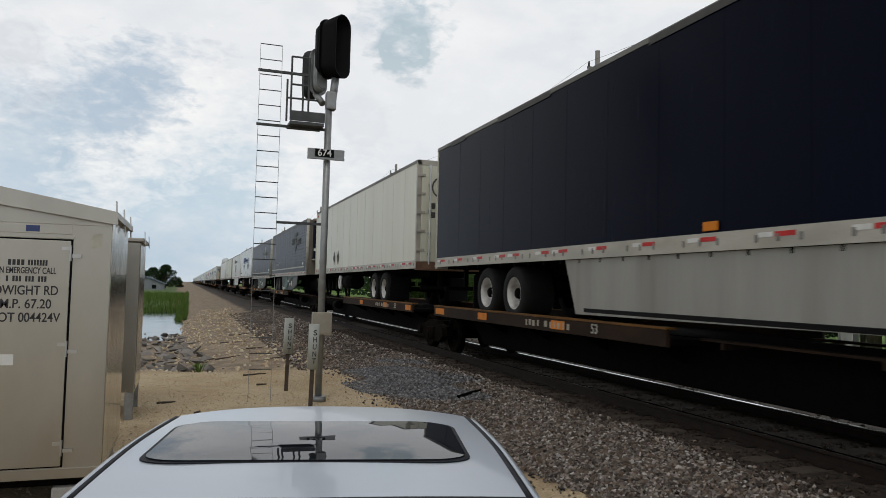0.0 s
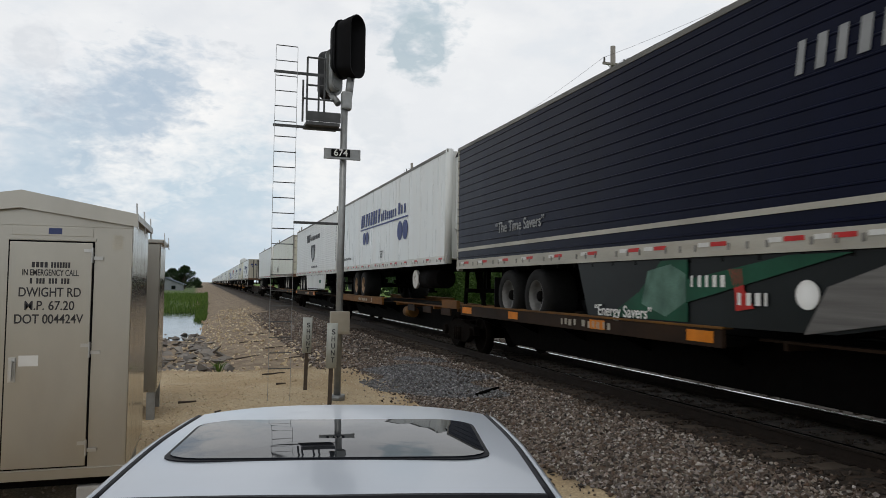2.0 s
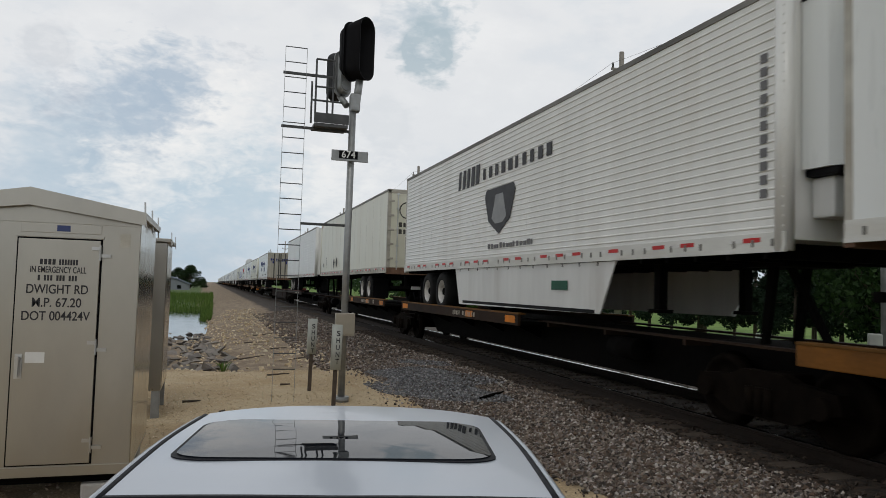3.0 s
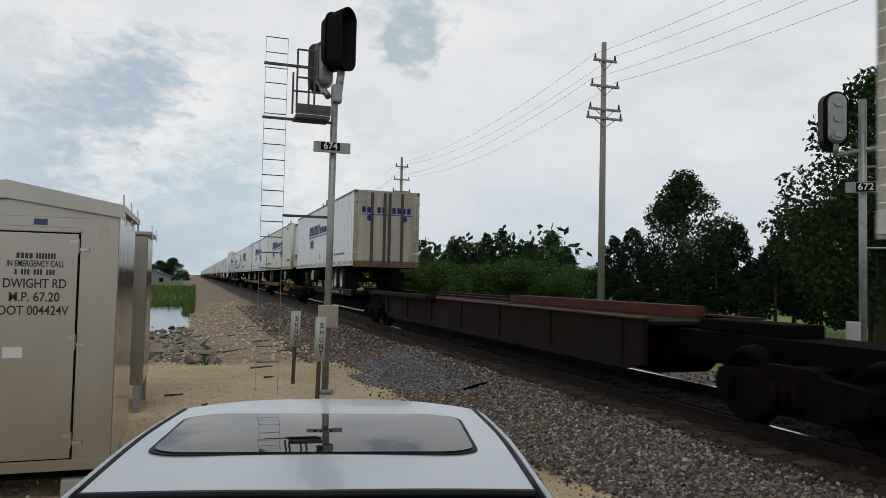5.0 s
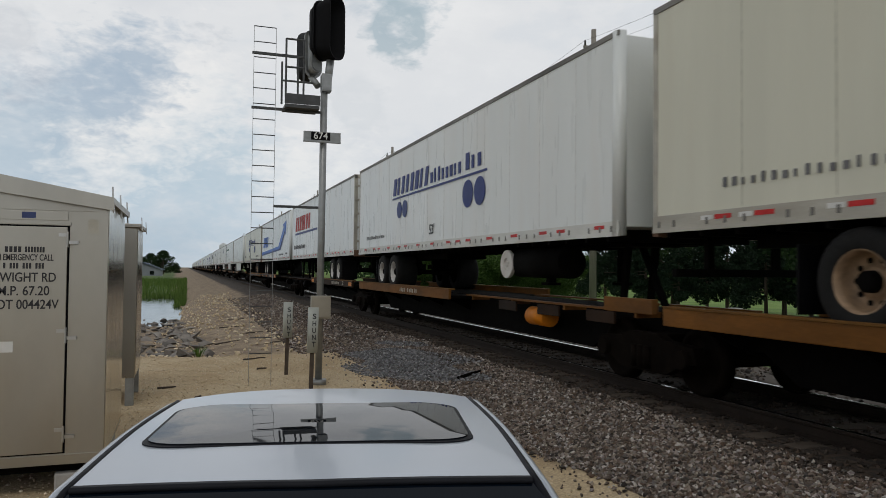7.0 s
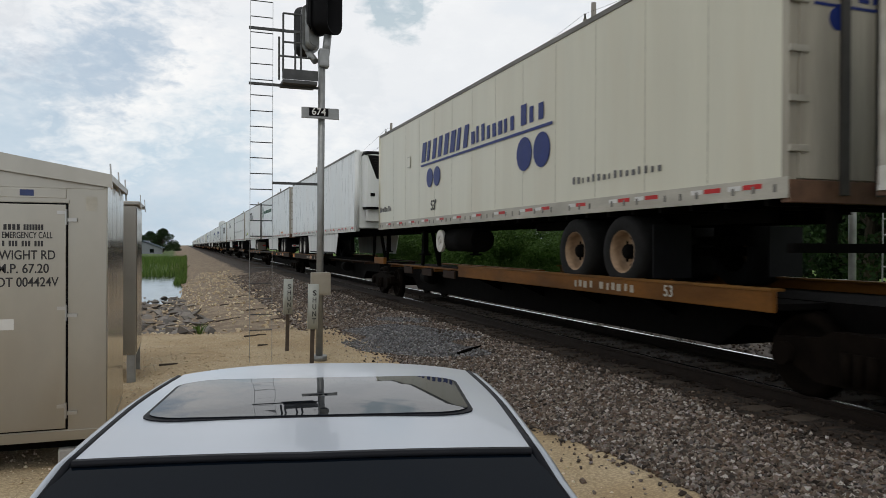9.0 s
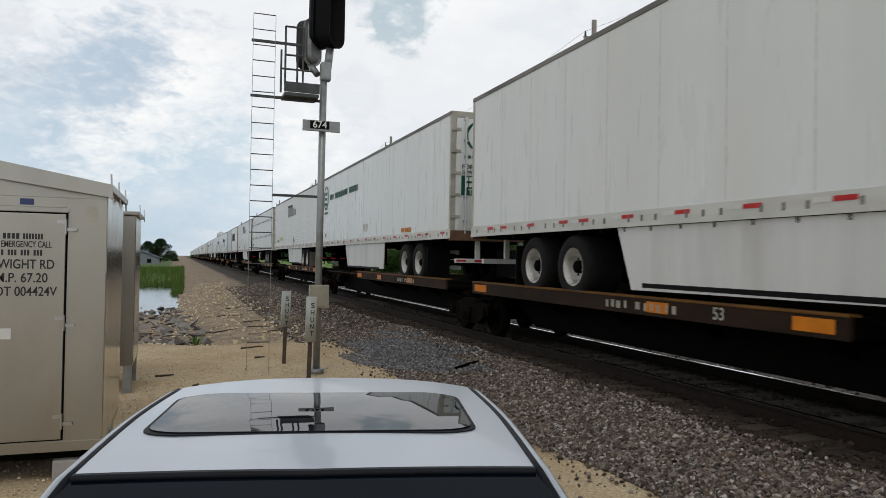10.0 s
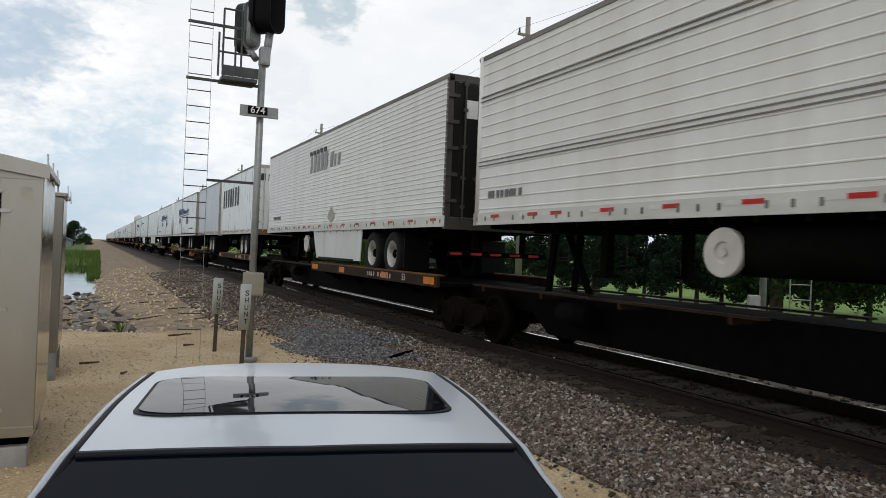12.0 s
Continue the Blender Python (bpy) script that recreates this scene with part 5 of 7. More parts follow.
def cream_marks(th, r, L):
    bm = bmesh.new()
    for u in (11.4, 10.6):
        prism(bm, [(u, 2.95), (u - 0.22, 2.68), (u, 2.4), (u + 0.22, 2.68)], SIDE - 0.006, SIDE + 0.002)
    tagged(part("placard_holder", bm, "strap", th), kind="stuff")
    if r(0) == 0:
        bm = bmesh.new()
        lathe(bm, [(0.30, -0.022), (0.30, -0.014), (0.26, -0.014), (0.26, -0.022), (0.30, -0.022)], 24, "y", (-0.6, 0, 4.25))
        for i in range(4):
            box(bm, -0.9 + i * 0.16, -0.79 + i * 0.16, -0.022, -0.014, 3.66, 3.82)
            box(bm, -0.9 + i * 0.16, -0.79 + i * 0.16, -0.022, -0.014, 3.42, 3.58)
        tagged(part("door_lettering", bm, "strap", th), kind="stuff")
    words("length_number", "53'", 0.26, side_m(L - 1.25, 2.61), "dark", th)
    for k in range(5):
        bm = bmesh.new()
        cyl(bm, (SIDE - 0.005, L - 2.2, 2.5 + 0.12 * k), (SIDE + 0.002, L - 2.2, 2.5 + 0.12 * k), 0.04, n=12)
        part("round_mark", bm, "dark", th)
    bm = bmesh.new()
    prism(bm, [(L - 0.3, 4.72), (L - 0.55, 4.72), (L - 0.5, 4.82), (L - 0.35, 4.82)], SIDE - 0.005, SIDE + 0.002)
    part("red_emblem", bm, "logored", th)


def bands(th, r, L):
    for z in (3.06, 3.13, 4.17, 4.24):
        bm = bmesh.new()
        box(bm, SIDE - 0.008, SIDE + 0.002, 0.1, L - 0.1, z, z + 0.018)
        part("grey_band", bm, "toprail", th)
    bm = bmesh.new()
    letter_bars(bm, L - 0.5, L - 1.6, 2.5, 2.62, 8, 0)
    tagged(part("small_lettering", bm, "smallink", th), kind="stuff")


TRAILERS = [
    trailer(0.55, 16.17, False, "smoothnavy", "dark navy smooth-sided semi trailer with dirty white skirt", logo=plain_navy, skirt="dirtyskirt", skirt_span=(6.4, 13.2), tandem=(3.13, 4.44)),
    trailer(18.36, 16.1, True, "cream", "aged cream dry van trailer with rusty rear doors", logo=cream_marks, rim="rim", tank=True, tandem=(3.4, 4.7)),
    trailer(37.3, 16.1, False, "navy", "navy ribbed refrigerated trailer with white stripe", ribs=15, reefer="navy", skirt="greenskirt", skirt_span=(5.9, 12.85), logo=grooved_navy("fadedink"), rim="greyrim", dz=-0.02),
    trailer(54.5, 16.3, False, "navy", "navy ribbed trailer with white stripe and green skirt", ribs=15, skirt="greenskirt", skirt_span=(5.9, 12.85), logo=grooved_navy("greyink"), rim="greyrim", dz=-0.10),
    trailer(71.6, 15.4, False, "white", "white refrigerated trailer with blue discs", reefer="white", logo=disc_mark(10.7, 14.9, discs=(6.03, 6.67)), rim="rustyrim", tank=3.15, tandem=(3.75, 5.1), dz=0.05),
    trailer(87.75, 15.8, False, "ribwhite", "white ribbed refrigerated trailer with grey shield", ribs=24, reefer="white", skirt="skirt", skirt_span=(4.9, 12.4), logo=shield_mark, tandem=(2.45, 3.75)),
    trailer(106.06, 16.1, True, "cream", "yellowed white dry van trailer with weathered doors", logo=cream_marks),
    trailer(124.35, 16.5, False, "ribwhite", "white ribbed trailer with bright steel wheels", ribs=16, tandem=(3.62, 4.94), flap="skirt"),
    trailer(163.3, 16.1, True, "white", "white dry van trailer with dark door straps", doors="strap", logo=disc_mark(11.35, 4.0, discs=(5.75, 6.36), length_u=3.48), tank=True, tandem=(2.46, 3.8)),
    trailer(182.2, 16.2, False, "cream", "cream refrigerated trailer with blue discs", reefer="cream", logo=disc_mark_worn(11.75, 14.9, 0.0), rim="rustyrim", tank=True),
    trailer(199.2, 16.1, False, "white", "white dry van trailer with blue discs", logo=disc_mark(11.7, 14.9), tank=True),
    trailer(216.1, 16.1, True, "white", "white trailer with large red lettering", logo=red_mark),
    trailer(233.2, 16.4, False, "white", "white refrigerated trailer with rising blue arrow", reefer="white", logo=arrow_mark, tandem=(2.65, 3.95)),
    trailer(250.6, 16.3, True, "cream", "dirty cream dry van trailer with blue discs", doors="strap", logo=disc_mark_worn(11.95, 4.27, 16.1), rim="rustyrim", tank=True),
    trailer(270.2, 16.1, False, "white", "clean white refrigerated trailer with side skirt", reefer="white", skirt="skirt", skirt_span=(5.4, 12.8), tandem=(2.8, 4.15)),
    trailer(287.6, 16.15, True, "white", "white trailer with green ring emblem", skirt="skirt", skirt_span=(5.8, 11.4), logo=green_mark, tandem=(2.45, 3.7)),
    trailer(304.95, 15.9, True, "ribwhite", "white ribbed trailer with black rear doors", ribs=24, doors="black", skirt="skirt", skirt_span=(4.75, 9.8), logo=shaded_mark, flap="frontgrime"),
    trailer(322.4, 15.3, True, "ribwhite", "weathered ribbed trailer with double grey bands", ribs=14, logo=bands, tank=True),
    trailer(338.9, 15.8, True, "ribwhite", "white ribbed trailer with black doors and skirt", ribs=24, doors="black", skirt="skirt", skirt_span=(4.8, 9.3), logo=shaded_mark, tank=True, tandem=(2.75, 4.05)),
    trailer(357.4, 9.2, True, "white", "short white trailer with dark block lettering", logo=block_mark, tandem=(1.9, 2.9)),
    trailer(367.4, 8.6, True, "silver", "short grey trailer with plain sides", tandem=(1.9, 2.9)),
]
rng = random.Random(11)
order = [8, 10, 14, 15, 4, 1, 17, 11, 10, 7, 12, 13, 16, 6, 9]
y_next = 377.5
for k in range(32):
    src = TRAILERS[order[k % len(order)]]
    cp = copy_thing(src, pose(7, y_next, 0))
    cp["y0"] = y_next
    TRAILERS.append(cp)
    y_next += 17.35 + (0.9 if k % 5 == 4 else 0)
TRAIN_END = y_next


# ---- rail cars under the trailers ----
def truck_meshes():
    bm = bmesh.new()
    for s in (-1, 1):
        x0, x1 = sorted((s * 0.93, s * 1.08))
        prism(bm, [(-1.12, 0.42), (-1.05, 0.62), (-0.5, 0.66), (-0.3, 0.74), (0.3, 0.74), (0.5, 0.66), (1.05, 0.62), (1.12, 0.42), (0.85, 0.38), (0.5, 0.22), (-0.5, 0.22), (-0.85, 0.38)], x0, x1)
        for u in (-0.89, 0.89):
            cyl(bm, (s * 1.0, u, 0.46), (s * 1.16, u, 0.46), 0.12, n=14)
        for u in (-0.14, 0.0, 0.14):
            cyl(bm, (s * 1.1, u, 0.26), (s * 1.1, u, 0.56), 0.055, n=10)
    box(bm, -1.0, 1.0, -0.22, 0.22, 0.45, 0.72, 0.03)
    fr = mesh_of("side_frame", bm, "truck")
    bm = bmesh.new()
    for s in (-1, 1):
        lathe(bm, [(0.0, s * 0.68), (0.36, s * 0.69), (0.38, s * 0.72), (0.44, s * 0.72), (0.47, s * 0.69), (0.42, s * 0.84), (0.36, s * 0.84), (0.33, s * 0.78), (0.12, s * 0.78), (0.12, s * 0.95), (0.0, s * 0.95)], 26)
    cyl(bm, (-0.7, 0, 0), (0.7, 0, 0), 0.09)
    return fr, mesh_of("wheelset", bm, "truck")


TRUCK = truck_meshes()


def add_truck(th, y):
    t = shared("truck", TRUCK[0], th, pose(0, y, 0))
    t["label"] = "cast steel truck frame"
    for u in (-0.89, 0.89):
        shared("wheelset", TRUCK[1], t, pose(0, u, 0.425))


def spine_car(y0, L, rear_near, seed, label="yellow-brown spine car platform under trailer", paint="sill", deck=9.3):
    """One platform of an articulated spine car: centre beam, wheel deck, hitch and a truck at its far joint."""
    rng = random.Random(seed)
    th = thing("spine_car", label, "rail car", "spine car platforms")
    th["y0"] = y0

    def span(d0, d1):
        return (d0, d1) if rear_near else (L - d1, L - d0)

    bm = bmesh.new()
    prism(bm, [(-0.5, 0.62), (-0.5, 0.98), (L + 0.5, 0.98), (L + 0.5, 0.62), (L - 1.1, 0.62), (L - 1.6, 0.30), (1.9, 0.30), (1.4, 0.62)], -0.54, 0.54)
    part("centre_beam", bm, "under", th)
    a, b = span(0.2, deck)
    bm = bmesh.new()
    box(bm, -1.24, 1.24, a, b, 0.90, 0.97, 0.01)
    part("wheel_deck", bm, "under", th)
    for s in (-1, 1):
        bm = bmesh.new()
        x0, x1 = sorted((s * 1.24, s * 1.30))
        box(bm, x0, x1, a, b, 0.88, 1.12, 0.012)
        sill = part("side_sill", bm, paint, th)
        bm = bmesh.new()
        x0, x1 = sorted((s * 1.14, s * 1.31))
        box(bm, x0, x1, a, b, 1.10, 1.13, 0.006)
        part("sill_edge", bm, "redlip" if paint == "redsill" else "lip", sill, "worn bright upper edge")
        bm = bmesh.new()
        xs = sorted((s * 1.301, s * 1.306))
        for u, w in ((a + 0.15, 0.5), (b - 0.75, 0.6), (a + 2.6, 0.45), (b - 3.3, 0.45)):
            if rng.random() < 0.8 and paint == "sill":
                box(bm, xs[0], xs[1], u, u + w, 0.93, 1.07)
        tagged(part("orange_marker", bm, "orange", sill), kind="stuff")
        if s < 0:
            bm = bmesh.new()
            c = (a + b) / 2 - 0.6
            for i in range(11):
                if i != 4:
                    z = 0.94 + 0.01 * (i % 2)
                    box(bm, -1.306, -1.301, c - i * 0.15, c - i * 0.15 + 0.055 + 0.02 * (i % 3), z, z + 0.1)
            tagged(part("stencil", bm, "tan_box", sill, "worn pale stencilled bars"), kind="stuff")
            if rng.random() < 0.6:
                words("platform_number", "53", 0.2, Matrix(((0, 0, -1, -1.305), (-1, 0, 0, a + 1.7), (0, 1, 0, 1.0), (0, 0, 0, 1))), "rail", sill)
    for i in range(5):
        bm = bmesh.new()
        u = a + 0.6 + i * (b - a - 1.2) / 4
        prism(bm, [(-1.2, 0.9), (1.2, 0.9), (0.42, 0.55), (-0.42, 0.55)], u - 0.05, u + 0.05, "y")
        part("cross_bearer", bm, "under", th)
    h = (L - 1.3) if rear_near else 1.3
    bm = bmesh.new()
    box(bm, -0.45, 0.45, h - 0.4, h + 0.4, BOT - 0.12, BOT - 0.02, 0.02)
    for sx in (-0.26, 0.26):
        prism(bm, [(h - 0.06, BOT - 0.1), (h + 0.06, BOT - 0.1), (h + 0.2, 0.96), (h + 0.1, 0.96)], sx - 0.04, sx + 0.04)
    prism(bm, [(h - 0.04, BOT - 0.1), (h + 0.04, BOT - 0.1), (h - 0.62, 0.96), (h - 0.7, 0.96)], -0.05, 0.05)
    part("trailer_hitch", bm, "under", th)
    g0, g1 = span(9.5, L + 0.3)
    bm = bmesh.new()
    for s in (-1, 1):
        x0, x1 = sorted((s * 0.8, s * 0.95))
        box(bm, x0, x1, g0, g1, 0.98, 1.01)
    for i in range(4):
        u = g0 + 0.4 + i * (g1 - g0 - 0.8) / 3
        box(bm, -0.95, 0.95, u - 0.03, u + 0.03, 0.9, 0.98)
    part("walkway", bm, paint, th)
    bm = bmesh.new()
    u = (g0 + g1) / 2 + rng.uniform(-0.8, 0.8) if seed not in (4, 9) else (5.75 if seed == 9 else 4.7)
    cyl(bm, (-0.8, u, 0.72), (-0.8, u + 0.7, 0.72), 0.17, n=18)
    part("air_reservoir", bm, "orange" if seed in (9, 10) else "lip" if seed == 4 else "under", th)
    if paint == "yellowsill":
        n0, n1 = (L - 0.4, L + 0.75) if rear_near else (-0.75, 0.4)
        for s in (-1,):
            bm = bmesh.new()
            x0, x1 = sorted((s * 1.18, s * 1.28))
            box(bm, x0, x1, n0, n1, 1.0, 1.2, 0.012)
            part("end_beam", bm, paint, th, "worn yellow end beam")
        bm = bmesh.new()
        for k in range(3):
            u = g0 + 0.9 + k * 1.7
            box(bm, -0.98, -0.94, u, u + 0.8, 0.78, 0.96, 0.01)
        tagged(part("side_bracket", bm, "sill", th, "worn orange side brackets"), kind="stuff")
    if seed != 7:
        add_truck(th, L + 0.55)
    return th


RAILCARS = []
fronts = [True if i in (1, 6, 8, 11, 13, 15, 16, 17, 18, 19, 20) else False for i in range(21)]
for i in range(19):
    y0 = TRAILERS[i]["y0"]
    L = {0: 16.4, 1: 16.8, 7: 15.6, 17: 15.6}.get(i, 16.2)
    RAILCARS.append(spine_car(y0, L, fronts[i], i, deck=7.4 if i == 17 else 9.3, paint="redsill" if i in (7, 8) else "yellowsill" if i in (4, 9, 10, 13) else "sill"))
RAILCARS.append(spine_car(357.4, 18.6, True, 77))
for k, t in enumerate(TRAILERS[21:]):
    cp = copy_thing(RAILCARS[(9, 10, 12, 14)[k % 4]], pose(7, t["y0"], 0))
    cp["y0"] = t["y0"]
    RAILCARS.append(cp)


def empty_car(y0, L):
    """Empty spine platform: deep beam, side plates between the joints, deck boards, low necks over the trucks."""
    th = thing("empty_flatcar", "empty rust-red flatcar without a trailer", "rail car")
    th["y0"] = y0
    a, b = 3.6, L - 3.4
    bm = bmesh.new()
    prism(bm, [(-0.9, 0.6), (-0.9, 0.96), (L + 0.4, 0.96), (L + 0.4, 0.6), (b, 0.6), (b - 0.4, 0.27), (a + 0.4, 0.27), (a, 0.6)], -0.45, 0.45)
    part("centre_beam", bm, "under", th)
    for s in (-1, 1):
        bm = bmesh.new()
        x0, x1 = sorted((s * 0.92, s * 1.0))
        prism(bm, [(a, 0.45), (a, 1.08), (b, 1.08), (b, 0.5), (b - 0.4, 0.35), (a + 0.4, 0.35)], x0, x1)
        sill = part("side_sill", bm, "redsill", th)
        bm = bmesh.new()
        x0, x1 = sorted((s * 0.86, s * 1.06))
        box(bm, x0, x1, a - 0.05, b + 0.05, 1.08, 1.11, 0.006)
        part("sill_edge", bm, "redlip", sill, "worn red upper edge")
        for k in range(7):
            bm = bmesh.new()
            u = a + 0.5 + k * (b - a - 1.0) / 6
            x0, x1 = sorted((s * 1.0, s * 1.03))
            box(bm, x0, x1, u, u + 0.1, 0.46, 1.07, 0.006)
            part("stiffener", bm, "redsill", sill)
        bm = bmesh.new()
        x0, x1 = sorted((s * 1.0, s * 1.30))
        box(bm, x0, x1, b - 5.4, b + 0.9, 1.06, 1.17, 0.01)
        part("wheel_guide", bm, "redsill", th)
    bm = bmesh.new()
    for i in range(int((b - a) / 0.5)):
        box(bm, -0.9, 0.9, a + i * 0.5 + 0.02, a + i * 0.5 + 0.47, 1.0, 1.05, 0.004)
    tagged(part("deck", bm, "redsill", th), kind="stuff")
    bm = bmesh.new()
    box(bm, 0.55, 0.86, a + 1.0, a + 8.0, 1.05, 1.24, 0.01)
    part("raised_guide", bm, "redlip", th)
    bm = bmesh.new()
    box(bm, -0.3, 0.3, a - 1.9, a - 0.3, 0.96, 1.12, 0.03)
    part("folded_hitch", bm, "under", th)
    add_truck(th, 0.9)
    add_truck(th, L - 2.0)
    return th


RAILCARS.append(empty_car(141.2, 21.6))


# ---- signal mast beside the line ----
def capsule(w, h, n=14):
    r = w / 2
    pts = [(r * math.cos(a), h / 2 - r + r * math.sin(a)) for a in [math.pi * i / n for i in range(n + 1)]]
    return pts + [(r * math.cos(a), -h / 2 + r + r * math.sin(a)) for a in [math.pi + math.pi * i / n for i in range(n + 1)]]


def signal_head(parent, m, housing="galv", board="black"):
    """Three-light head: capsule backboard with a deep hood, pale rear housing."""
    def loop(w, h, y, dx=0.0):
        return [m @ Vector((x + dx, y, z)) for x, z in capsule(w, h)]
    bm = bmesh.new()
    hull(bm, [loop(0.46, 1.10, 0.0), loop(0.46, 1.10, -0.03)])
    head = part("backboard", bm, board, parent, "oval signal backboard")
    bm = bmesh.new()
    rings = [loop(0.40, 1.04, -0.03), loop(0.43, 1.16, -0.38), loop(0.40, 1.12, -0.38), loop(0.35, 0.99, -0.05)]
    vr = [[bm.verts.new(p) for p in lp] for lp in rings]
    for a, b in zip(vr, vr[1:]):
        for i in range(len(a)):
            bm.faces.new([a[i], a[(i + 1) % len(a)], b[(i + 1) % len(a)], b[i]]).smooth = True
    bm.faces.new(vr[-1])
    part("hood", bm, "black", head)
    for z in (0.3, 0.0, -0.3):
        bm = bmesh.new()
        cyl(bm, m @ Vector((0, -0.051, z)), m @ Vector((0, -0.07, z)), 0.1, n=20)
        part("lens", bm, "lens", head)
    bm = bmesh.new()
    hull(bm, [loop(0.30, 0.96, 0.002), loop(0.34, 0.98, 0.07), loop(0.27, 0.88, 0.16)])
    for z in (-0.3, 0, 0.3):
        cyl(bm, m @ Vector((0, 0.15, z)), m @ Vector((0, 0.19, z)), 0.09, n=16)
    part("rear_housing", bm, housing, head, "pale cast rear housing")
    return head


def signal_674():
    y = 12.9
    th = thing("signal_mast", "grey steel railway signal mast with ladder and platform", "railway signal")
    bm = bmesh.new()
    cyl(bm, (2.27, y, -0.5), (2.30, y, 4.9), 0.062, n=20)
    cyl(bm, (2.27, y, -0.5), (2.27, y, -0.4), 0.14, n=16)
    part("mast", bm, "galv", th)
    bm = bmesh.new()
    box(bm, 2.10, 2.44, y - 0.19, y - 0.05, 0.68, 1.08, 0.015)
    jb = part("junction_box", bm, "tan_box", th, "tan metal junction box")
    bm = bmesh.new()
    box(bm, 2.13, 2.41, y - 0.2, y - 0.19, 0.71, 1.05, 0.004)
    part("lid", bm, "tan_box", jb)
    bm = bmesh.new()
    box(bm, 1.93, 2.59, y - 0.10, y - 0.07, 3.82, 3.99, 0.004)
    box(bm, 1.93, 2.59, y - 0.115, y - 0.06, 3.80, 3.835)
    pl = part("number_plate", bm, "galv", th, "pale number board with black panel")
    bm = bmesh.new()
    box(bm, 2.06, 2.40, y - 0.108, y - 0.10, 3.84, 3.98)
    part("panel", bm, "black", pl)
    words("digits", "674", 0.17, pose(2.23, y - 0.112, 3.91, 90), "whiteink", pl)
    for nm, x0, x1, z in (("ladder_arm", 1.045, 1.95, 5.335), ("platform_beam", 1.045, 2.28, 4.37), ("ladder_arm", 1.445, 2.30, 2.65)):
        bm = bmesh.new()
        box(bm, x0, x1, y + 0.06, y + 0.10, z - 0.022, z + 0.022)
        part(nm, bm, "darksteel", th)
    bm = bmesh.new()
    box(bm, 1.60, 2.20, y - 0.13, y + 0.35, 4.38, 4.44, 0.004)
    deck = part("platform", bm, "darksteel", th, "dark steel platform")
    bm = bmesh.new()
    box(bm, 1.59, 2.21, y - 0.14, y - 0.12, 4.445, 4.62)
    part("toe_board", bm, "darksteel", deck)
    for x, z0, z1 in ((1.62, 4.6, 5.62), (1.93, 4.6, 5.62), (1.55, 4.45, 5.2), (1.83, 4.5, 5.3)):
        bm = bmesh.new()
        cyl(bm, (x, y, z0), (x, y, z1), 0.018, n=8)
        part("railing_post", bm, "darksteel", th)
    for z, x0, x1 in ((5.62, 1.62, 1.95), (5.12, 1.62, 1.95), (4.87, 1.55, 2.1)):
        bm = bmesh.new()
        cyl(bm, (x0, y, z), (x1, y, z), 0.018, n=8)
        part("railing_bar", bm, "darksteel", th)
    for x in (1.07, 1.45):
        bm = bmesh.new()
        box(bm, x - 0.0035, x + 0.0035, y + 0.05, y + 0.06, -0.5, 5.80)
        part("ladder_stile", bm, "galv", th)
    z = 5.80 - 0.2725 * 21
    while z < 5.82:
        bm = bmesh.new()
        cyl(bm, (1.07, y + 0.055, z), (1.45, y + 0.055, z), 0.009, n=8)
        part("rung", bm, "darksteel", th)
        z += 0.2725
    bm = bmesh.new()
    box(bm, 2.24, 2.42, y - 0.1, y + 0.1, 4.72, 5.05, 0.03)
    cyl(bm, (2.36, y, 4.9), (2.40, y - 0.05, 5.35), 0.07, n=14)
    cyl(bm, (2.2, y + 0.1, 4.85), (2.08, y + 0.3, 5.1), 0.06, n=14)
    part("head_bracket", bm, "galv", th)
    signal_head(th, pose(2.24, y + 0.08, 5.85, 0, 0, 40), "black")
    signal_head(th, pose(2.13, y + 0.22, 5.46, 0, 0, 200) @ Matrix.Diagonal((0.8, 0.8, 0.8, 1)), "galv", "galv")
    return th


signal_674()


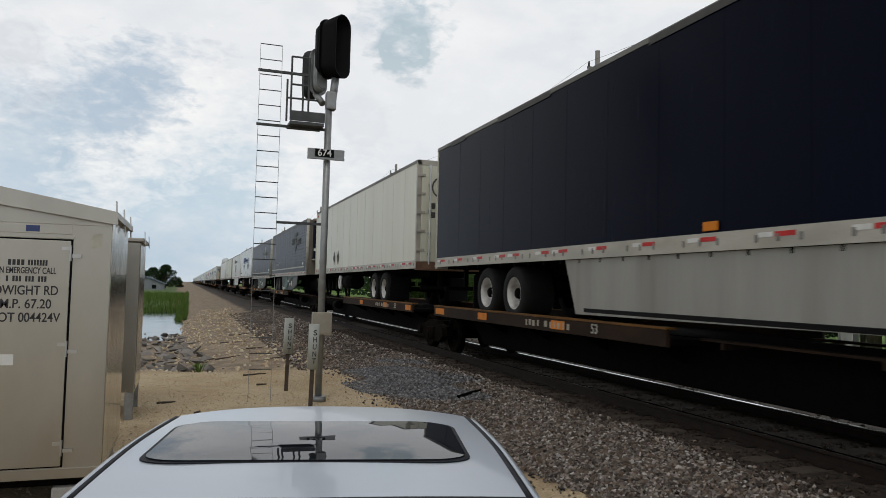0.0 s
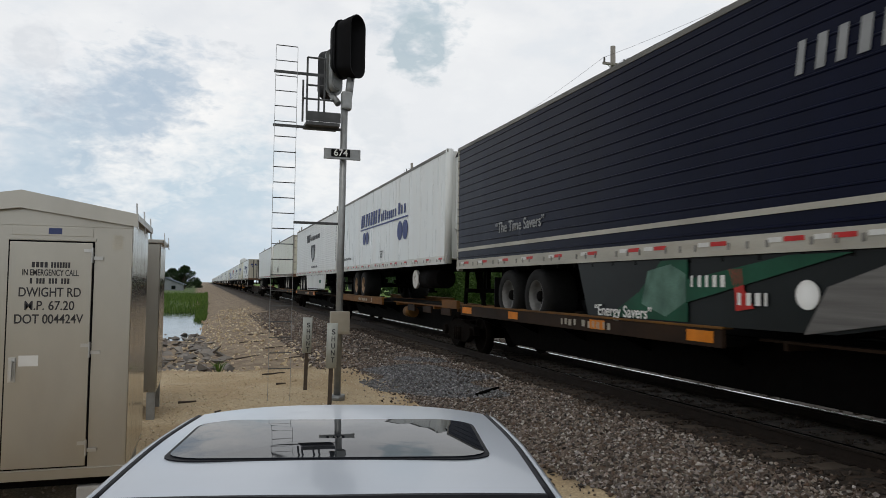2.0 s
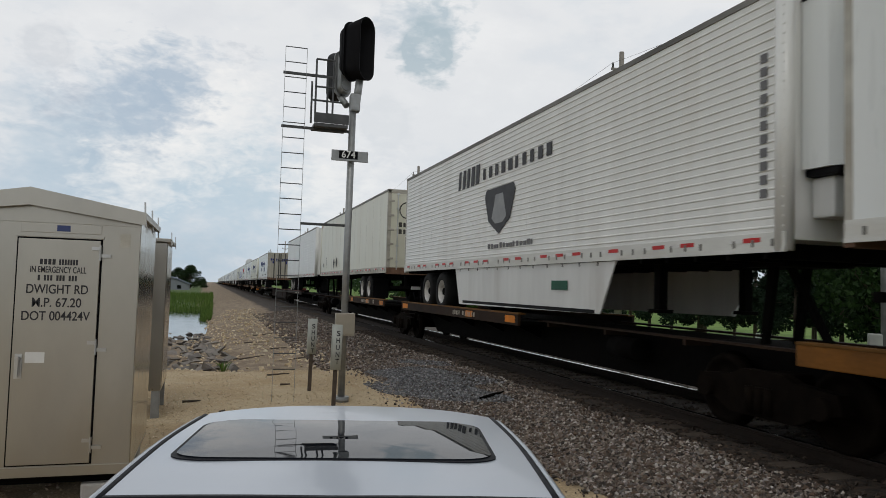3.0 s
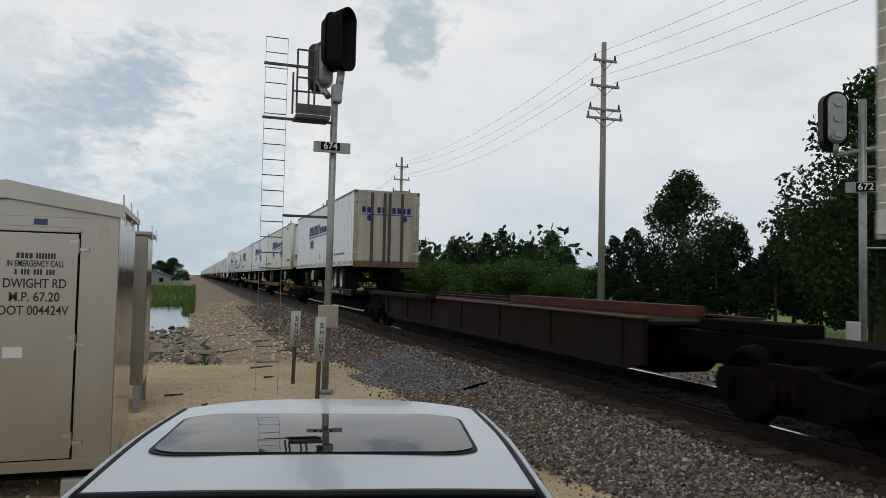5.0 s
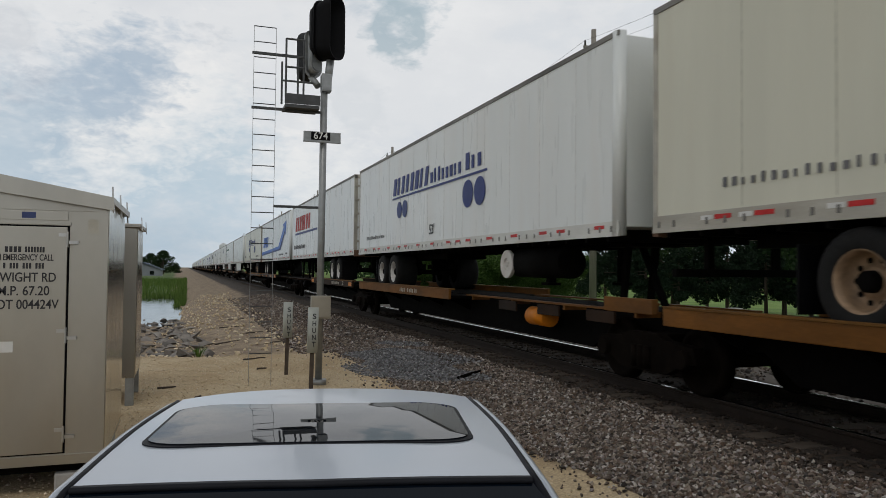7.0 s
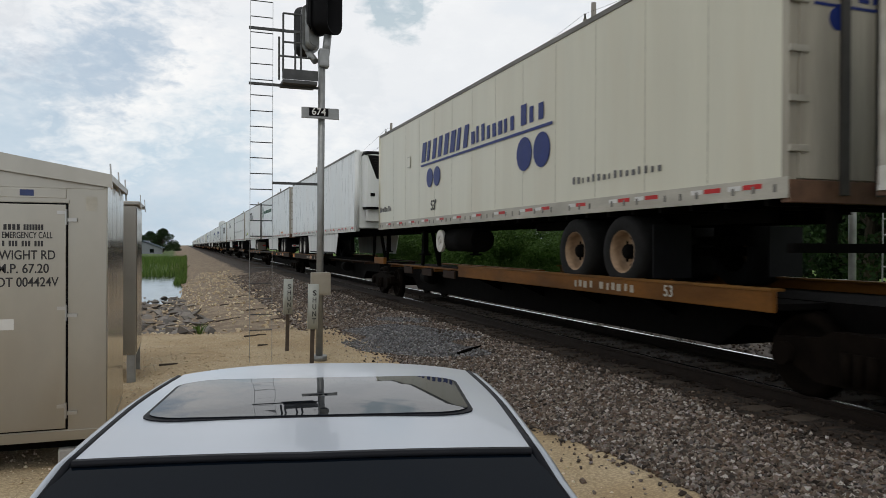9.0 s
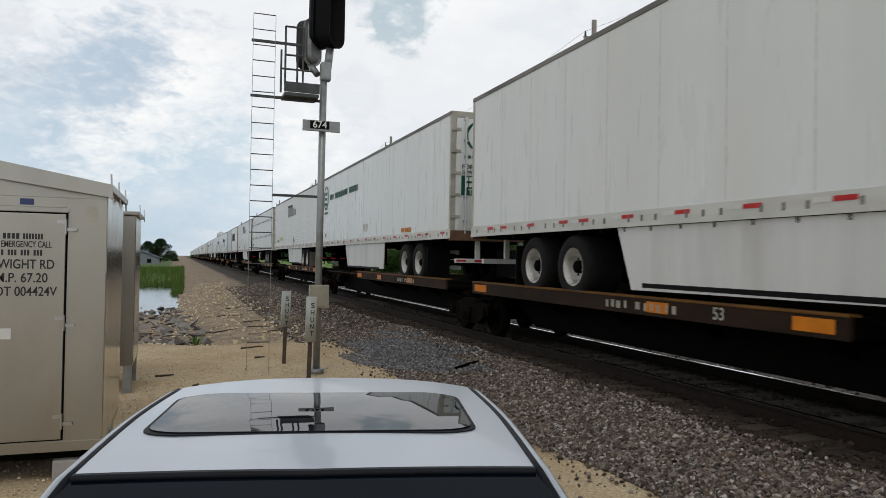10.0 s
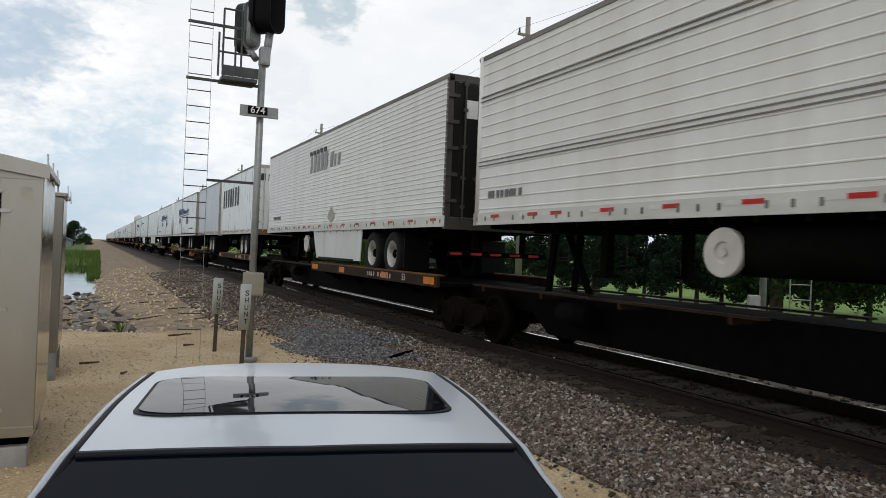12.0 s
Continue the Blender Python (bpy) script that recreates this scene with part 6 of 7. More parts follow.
def signal_672():
    x, y = 12.0, 10.4
    th = thing("signal_mast", "grey signal mast with twin heads beyond the track", "railway signal")
    bm = bmesh.new()
    cyl(bm, (x, y, -0.7), (x, y, 5.2), 0.07, n=18)
    part("mast", bm, "galv", th)
    u = Vector((0.73, -0.68, 0))
    bm = bmesh.new()
    a, b = Vector((x, y, 4.15)) - u * 0.45, Vector((x, y, 4.28)) + u * 0.45
    cyl(bm, a, b, 0.05, n=12)
    cyl(bm, a, a + Vector((0, 0, 0.3)), 0.05, n=12)
    cyl(bm, b, b + Vector((0, 0, 0.3)), 0.05, n=12)
    part("cross_bracket", bm, "galv", th)
    signal_head(th, pose(a.x, a.y, 4.85, 0, 0, 150), "galv")
    signal_head(th, pose(b.x + 0.05, b.y, 5.0, 0, 0, -30), "galv")
    bm = bmesh.new()
    m = pose(x, y, 3.5, 0, 0, -42)
    box(bm, -0.3, 0.3, -0.12, -0.09, -0.1, 0.1, 0.0, m)
    pl = part("number_plate", bm, "galv", th)
    bm = bmesh.new()
    box(bm, -0.13, 0.2, -0.128, -0.12, -0.085, 0.085, 0.0, m)
    part("panel", bm, "black", pl)
    words("digits", "672", 0.18, m @ pose(0.035, -0.132, 0, 90), "whiteink", pl)
    bm = bmesh.new()
    box(bm, -0.28, -0.06, -0.2, 0.1, -0.4 + 0.0, 0.05, 0.02, pose(x, y, 0.9, 0, 0, -42))
    part("equipment_box", bm, "shunt", th)
    lx = Vector((x, y, 0)) + u * 0.5
    for d in (0, 0.38):
        bm = bmesh.new()
        p = lx + u * d
        cyl(bm, (p.x, p.y, -0.6), (p.x, p.y, 4.4), 0.015, n=8)
        part("ladder_stile", bm, "galv", th)
    for i in range(16):
        bm = bmesh.new()
        z = -0.3 + i * 0.3
        p, q = lx, lx + u * 0.38
        cyl(bm, (p.x, p.y, z), (q.x, q.y, z), 0.011, n=8)
        part("rung", bm, "galv", th)
    for z in (2.35, 3.9):
        bm = bmesh.new()
        cyl(bm, (x, y, z), tuple(lx + u * 0.1 + Vector((0, 0, z))), 0.02, n=8)
        part("ladder_arm", bm, "galv", th)
    return th


signal_672()


# ---- equipment cabinets ----
def fit_words(name, text, width, height, m, mat, parent):
    ob = words(name, text, height / 0.69, m, mat, parent)
    xs = [v.co.x for v in ob.data.vertices]
    k = width / (max(xs) - min(xs))
    c = (max(xs) + min(xs)) / 2
    for v in ob.data.vertices:
        v.co.x = (v.co.x - c) * k
    return ob


def cabinet_main():
    x0, x1, y0, y1, z0, ze, zp = -2.50, -0.66, 7.3, 9.1, -0.21, 2.14, 2.31
    th = thing("equipment_cabinet", "brushed aluminium railway equipment cabinet with closed door", "equipment cabinet", "equipment cabinets")
    xm = (x0 + x1) / 2
    bm = bmesh.new()
    prism(bm, [(x0, z0), (x1, z0), (x1, ze), (xm, zp - 0.02), (x0, ze)], y0, y1 - 0.006, "y")
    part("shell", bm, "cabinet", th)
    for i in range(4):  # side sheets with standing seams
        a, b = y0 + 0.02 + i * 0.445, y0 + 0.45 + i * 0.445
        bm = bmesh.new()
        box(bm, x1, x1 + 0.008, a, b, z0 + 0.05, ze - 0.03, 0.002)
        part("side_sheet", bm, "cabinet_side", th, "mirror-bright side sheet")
    bm = bmesh.new()
    k = (zp - ze) / (x1 - xm)
    for s in (-1, 1):
        e = xm + s * (x1 - xm + 0.05)
        ee = zp - k * (x1 - xm + 0.05)
        pts = [(xm, zp), (e, ee), (e, ee + 0.06), (xm, zp + 0.06)]
        prism(bm, pts, y0 - 0.07, y1 + 0.07, "y")
        prism(bm, [(xm, zp - 0.10), (e, ee - 0.06), (e, ee + 0.02), (xm, zp + 0.02)], y0 - 0.075, y0 - 0.05, "y")
    part("roof", bm, "cabinet", th, "shallow gabled aluminium roof")
    bm = bmesh.new()
    box(bm, x0 + 0.01, x1 - 0.01, y0 - 0.012, y0, 2.06, 2.075)
    part("front_trim", bm, "cabinet", th)
    bm = bmesh.new()
    box(bm, x0, x1, y0 - 0.02, y0, z0, z0 + 0.085)
    part("front_trim", bm, "cabinet", th)
    bm = bmesh.new()
    box(bm, -1.675, -0.975, y0 - 0.006, y0 - 0.001, -0.115, 1.925)
    part("door_gap", bm, "black", th)
    bm = bmesh.new()
    box(bm, -1.66, -0.99, y0 - 0.03, y0 - 0.006, -0.10, 1.91, 0.004)
    door = part("door", bm, "cabinet", th)
    bm = bmesh.new()
    box(bm, -1.69, -0.965, y0 - 0.022, y0 - 0.001, 1.93, 1.955)
    box(bm, -1.65, -0.99, y0 - 0.008, y0, 1.97, 2.05, 0.002)
    part("lintel_panel", bm, "cabinet", th)
    for z in (1.78, 0.92, 0.04):
        bm = bmesh.new()
        box(bm, -1.06, -0.99, y0 - 0.04, y0 - 0.03, z + 0.045, z + 0.075)
        box(bm, -0.985, -0.90, y0 - 0.03, y0 - 0.012, z - 0.02, z + 0.01)
        cyl(bm, (-0.988, y0 - 0.035, z - 0.05), (-0.988, y0 - 0.035, z + 0.09), 0.01, n=8)
        part("hinge", bm, "steel", door)
    bm = bmesh.new()
    box(bm, -1.635, -1.575, y0 - 0.04, y0 - 0.03, 0.66, 0.88, 0.004)
    cyl(bm, (-1.605, y0 - 0.04, 0.84), (-1.605, y0 - 0.09, 0.84), 0.018, n=10)
    box(bm, -1.62, -1.59, y0 - 0.10, y0 - 0.08, 0.68, 0.86, 0.005)
    part("handle", bm, "steel", door)
    bm = bmesh.new()
    box(bm, -1.555, -1.40, y0 - 0.033, y0 - 0.03, 0.80, 0.895)
    part("notice", bm, "sticker", door, "blank white paper notice")
    bm = bmesh.new()
    box(bm, -1.36, -1.25, y0 - 0.011, y0 - 0.008, 1.985, 2.04)
    part("blue_label", bm, "bluesticker", th)
    bm = bmesh.new()
    box(bm, -0.83, -0.74, y0 - 0.004, y0, 1.86, 1.99)
    part("vent_patch", bm, "rail", th)
    t = y0 - 0.034
    xc = -1.325
    bm = bmesh.new()
    for i in range(4):
        box(bm, xc - 0.155 + i * 0.034, xc - 0.131 + i * 0.034, t, t + 0.004, 1.68, 1.73)
    for i in range(7):
        box(bm, xc + 0.0 + i * 0.023, xc + 0.016 + i * 0.023, t, t + 0.004, 1.68, 1.73)
    for i in range(13):
        if i not in (1, 5, 9):
            box(bm, xc - 0.165 + i * 0.025, xc - 0.148 + i * 0.025, t, t + 0.004, 1.535, 1.585)
    tagged(part("bar_lettering", bm, "dark", door), kind="stuff")
    fit_words("lettering", "IN EMERGENCY CALL", 0.455, 0.055, pose(xc, t, 1.632, 90), "dark", door)
    fit_words("lettering", "DWIGHT RD", 0.50, 0.08, pose(xc, t, 1.455, 90), "dark", door)
    fit_words("lettering", "M.P. 67.20", 0.40, 0.08, pose(xc, t, 1.335, 90), "dark", door)
    fit_words("lettering", "DOT 004424V", 0.555, 0.08, pose(xc, t, 1.215, 90), "dark", door)
    for y in (y0 + 0.06, y0 + 0.9, y1 - 0.02):  # roof lugs
        bm = bmesh.new()
        prism(bm, [(x1 + 0.03, 2.06), (x1 + 0.045, 2.06), (x1 + 0.03, 2.30), (x1 + 0.018, 2.30)], y - 0.025, y + 0.025, "y")
        part("roof_lug", bm, "steel", th)
    bm = bmesh.new()
    box(bm, x0 + 0.05, x1 - 0.04, y0 + 0.1, y1 - 0.1, -0.30, z0, 0.01)
    part("skid", bm, "under", th)
    for px in (x0 + 0.2, x1 - 0.22):
        for py in (y0 + 0.2, y1 - 0.25):
            bm = bmesh.new()
            box(bm, px - 0.18, px + 0.18, py - 0.18, py + 0.18, -0.55, -0.30, 0.02)
            part("footing", bm, "concrete", th, "concrete footing block")
    return th


def cabinet_rear():
    x0, x1, y0, y1, z0, z1 = -2.2, -0.67, 11.7, 13.0, -0.09, 2.2
    th = thing("equipment_cabinet", "second aluminium cabinet standing on bolted legs", "equipment cabinet", "equipment cabinets")
    bm = bmesh.new()
    box(bm, x0, x1, y0, y1, z0, z1 - 0.06, 0.01)
    part("shell", bm, "cabinet", th)
    bm = bmesh.new()
    box(bm, x1, x1 + 0.008, y0 + 0.03, y1 - 0.03, z0 + 0.04, z1 - 0.1, 0.002)
    part("side_sheet", bm, "cabinet_side", th)
    bm = bmesh.new()
    box(bm, x0 - 0.05, x1 + 0.05, y0 - 0.05, y1 + 0.05, z1 - 0.06, z1, 0.012)
    part("roof", bm, "cabinet", th)
    for px in (x0 + 0.06, x1 - 0.08):
        for py in (y0 + 0.06, y1 - 0.06):
            bm = bmesh.new()
            box(bm, px - 0.05, px + 0.07, py - 0.05, py + 0.05, -0.52, z0, 0.006)
            part("leg", bm, "galv", th, "blue-grey steel leg")
    for y in (y0 + 0.05, y1 - 0.05):
        bm = bmesh.new()
        prism(bm, [(x1 + 0.055, z1 - 0.1), (x1 + 0.068, z1 - 0.1), (x1 + 0.055, z1 + 0.1), (x1 + 0.044, z1 + 0.1)], y - 0.02, y + 0.02, "y")
        part("roof_lug", bm, "steel", th)
    return th


cabinet_main()
cabinet_rear()


def shunt_post(x, y, zt, zb, lean, label):
    th = thing("shunt_post", label, "marker post", "shunt marker posts")
    m = pose(x, y, 0, 0, lean, 0)
    bm = bmesh.new()
    box(bm, -0.035, 0.035, -0.015, 0.015, -0.62, zt - 0.1, 0.004, m)
    part("stake", bm, "stake", th, "rusty steel stake")
    bm = bmesh.new()
    pts = [(-0.09, 0.02), (-0.085, -0.03), (-0.06, -0.048), (0.06, -0.048), (0.085, -0.03), (0.09, 0.02)]
    lo = [m @ Vector((a, b, zb)) for a, b in pts]
    hi = [m @ Vector((a, b, zt)) for a, b in pts]
    hull(bm, [lo, hi])
    cover = part("cover", bm, "shunt", th, "pale grey-green plastic cover")
    n = (zt - zb) / 7.0
    for i, ch in enumerate("SHUNT"):
        fit_words("letter", ch, 0.062, 0.085, m @ pose(0.012, -0.051, zt - 0.15 - i * 0.118, 90), "dark", cover)
    return th


shunt_post(1.89, 14.25, 0.905, 0.22, 1.0, "grey-green plastic shunt marker on rusty stake")
shunt_post(2.05, 12.3, 0.90, 0.14, 1.2, "grey-green plastic shunt marker before signal mast")


# ---- parked car ----
def car():
    fwd, right = Vector((0.225, 0.974, 0)), Vector((0.974, -0.225, 0))
    base = Matrix(((right.x, fwd.x, 0, 0.307), (right.y, fwd.y, 0, 1.785), (0, 0, 1, 0), (0, 0, 0, 1)))
    th = thing("car", "silver parked sedan with tinted sunroof, seen from behind", "car", at=base)

    def half(f):
        return 0.607 - 0.03 * smooth(0.5, 1.25, f)

    def roof_z(r, f):
        return 1.055 - 0.0376 * (f - 1.0) ** 2 - 0.05 * max(0.0, f - 1.08) ** 2 + 0.010 * (1 - (r / 0.57) ** 2)

    def front_f(r):
        return 1.28 - 0.20 * abs(r / 0.545) ** 3

    bm = bmesh.new()
    nu, nv = 28, 26
    g = [[None] * (nu + 1) for _ in range(nv + 1)]
    for j in range(nv + 1):
        for i in range(nu + 1):
            s = -1 + 2 * i / nu
            r0 = s * 0.545
            f = 0.05 + 0.02 * abs(s) + (front_f(r0) - 0.05 - 0.02 * abs(s)) * j / nv
            r = s * (half(f) - 0.035)
            g[j][i] = bm.verts.new((r, f, roof_z(r, f)))
    for j in range(nv):
        for i in range(nu):
            bm.faces.new([g[j][i], g[j][i + 1], g[j + 1][i + 1], g[j + 1][i]]).smooth = True
    roof = part("roof_panel", bm, "carpaint", th, "silver roof reflecting the sky")
    # sunroof glass, rounded corners, in a thin rubber rim
    def rounded(w0, w1, f0, f1, rad, n=6):
        out = []
        for cx, cy, a0 in ((w1 - rad, f1 - rad * 0.8, 0), (w0 + rad, f1 - rad * 0.8, 90), (w0 + rad, f0 + rad * 0.55, 180), (w1 - rad, f0 + rad * 0.55, 270)):
            for k in range(n + 1):
                a = radians(a0 + 90 * k / n)
                out.append((cx + rad * math.cos(a), cy + rad * (0.8 if a0 < 180 else 0.55) * math.sin(a)))
        return out

    for nm, grow, lift, mat in (("sunroof_rim", 0.014, 0.004, "rubber"), ("sunroof", 0.0, 0.008, "carglass")):
        bm = bmesh.new()
        pts = rounded(-0.495 - grow, 0.46 + grow, 0.372 - grow, 0.90 + grow, 0.13)
        mid = (-0.0175, 0.636)
        ringset = []
        for k in (1.0, 0.8, 0.6, 0.4, 0.2):
            ringset.append([bm.verts.new((mid[0] + (x - mid[0]) * k, mid[1] + (y - mid[1]) * k, roof_z(mid[0] + (x - mid[0]) * k, mid[1] + (y - mid[1]) * k) + lift)) for x, y in pts])
        for a, b in zip(ringset, ringset[1:]):
            for i in range(len(a)):
                bm.faces.new([a[i], a[(i + 1) % len(a)], b[(i + 1) % len(a)], b[i]]).smooth = True
        bm.faces.new(ringset[-1]).smooth = True
        top = [bm.verts.new(v.co) for v in ringset[0]]
        low = [bm.verts.new(v.co - Vector((0, 0, lift + 0.004))) for v in ringset[0]]
        for i in range(len(low)):
            bm.faces.new([low[i], low[(i + 1) % len(low)], top[(i + 1) % len(low)], top[i]])
        part(nm, bm, mat, roof, "dark tinted glass sunroof" if nm == "sunroof" else "")
    # black drip trim, then a silver rail, then side glass, each side
    fs = [i * 0.07 for i in range(-9, 32)]

    def glass_z(f):
        if f < 0.07:
            return 1.012 + (f - 0.07) * 0.62
        if f > 1.10:
            return 1.045 - (f - 1.10) * 0.60
        return roof_z(half(f) - 0.035, f)

    def edge(f):
        return half(min(max(f, 0), 1.25)) - 0.035 + (0.42 * (0.07 - f) if f < 0.07 else 0) + (0.14 * (f - 1.15) if f > 1.15 else 0)

    for s in (-1, 1):
        bands = (("drip_trim", "rubber", 0.0, 0.024, 0.001, -0.008), ("roof_rail", "carpaint", 0.024, 0.058, -0.004, -0.03))
        for nm, mat, w0, w1, d0, d1 in bands:
            bm = bmesh.new()
            prev = None
            for f in fs:
                e, z = edge(f), glass_z(f)
                prof = [(e + w0, z + d0), (e + w0 * 0.5 + w1 * 0.5, z + (d0 + d1) / 2 + 0.008), (e + w1, z + d1), (e + w1 - 0.01, z + d1 - 0.03), (e + w0, z + d0 - 0.03)]
                ring = [bm.verts.new((s * a, f, b)) for a, b in prof]
                if prev:
                    for i in range(5):
                        bm.faces.new([prev[i], prev[(i + 1) % 5], ring[(i + 1) % 5], ring[i]]).smooth = True
                prev = ring
            part(nm, bm, mat, th)
        bm = bmesh.new()
        prev = None
        for f in fs:
            e, z = edge(f) + 0.045, glass_z(f) - 0.045
            ring = [bm.verts.new((s * e, f, z)), bm.verts.new((s * 0.80, f, 0.46))]
            if prev and z > 0.48:
                bm.faces.new([prev[0], prev[1], ring[1], ring[0]])
            prev = ring
        part("side_window", bm, "carglass", th)
    # rear window and windscreen
    for nm, f0, f1, z1 in (("rear_window", 0.045, -0.58, 0.62), ("windscreen", 1.28, 2.0, 0.52)):
        bm = bmesh.new()
        rows = []
        for j in range(9):
            k = j / 8
            row = []
            for i in range(13):
                s = -1 + 2 * i / 12
                if f0 < 0.5:
                    f = f0 + 0.02 * abs(s) + (f1 - f0) * k - 0.05 * (1 - s * s) * k
                    w = edge(f0 + (f1 - f0) * k) - 0.002
                    z = roof_z(s * 0.55, 0.05) - 0.008 + (z1 - 1.01) * k
                else:
                    ff = front_f(s * 0.545)
                    f = ff + (f1 - ff) * k + 0.08 * (1 - s * s) * k
                    w = 0.542 + 0.11 * k
                    z = roof_z(s * 0.54, ff) - 0.004 + (z1 - 1.03) * k
                row.append(bm.verts.new((s * w, f, z)))
            rows.append(row)
        for a, b in zip(rows, rows[1:]):
            for i in range(12):
                bm.faces.new([a[i], a[i + 1], b[i + 1], b[i]]).smooth = True
        part(nm, bm, "rearglass", th, "dark tinted " + nm.replace("_", " "))
    bm = bmesh.new()
    prev = None
    for i in range(25):
        s = -1 + 2 * i / 24
        r = s * 0.572
        b0 = 0.05 + 0.02 * abs(s)
        z = roof_z(r, b0)
        ring = [bm.verts.new(p) for p in ((r, b0 + 0.006, z + 0.003), (r, b0 - 0.012, z + 0.002), (r, b0 - 0.018, z - 0.008), (r, b0 - 0.004, z - 0.016))]
        if prev:
            for q in range(4):
                bm.faces.new([prev[q], prev[(q + 1) % 4], ring[(q + 1) % 4], ring[q]]).smooth = True
        prev = ring
    part("rear_window_seal", bm, "rubber", th)
    # lower body
    st = [(-1.30, 0.16, 0.46, 0.74), (-1.24, 0.42, 0.56, 0.82), (-1.10, 0.52, 0.60, 0.86), (-0.58, 0.54, 0.635, 0.88), (0.2, 0.46, 0.46, 0.88), (1.2, 0.46, 0.46, 0.88), (2.0, 0.48, 0.52, 0.87), (2.6, 0.40, 0.45, 0.85), (3.0, 0.30, 0.34, 0.78), (3.15, 0.05, 0.1, 0.66)]
    bm = bmesh.new()
    prev = None
    for f, zs, zm, w in st:
        prof = [(0, zm), (w * 0.6, zm - 0.005), (w * 0.88, zs), (w, zs - 0.14), (w, -0.1), (w * 0.95, -0.26), (0, -0.28)]
        ring = [bm.verts.new((a, f, b)) for a, b in prof] + [bm.verts.new((-a, f, b)) for a, b in prof[-2:0:-1]]
        if prev:
            for i in range(len(ring)):
                bm.faces.new([prev[i], prev[(i + 1) % len(ring)], ring[(i + 1) % len(ring)], ring[i]]).smooth = True
        else:
            bm.faces.new(ring[::-1])
        prev = ring
    bm.faces.new(prev)
    part("body", bm, "carpaint", th)
    for f in (-0.75, 2.15):
        for s in (-1, 1):
            w = new("wheel")
            w.parent = th
            w.matrix_basis = pose(s * 0.80, f, -0.18, 0, 0, 0 if s < 0 else 180)
            bm = bmesh.new()
            lathe(bm, [(0.20, -0.09), (0.29, -0.1), (0.315, -0.07), (0.315, 0.09), (0.29, 0.11), (0.2, 0.11)], 26)
            part("tyre", bm, "tyre", w)
            bm = bmesh.new()
            lathe(bm, [(0.205, -0.09), (0.19, -0.085), (0.17, -0.06), (0.05, -0.075), (0.0, -0.075)], 22)
            part("rim", bm, "steel", w)
    return th


car()


# ---- poles and wires beyond the track ----
ARMS = ((11.5, 0.58), (10.35, 0.72), (9.3, 0.8), (8.9, 0.9))


def utility_pole(y, group="utility poles"):
    x = 17.0
    th = thing("utility_pole", "weathered wooden utility pole with four crossarms", "utility pole", group)
    bm = bmesh.new()
    cyl(bm, (x, y, -0.9), (x, y, 12.35), 0.17, 0.11, n=16)
    part("pole", bm, "wood", th)
    for z, w in ARMS:
        bm = bmesh.new()
        box(bm, x - w, x + w, y - 0.16, y - 0.07, z - 0.05, z + 0.05)
        arm = part("crossarm", bm, "wood", th)
        for s in (-1, 1):
            bm = bmesh.new()
            cyl(bm, (x + s * (w - 0.08), y - 0.11, z + 0.05), (x + s * (w - 0.08), y - 0.11, z + 0.28), 0.05, 0.035, n=10)
            part("insulator", bm, "strap", arm)
            bm = bmesh.new()
            cyl(bm, (x + s * (w * 0.6), y - 0.12, z - 0.03), (x, y - 0.12, z - 0.42), 0.018, n=6)
            part("brace", bm, "galv", arm)
    return th


POLE_Y = (-5.5, 28.0, 61.5, 100.0, 140.0, 185.0, 235.0)
for py in POLE_Y:
    utility_pole(py)
for k, (ya, yb) in enumerate(zip(POLE_Y[:4], POLE_Y[1:5])):
    for z, w in ARMS[:2]:
        for s in (-1, 1):
            bm = bmesh.new()
            n = 16
            pts = []
            for i in range(n + 1):
                t = i / n
                pts.append(Vector((17 + s * (w - 0.08), ya + (yb - ya) * t, z + 0.28 - 0.9 * 4 * t * (1 - t) * ((yb - ya) / 34) ** 2)))
            for p, q in zip(pts, pts[1:]):
                cyl(bm, p, q, 0.006, n=5, caps=False)
            ob = new("power_line", mesh_of("power_line", bm, "black"))
            tagged(ob, "thin black overhead wire strung between poles", "cable", "overhead wires")


# ---- trees ----
def leaf_cloud(name, blobs, count, leaf, mat, seed, squash=1.0):
    """Many small leaves set in clumps, each clump an uneven blob (x, y, z, radius)."""
    rng = np.random.default_rng(seed)
    wts = np.array([b[3] ** 2 for b in blobs])
    pick = rng.choice(len(blobs), count, p=wts / wts.sum())
    verts, faces = [], []
    for k in range(count):
        bx, by, bz, br = blobs[pick[k]]
        d = rng.normal(size=3)
        d /= np.linalg.norm(d)
        r = br * rng.uniform(0.35, 1.08) ** 0.6
        c = np.array([bx, by, bz]) + d * r * (1, 1, squash)
        s = leaf * rng.uniform(0.5, 1.3)
        a = rng.normal(size=3)
        a /= np.linalg.norm(a)
        b = np.cross(a, rng.normal(size=3))
        b /= np.linalg.norm(b)
        n = len(verts)
        verts.extend([(c - a * s).tolist(), (c + b * s * 0.55).tolist(), (c + a * s).tolist(), (c - b * s * 0.55).tolist()])
        faces.append((n, n + 1, n + 2, n + 3))
    me = bpy.data.meshes.new(name)
    me.from_pydata(verts, [], faces)
    me.materials.append(M[mat])
    return me


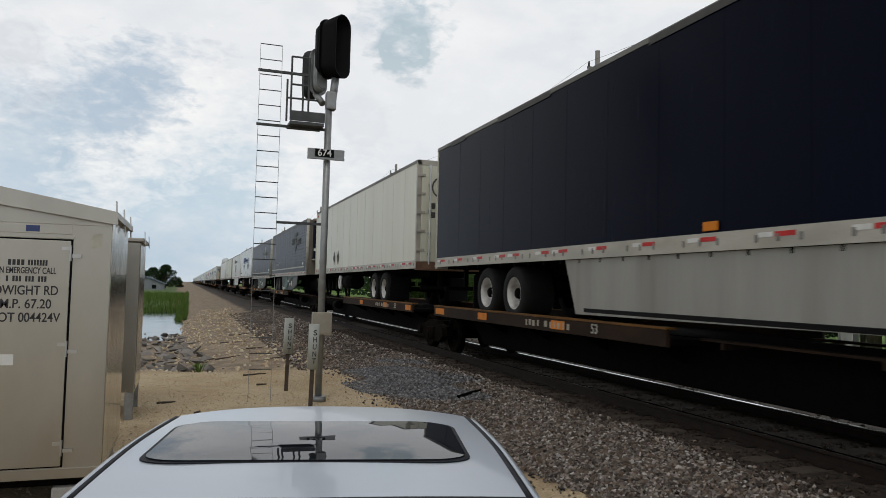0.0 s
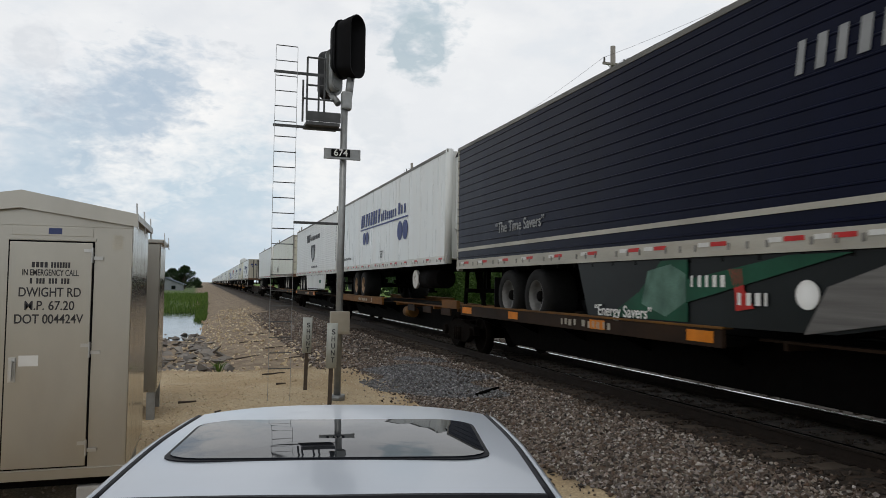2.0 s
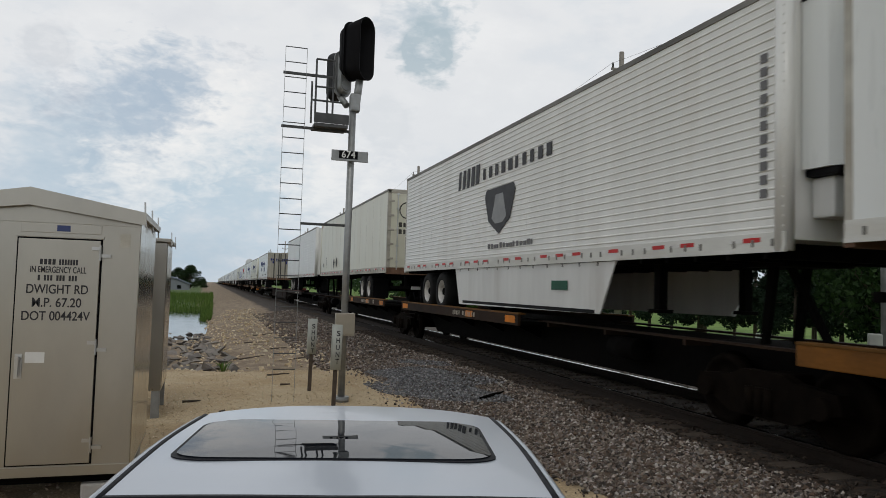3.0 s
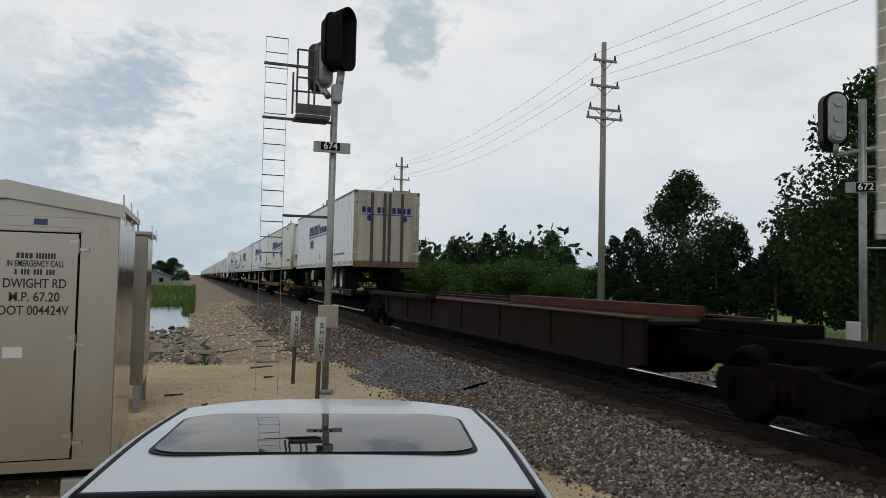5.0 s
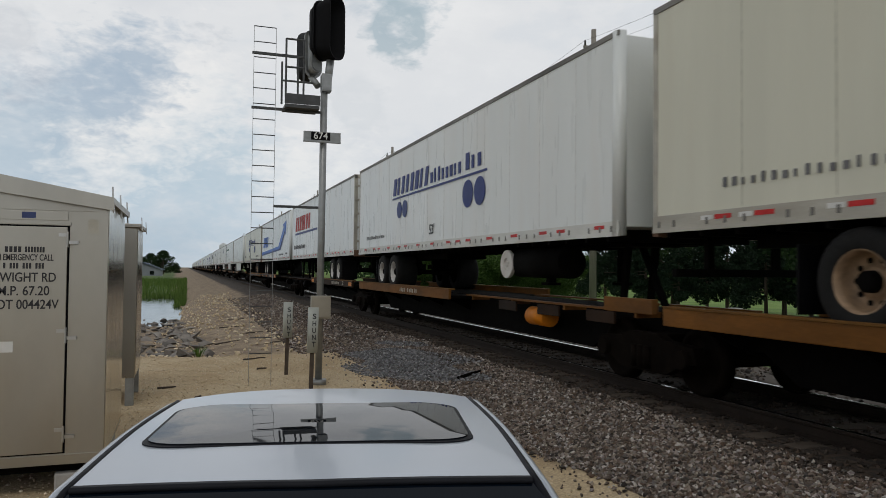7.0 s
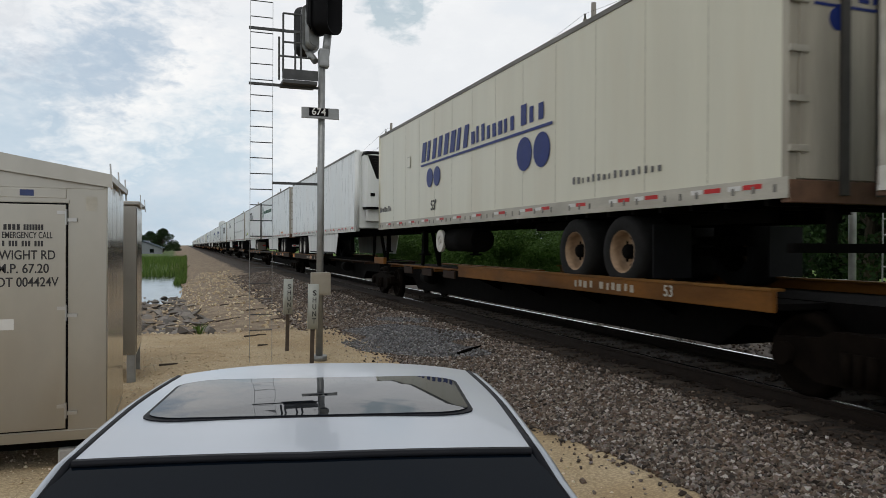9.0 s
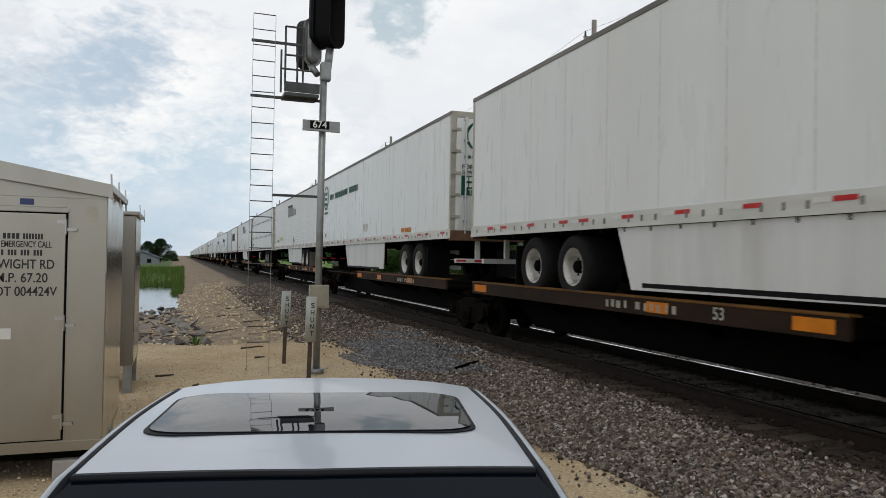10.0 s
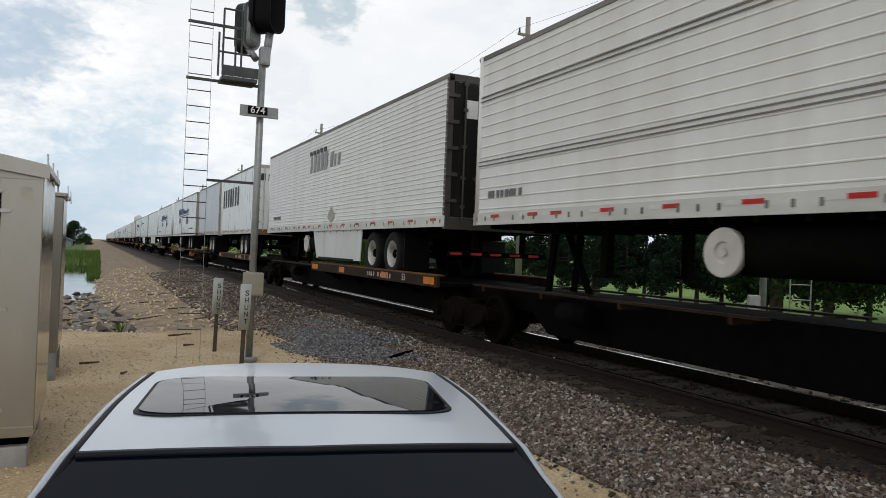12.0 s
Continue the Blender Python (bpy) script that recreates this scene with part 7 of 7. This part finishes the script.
def broadleaf(name, h, w, seed, label, leaf=0.16, count=5200, mat="leaf_a", clear=0.18):
    rng = random.Random(seed)
    th = thing(name, label, "tree")
    bm = bmesh.new()
    cyl(bm, (0, 0, -0.6), (0.05, 0, h * 0.45), h * 0.028, h * 0.018, n=10)
    cyl(bm, (0.05, 0, h * 0.45), (0.0, 0.1, h * 0.85), h * 0.018, h * 0.005, n=8)
    blobs = []
    for i in range(30):
        a = rng.uniform(0, 6.28)
        t = clear + (1 - clear) * (i + 0.5) / 30
        wid = math.sin(min(1.0, (t - clear) / (1 - clear) * 1.06 + 0.08) * math.pi) ** 0.6 * w / 2
        rr = wid * rng.uniform(0.45, 0.85)
        b = (rr * math.cos(a), rr * math.sin(a), h * t * 0.97, rng.uniform(0.10, 0.19) * w)
        blobs.append(b)
        cyl(bm, (0.03, 0, h * max(0.15, t - 0.22)), b[:3], h * 0.009, h * 0.002, n=6)
    part("trunk", bm, "bark", th)
    shared("crown", leaf_cloud("crown", blobs, count, leaf, mat, seed), th)
    return th


def spruce(name, h, w, seed, label, count=6500):
    rng = random.Random(seed)
    th = thing(name, label, "tree")
    bm = bmesh.new()
    cyl(bm, (0, 0, -0.6), (0, 0, h * 0.97), h * 0.022, h * 0.004, n=8)
    blobs = []
    for i in range(46):
        t = 0.2 + 0.78 * (i / 46) ** 0.9
        a = i * 2.4 + rng.uniform(-0.4, 0.4)
        rr = (1 - t) ** 0.8 * w / 2 * rng.uniform(0.55, 1.0)
        blobs.append((rr * math.cos(a), rr * math.sin(a), h * t, 0.10 * w * (1.15 - t) + 0.12))
        if i % 2:
            cyl(bm, (0, 0, h * t + 0.1), blobs[-1][:3], 0.03, 0.01, n=5)
    part("trunk", bm, "bark", th)
    shared("crown", leaf_cloud("crown", blobs, count, 0.10, "leaf_b", seed, 0.7), th)
    return th


def at_bearing(deg, dist):
    a = radians(deg)
    return math.sin(a) * dist, math.cos(a) * dist


big = broadleaf("broadleaf_tree", 8.9, 7.4, 3, "large dark green broadleaf tree beyond the track", 0.10, 20000)
big.matrix_basis = pose(20.6, 17.2, -0.6)
big.scale = (1.0, 1.0, 0.98)
mid = broadleaf("broadleaf_tree", 8.0, 6.4, 8, "rounded green broadleaf tree among spruces", 0.10, 17000)
mid.matrix_basis = pose(27.4, 36.0, -0.6)
mid.scale = (1.08, 1.08, 1.08)
spr = spruce("spruce_tree", 5.4, 4.4, 5, "dark green spruce with branches to the ground")
spr.matrix_basis = pose(*at_bearing(33.6, 42), -0.6)
for deg, dist, k in ((35.2, 40, 0.8), (37.6, 39, 0.72), (39.6, 40, 0.86), (41.0, 42, 1.05), (43.6, 33, 0.8), (46.5, 34, 0.95), (49.5, 30, 0.9), (52.5, 33, 1.0), (32.2, 45, 0.95), (44.8, 42, 1.2), (56, 30, 1.0), (60, 34, 1.1)):
    cp = copy_thing(spr, pose(*at_bearing(deg, dist), -0.6, 0, 0, deg * 37))
    cp.scale = (k, k, k)
for deg, dist, k in ((48.5, 38, 0.9), (53.5, 27, 0.85), (58, 38, 1.0), (27.4, 95, 1.05), (25.6, 98, 0.92), (19.7, 100, 0.95), (17.5, 120, 0.9), (64, 30, 1.0)):
    cp = copy_thing(mid, pose(*at_bearing(deg, dist), -0.6, 0, 0, deg * 51))
    cp.scale = (k, k, k)
for deg, dist, k in ((22.3, 92, 1.55), (23.5, 95, 1.7), (21.0, 90, 1.3), (28.5, 85, 1.2)):
    cp = copy_thing(spr, pose(*at_bearing(deg, dist), -0.6, 0, 0, deg * 37))
    cp.scale = (k, k, k)

rng = random.Random(21)
blobs = [(rng.uniform(-1.5, 1.5), rng.uniform(-1.2, 1.2), rng.uniform(0.4, 2.6), rng.uniform(0.6, 1.0)) for _ in range(14)]
hedge_me = leaf_cloud("hedge", blobs, 11000, 0.075, "leaf_c", 31)
for i in range(13):
    deg = 16.5 + i * 1.12
    x, y = at_bearing(deg, 60 + 5 * math.sin(i * 1.7))
    ob = new("shrub", hedge_me)
    ob.matrix_basis = pose(x, y, -0.7, 0, 0, i * 73)
    k = 1.0 + 0.2 * math.sin(i * 2.3)
    ob.scale = (k * 1.35, k * 1.35, k)
    tagged(ob, "rounded bright green shrub in the hedgerow", "shrub", "hedgerow shrubs")

# woodland that closes the view beyond the line
rng = random.Random(33)
blobs = []
for i in range(260):
    t = i / 260
    y = 70 + 900 * t ** 1.6
    blobs.append((30 + 0.05 * y + rng.uniform(-4, 8), y + rng.uniform(-4, 4), rng.uniform(0.8, 5.5), rng.uniform(2.0, 3.4) * (1 + t)))
tagged(new("far_woods", leaf_cloud("far_woods", blobs, 26000, 0.55, "leaf_a", 41)), "dark green woodland far beyond the track", "woods", kind="stuff")
blobs = [(rng.uniform(72, 110), rng.uniform(-30, 110), rng.uniform(0.8, 5.0), rng.uniform(2.2, 3.4)) for i in range(120)]
tagged(new("far_woods", leaf_cloud("far_woods", blobs, 22000, 0.4, "leaf_b", 42)), "dense dark trees behind the lawn", "woods", kind="stuff")

# far trees, house and tower at the end of the line
for x, y, k in ((-7.2, 262, 1.05), (-11.5, 270, 0.95), (-16, 280, 0.9), (-24, 285, 0.9), (-33, 290, 0.85), (-3.5, 300, 0.5), (-44, 280, 1.0)):
    cp = copy_thing(mid, pose(x, y, -1.6, 0, 0, x * 31))
    cp.scale = (k * 1.7, k * 1.7, k)


def house():
    th = thing("house", "small white house with slate-blue gabled roof", "house", at=pose(-10.5, 205, -1.2))
    bm = bmesh.new()
    prism(bm, [(-4.5, 0), (4.5, 0), (4.5, 2.0), (0, 3.6), (-4.5, 2.0)], 0, 9, "y")
    part("wall", bm, "housewall", th)
    bm = bmesh.new()
    for s in (-1, 1):
        prism(bm, [(0, 3.75), (s * 5.1, 1.9), (s * 5.1, 2.05), (0, 3.95)], -0.5, 9.5, "y")
    part("roof", bm, "roof", th)
    for x in (-2.2, 1.6):
        bm = bmesh.new()
        box(bm, x, x + 1.0, -0.06, 0.0, 0.7, 1.7)
        part("window", bm, "carglass", th)
    return th


house()


def water_tower():
    th = thing("water_tower", "distant pale water tower on legs", "water tower", at=pose(41.6, 900, -1))
    bm = bmesh.new()
    lathe(bm, [(0.0, 21.5), (3.5, 22.2), (4.8, 23.5), (4.8, 29.0), (2.5, 31.0), (0.0, 31.8)], 24, "z")
    part("tank", bm, "towerwhite", th)
    for i in range(5):
        a = i * 1.2566
        bm = bmesh.new()
        cyl(bm, (5.4 * math.cos(a), 5.4 * math.sin(a), 0), (4.4 * math.cos(a), 4.4 * math.sin(a), 24), 0.3, n=8)
        part("leg", bm, "towerwhite", th)
    bm = bmesh.new()
    cyl(bm, (0, 0, 0), (0, 0, 22), 0.6, n=10)
    part("riser", bm, "towerwhite", th)
    return th


water_tower()


def pedestal(x, y):
    th = thing("utility_pedestal", "small pale utility pedestal on the lawn", "utility box", "utility pedestals", at=pose(x, y, -0.62))
    bm = bmesh.new()
    box(bm, -0.22, 0.22, -0.18, 0.18, 0, 0.85, 0.03)
    part("shell", bm, "pedestal", th)
    bm = bmesh.new()
    box(bm, -0.02, 0.03, -0.186, -0.18, 0.3, 0.62)
    box(bm, -0.1, 0.11, -0.186, -0.18, 0.5, 0.55)
    part("mark", bm, "dark", th)


for x, y in ((15.0, 15.1), (16.3, 12.4), (14.2, 8.2), (19.5, 22.0)):
    pedestal(x, y)


# ---- loose stones, rocks, weeds ----
def fresh(x, y):
    """The patch of fresh grey stone beside the mast."""
    return ((x - 4.25) / 0.95) ** 2 + ((y - 14.2) / 3.0) ** 2 < 1 + 0.5 * math.sin(x * 5 + y * 2)


def shoulder(rng):
    y = 2.6 + 15.5 * rng.random() ** 1.1
    return 5.5 - (2.0 - 0.35 * smooth(9.0, 5.0, y)) * rng.random() ** 0.9 + (0.3 * rng.normal() if rng.random() < 0.1 else 0), y


def far_shoulder(rng):
    return rng.uniform(2.6, 5.25), rng.uniform(17.5, 50)


scatter("ballast", 62000, shoulder, (0.010, 0.035), "ballast", "brown and grey crushed stone ballast", "ballast", 1, 0.85, 0.0, keep=lambda x, y: x < 5.08 + 0.16 * math.sin(y * 1.9) + 0.1 * math.sin(y * 5.3 + x * 3) + 0.75 * ((x * 977.3 + y * 613.7) % 1.0) ** 2 and not fresh(x, y))
scatter("ballast", 14000, far_shoulder, (0.025, 0.055), "ballast", "brown crushed stone ballast along the shoulder", "ballast", 2)
scatter("ballast", 7500, lambda r: (r.uniform(3.1, 5.4), r.uniform(10.5, 18.5)), (0.014, 0.034), "darkballast", "fresh blue-grey ballast patch", "ballast", 3, keep=fresh)
scatter("ballast", 3500, lambda r: (r.uniform(8.6, 12.3), r.uniform(3.0, 24)), (0.03, 0.06), "ballast", "pale ballast on the far shoulder", "ballast", 8)
scatter("ballast", 10500, lambda r: (r.uniform(4.8, 8.4), r.uniform(3.0, 28)), (0.016, 0.038), "shadedballast", "brown ballast between the ties, coloured dark for the train's shade", "ballast", 4, keep=lambda x, y: x < 5.7 or 0.13 < (y + 4) % 0.51 < 0.38)
scatter("pebbles", 14000, lambda r: (r.uniform(-3.2, 3.4), 4.0 + 14.0 * r.random()), (0.006, 0.020), "pebble", "pale tan limestone pebbles on the pad", "gravel", 5)
scatter("riprap", 620, lambda r: (r.uniform(-6.5, 0.8), 18.8 + 25 * r.random() ** 1.2), (0.09, 0.32), "riprap", "flat grey-brown rocks along the bank", "rocks", 6, 0.45, 0.2, keep=lambda x, y: x < 0.9 - 0.05 * (y - 18) and x > -7 + 0.03 * y)
scatter("stones", 1400, lambda r: (r.uniform(-1.0, 3.2), r.uniform(18, 60)), (0.03, 0.09), "pebble", "tan stones on the embankment", "gravel", 7)


def weed(x, y, h, seed, n=26):
    rng = random.Random(seed)
    bm = bmesh.new()
    for i in range(n):
        a, l = rng.uniform(0, 6.28), h * rng.uniform(0.5, 1.0)
        d = Vector((math.cos(a), math.sin(a), 0))
        w = d.orthogonal().normalized() * 0.012
        p = Vector((x, y, ground_z(x, y) - 0.02)) + d * rng.uniform(0, 0.08)
        q = p + d * l * 0.3 + Vector((0, 0, l * 0.7))
        e = p + d * l * 0.6 + Vector((0, 0, l))
        v = [bm.verts.new(c) for c in (p - w, p + w, q + w * 1.3, q - w * 1.3, e)]
        bm.faces.new(v[:4])
        bm.faces.new((v[3], v[2], v[4]))
    ob = new("weed", mesh_of("weed", bm, "grass"))
    tagged(ob, "small green weed growing in gravel", "plant", "weeds", "stuff")


weed(0.32, 17.9, 0.30, 1, 26)
weed(-1.4, 21.5, 0.25, 2)
weed(-1.9, 29.0, 0.35, 3)


def reeds():
    rng = np.random.default_rng(9)
    verts, faces = [], []
    for k in range(11000):
        y = rng.uniform(74, 140) if k % 3 else rng.uniform(58, 78)
        x = 0.1 - rng.random() ** 1.4 * 18 if y > 73 else rng.uniform(-0.75, 0.0)
        if y < 70 and rng.random() < 0.3:
            continue
        z = max(ground_z(x, y), WATER_Z - 0.05)
        h, a = rng.uniform(0.2, 0.75) * (0.6 if y < 73 else 1.0), rng.uniform(0, 6.28)
        dx, dy = math.cos(a) * 0.05, math.sin(a) * 0.05
        lx, ly = rng.normal(0, 0.12), rng.normal(0, 0.12)
        n = len(verts)
        verts.extend([(x - dx, y - dy, z - 0.05), (x + dx, y + dy, z - 0.05), (x + lx, y + ly, z + h)])
        faces.append((n, n + 1, n + 2))
    me = bpy.data.meshes.new("reeds")
    me.from_pydata(verts, [], faces)
    me.materials.append(M["grass"])
    tagged(new("reeds", me), "tall green reeds and grass round the pond", "grass", kind="stuff")


reeds()


def stick(x, y, L, turn, label="dark weathered stick lying on gravel", mat="stake", t=0.022):
    bm = bmesh.new()
    z = ground_z(x, y) + t
    prev = Vector((x, y, z))
    for i in range(4):
        a = radians(turn) + 0.12 * math.sin(i * 3.1 + x)
        q = prev + Vector((math.cos(a), math.sin(a), 0)) * L / 4
        q.z = ground_z(q.x, q.y) + t
        cyl(bm, prev, q, t * (1 - 0.12 * i), t * (1 - 0.12 * (i + 1)), n=7)
        prev = q
    ob = new("stick", mesh_of("stick", bm, mat))
    tagged(ob, label, "stick", "sticks on the ground")


for a in ((1.25, 16.6, 0.55, 24), (-0.4, 13.2, 0.3, 4), (0.85, 22.0, 0.7, 10), (1.9, 24.5, 0.6, 15), (1.2, 27.5, 0.7, -8), (2.3, 21, 0.5, 5), (1.7, 31, 0.8, 12), (0.2, 12.0, 0.16, 60), (1.4, 15.0, 0.2, 10), (3.3, 19.5, 0.4, 35)):
    stick(*a)


stick(4.35, 11.4, 0.5, 18, "black charred timber lying across the ballast", "under", 0.035)

# ---- the train runs towards the camera at an even pace ----
SPEED = 27.214


def motions():
    for ob in TRAILERS + RAILCARS:
        walk(ob, [(t, pose(7, ob["y0"] - SPEED * t, ob["dz"] if "dz" in ob else 0)) for t in (0, 4, 8, 12)])


motions()
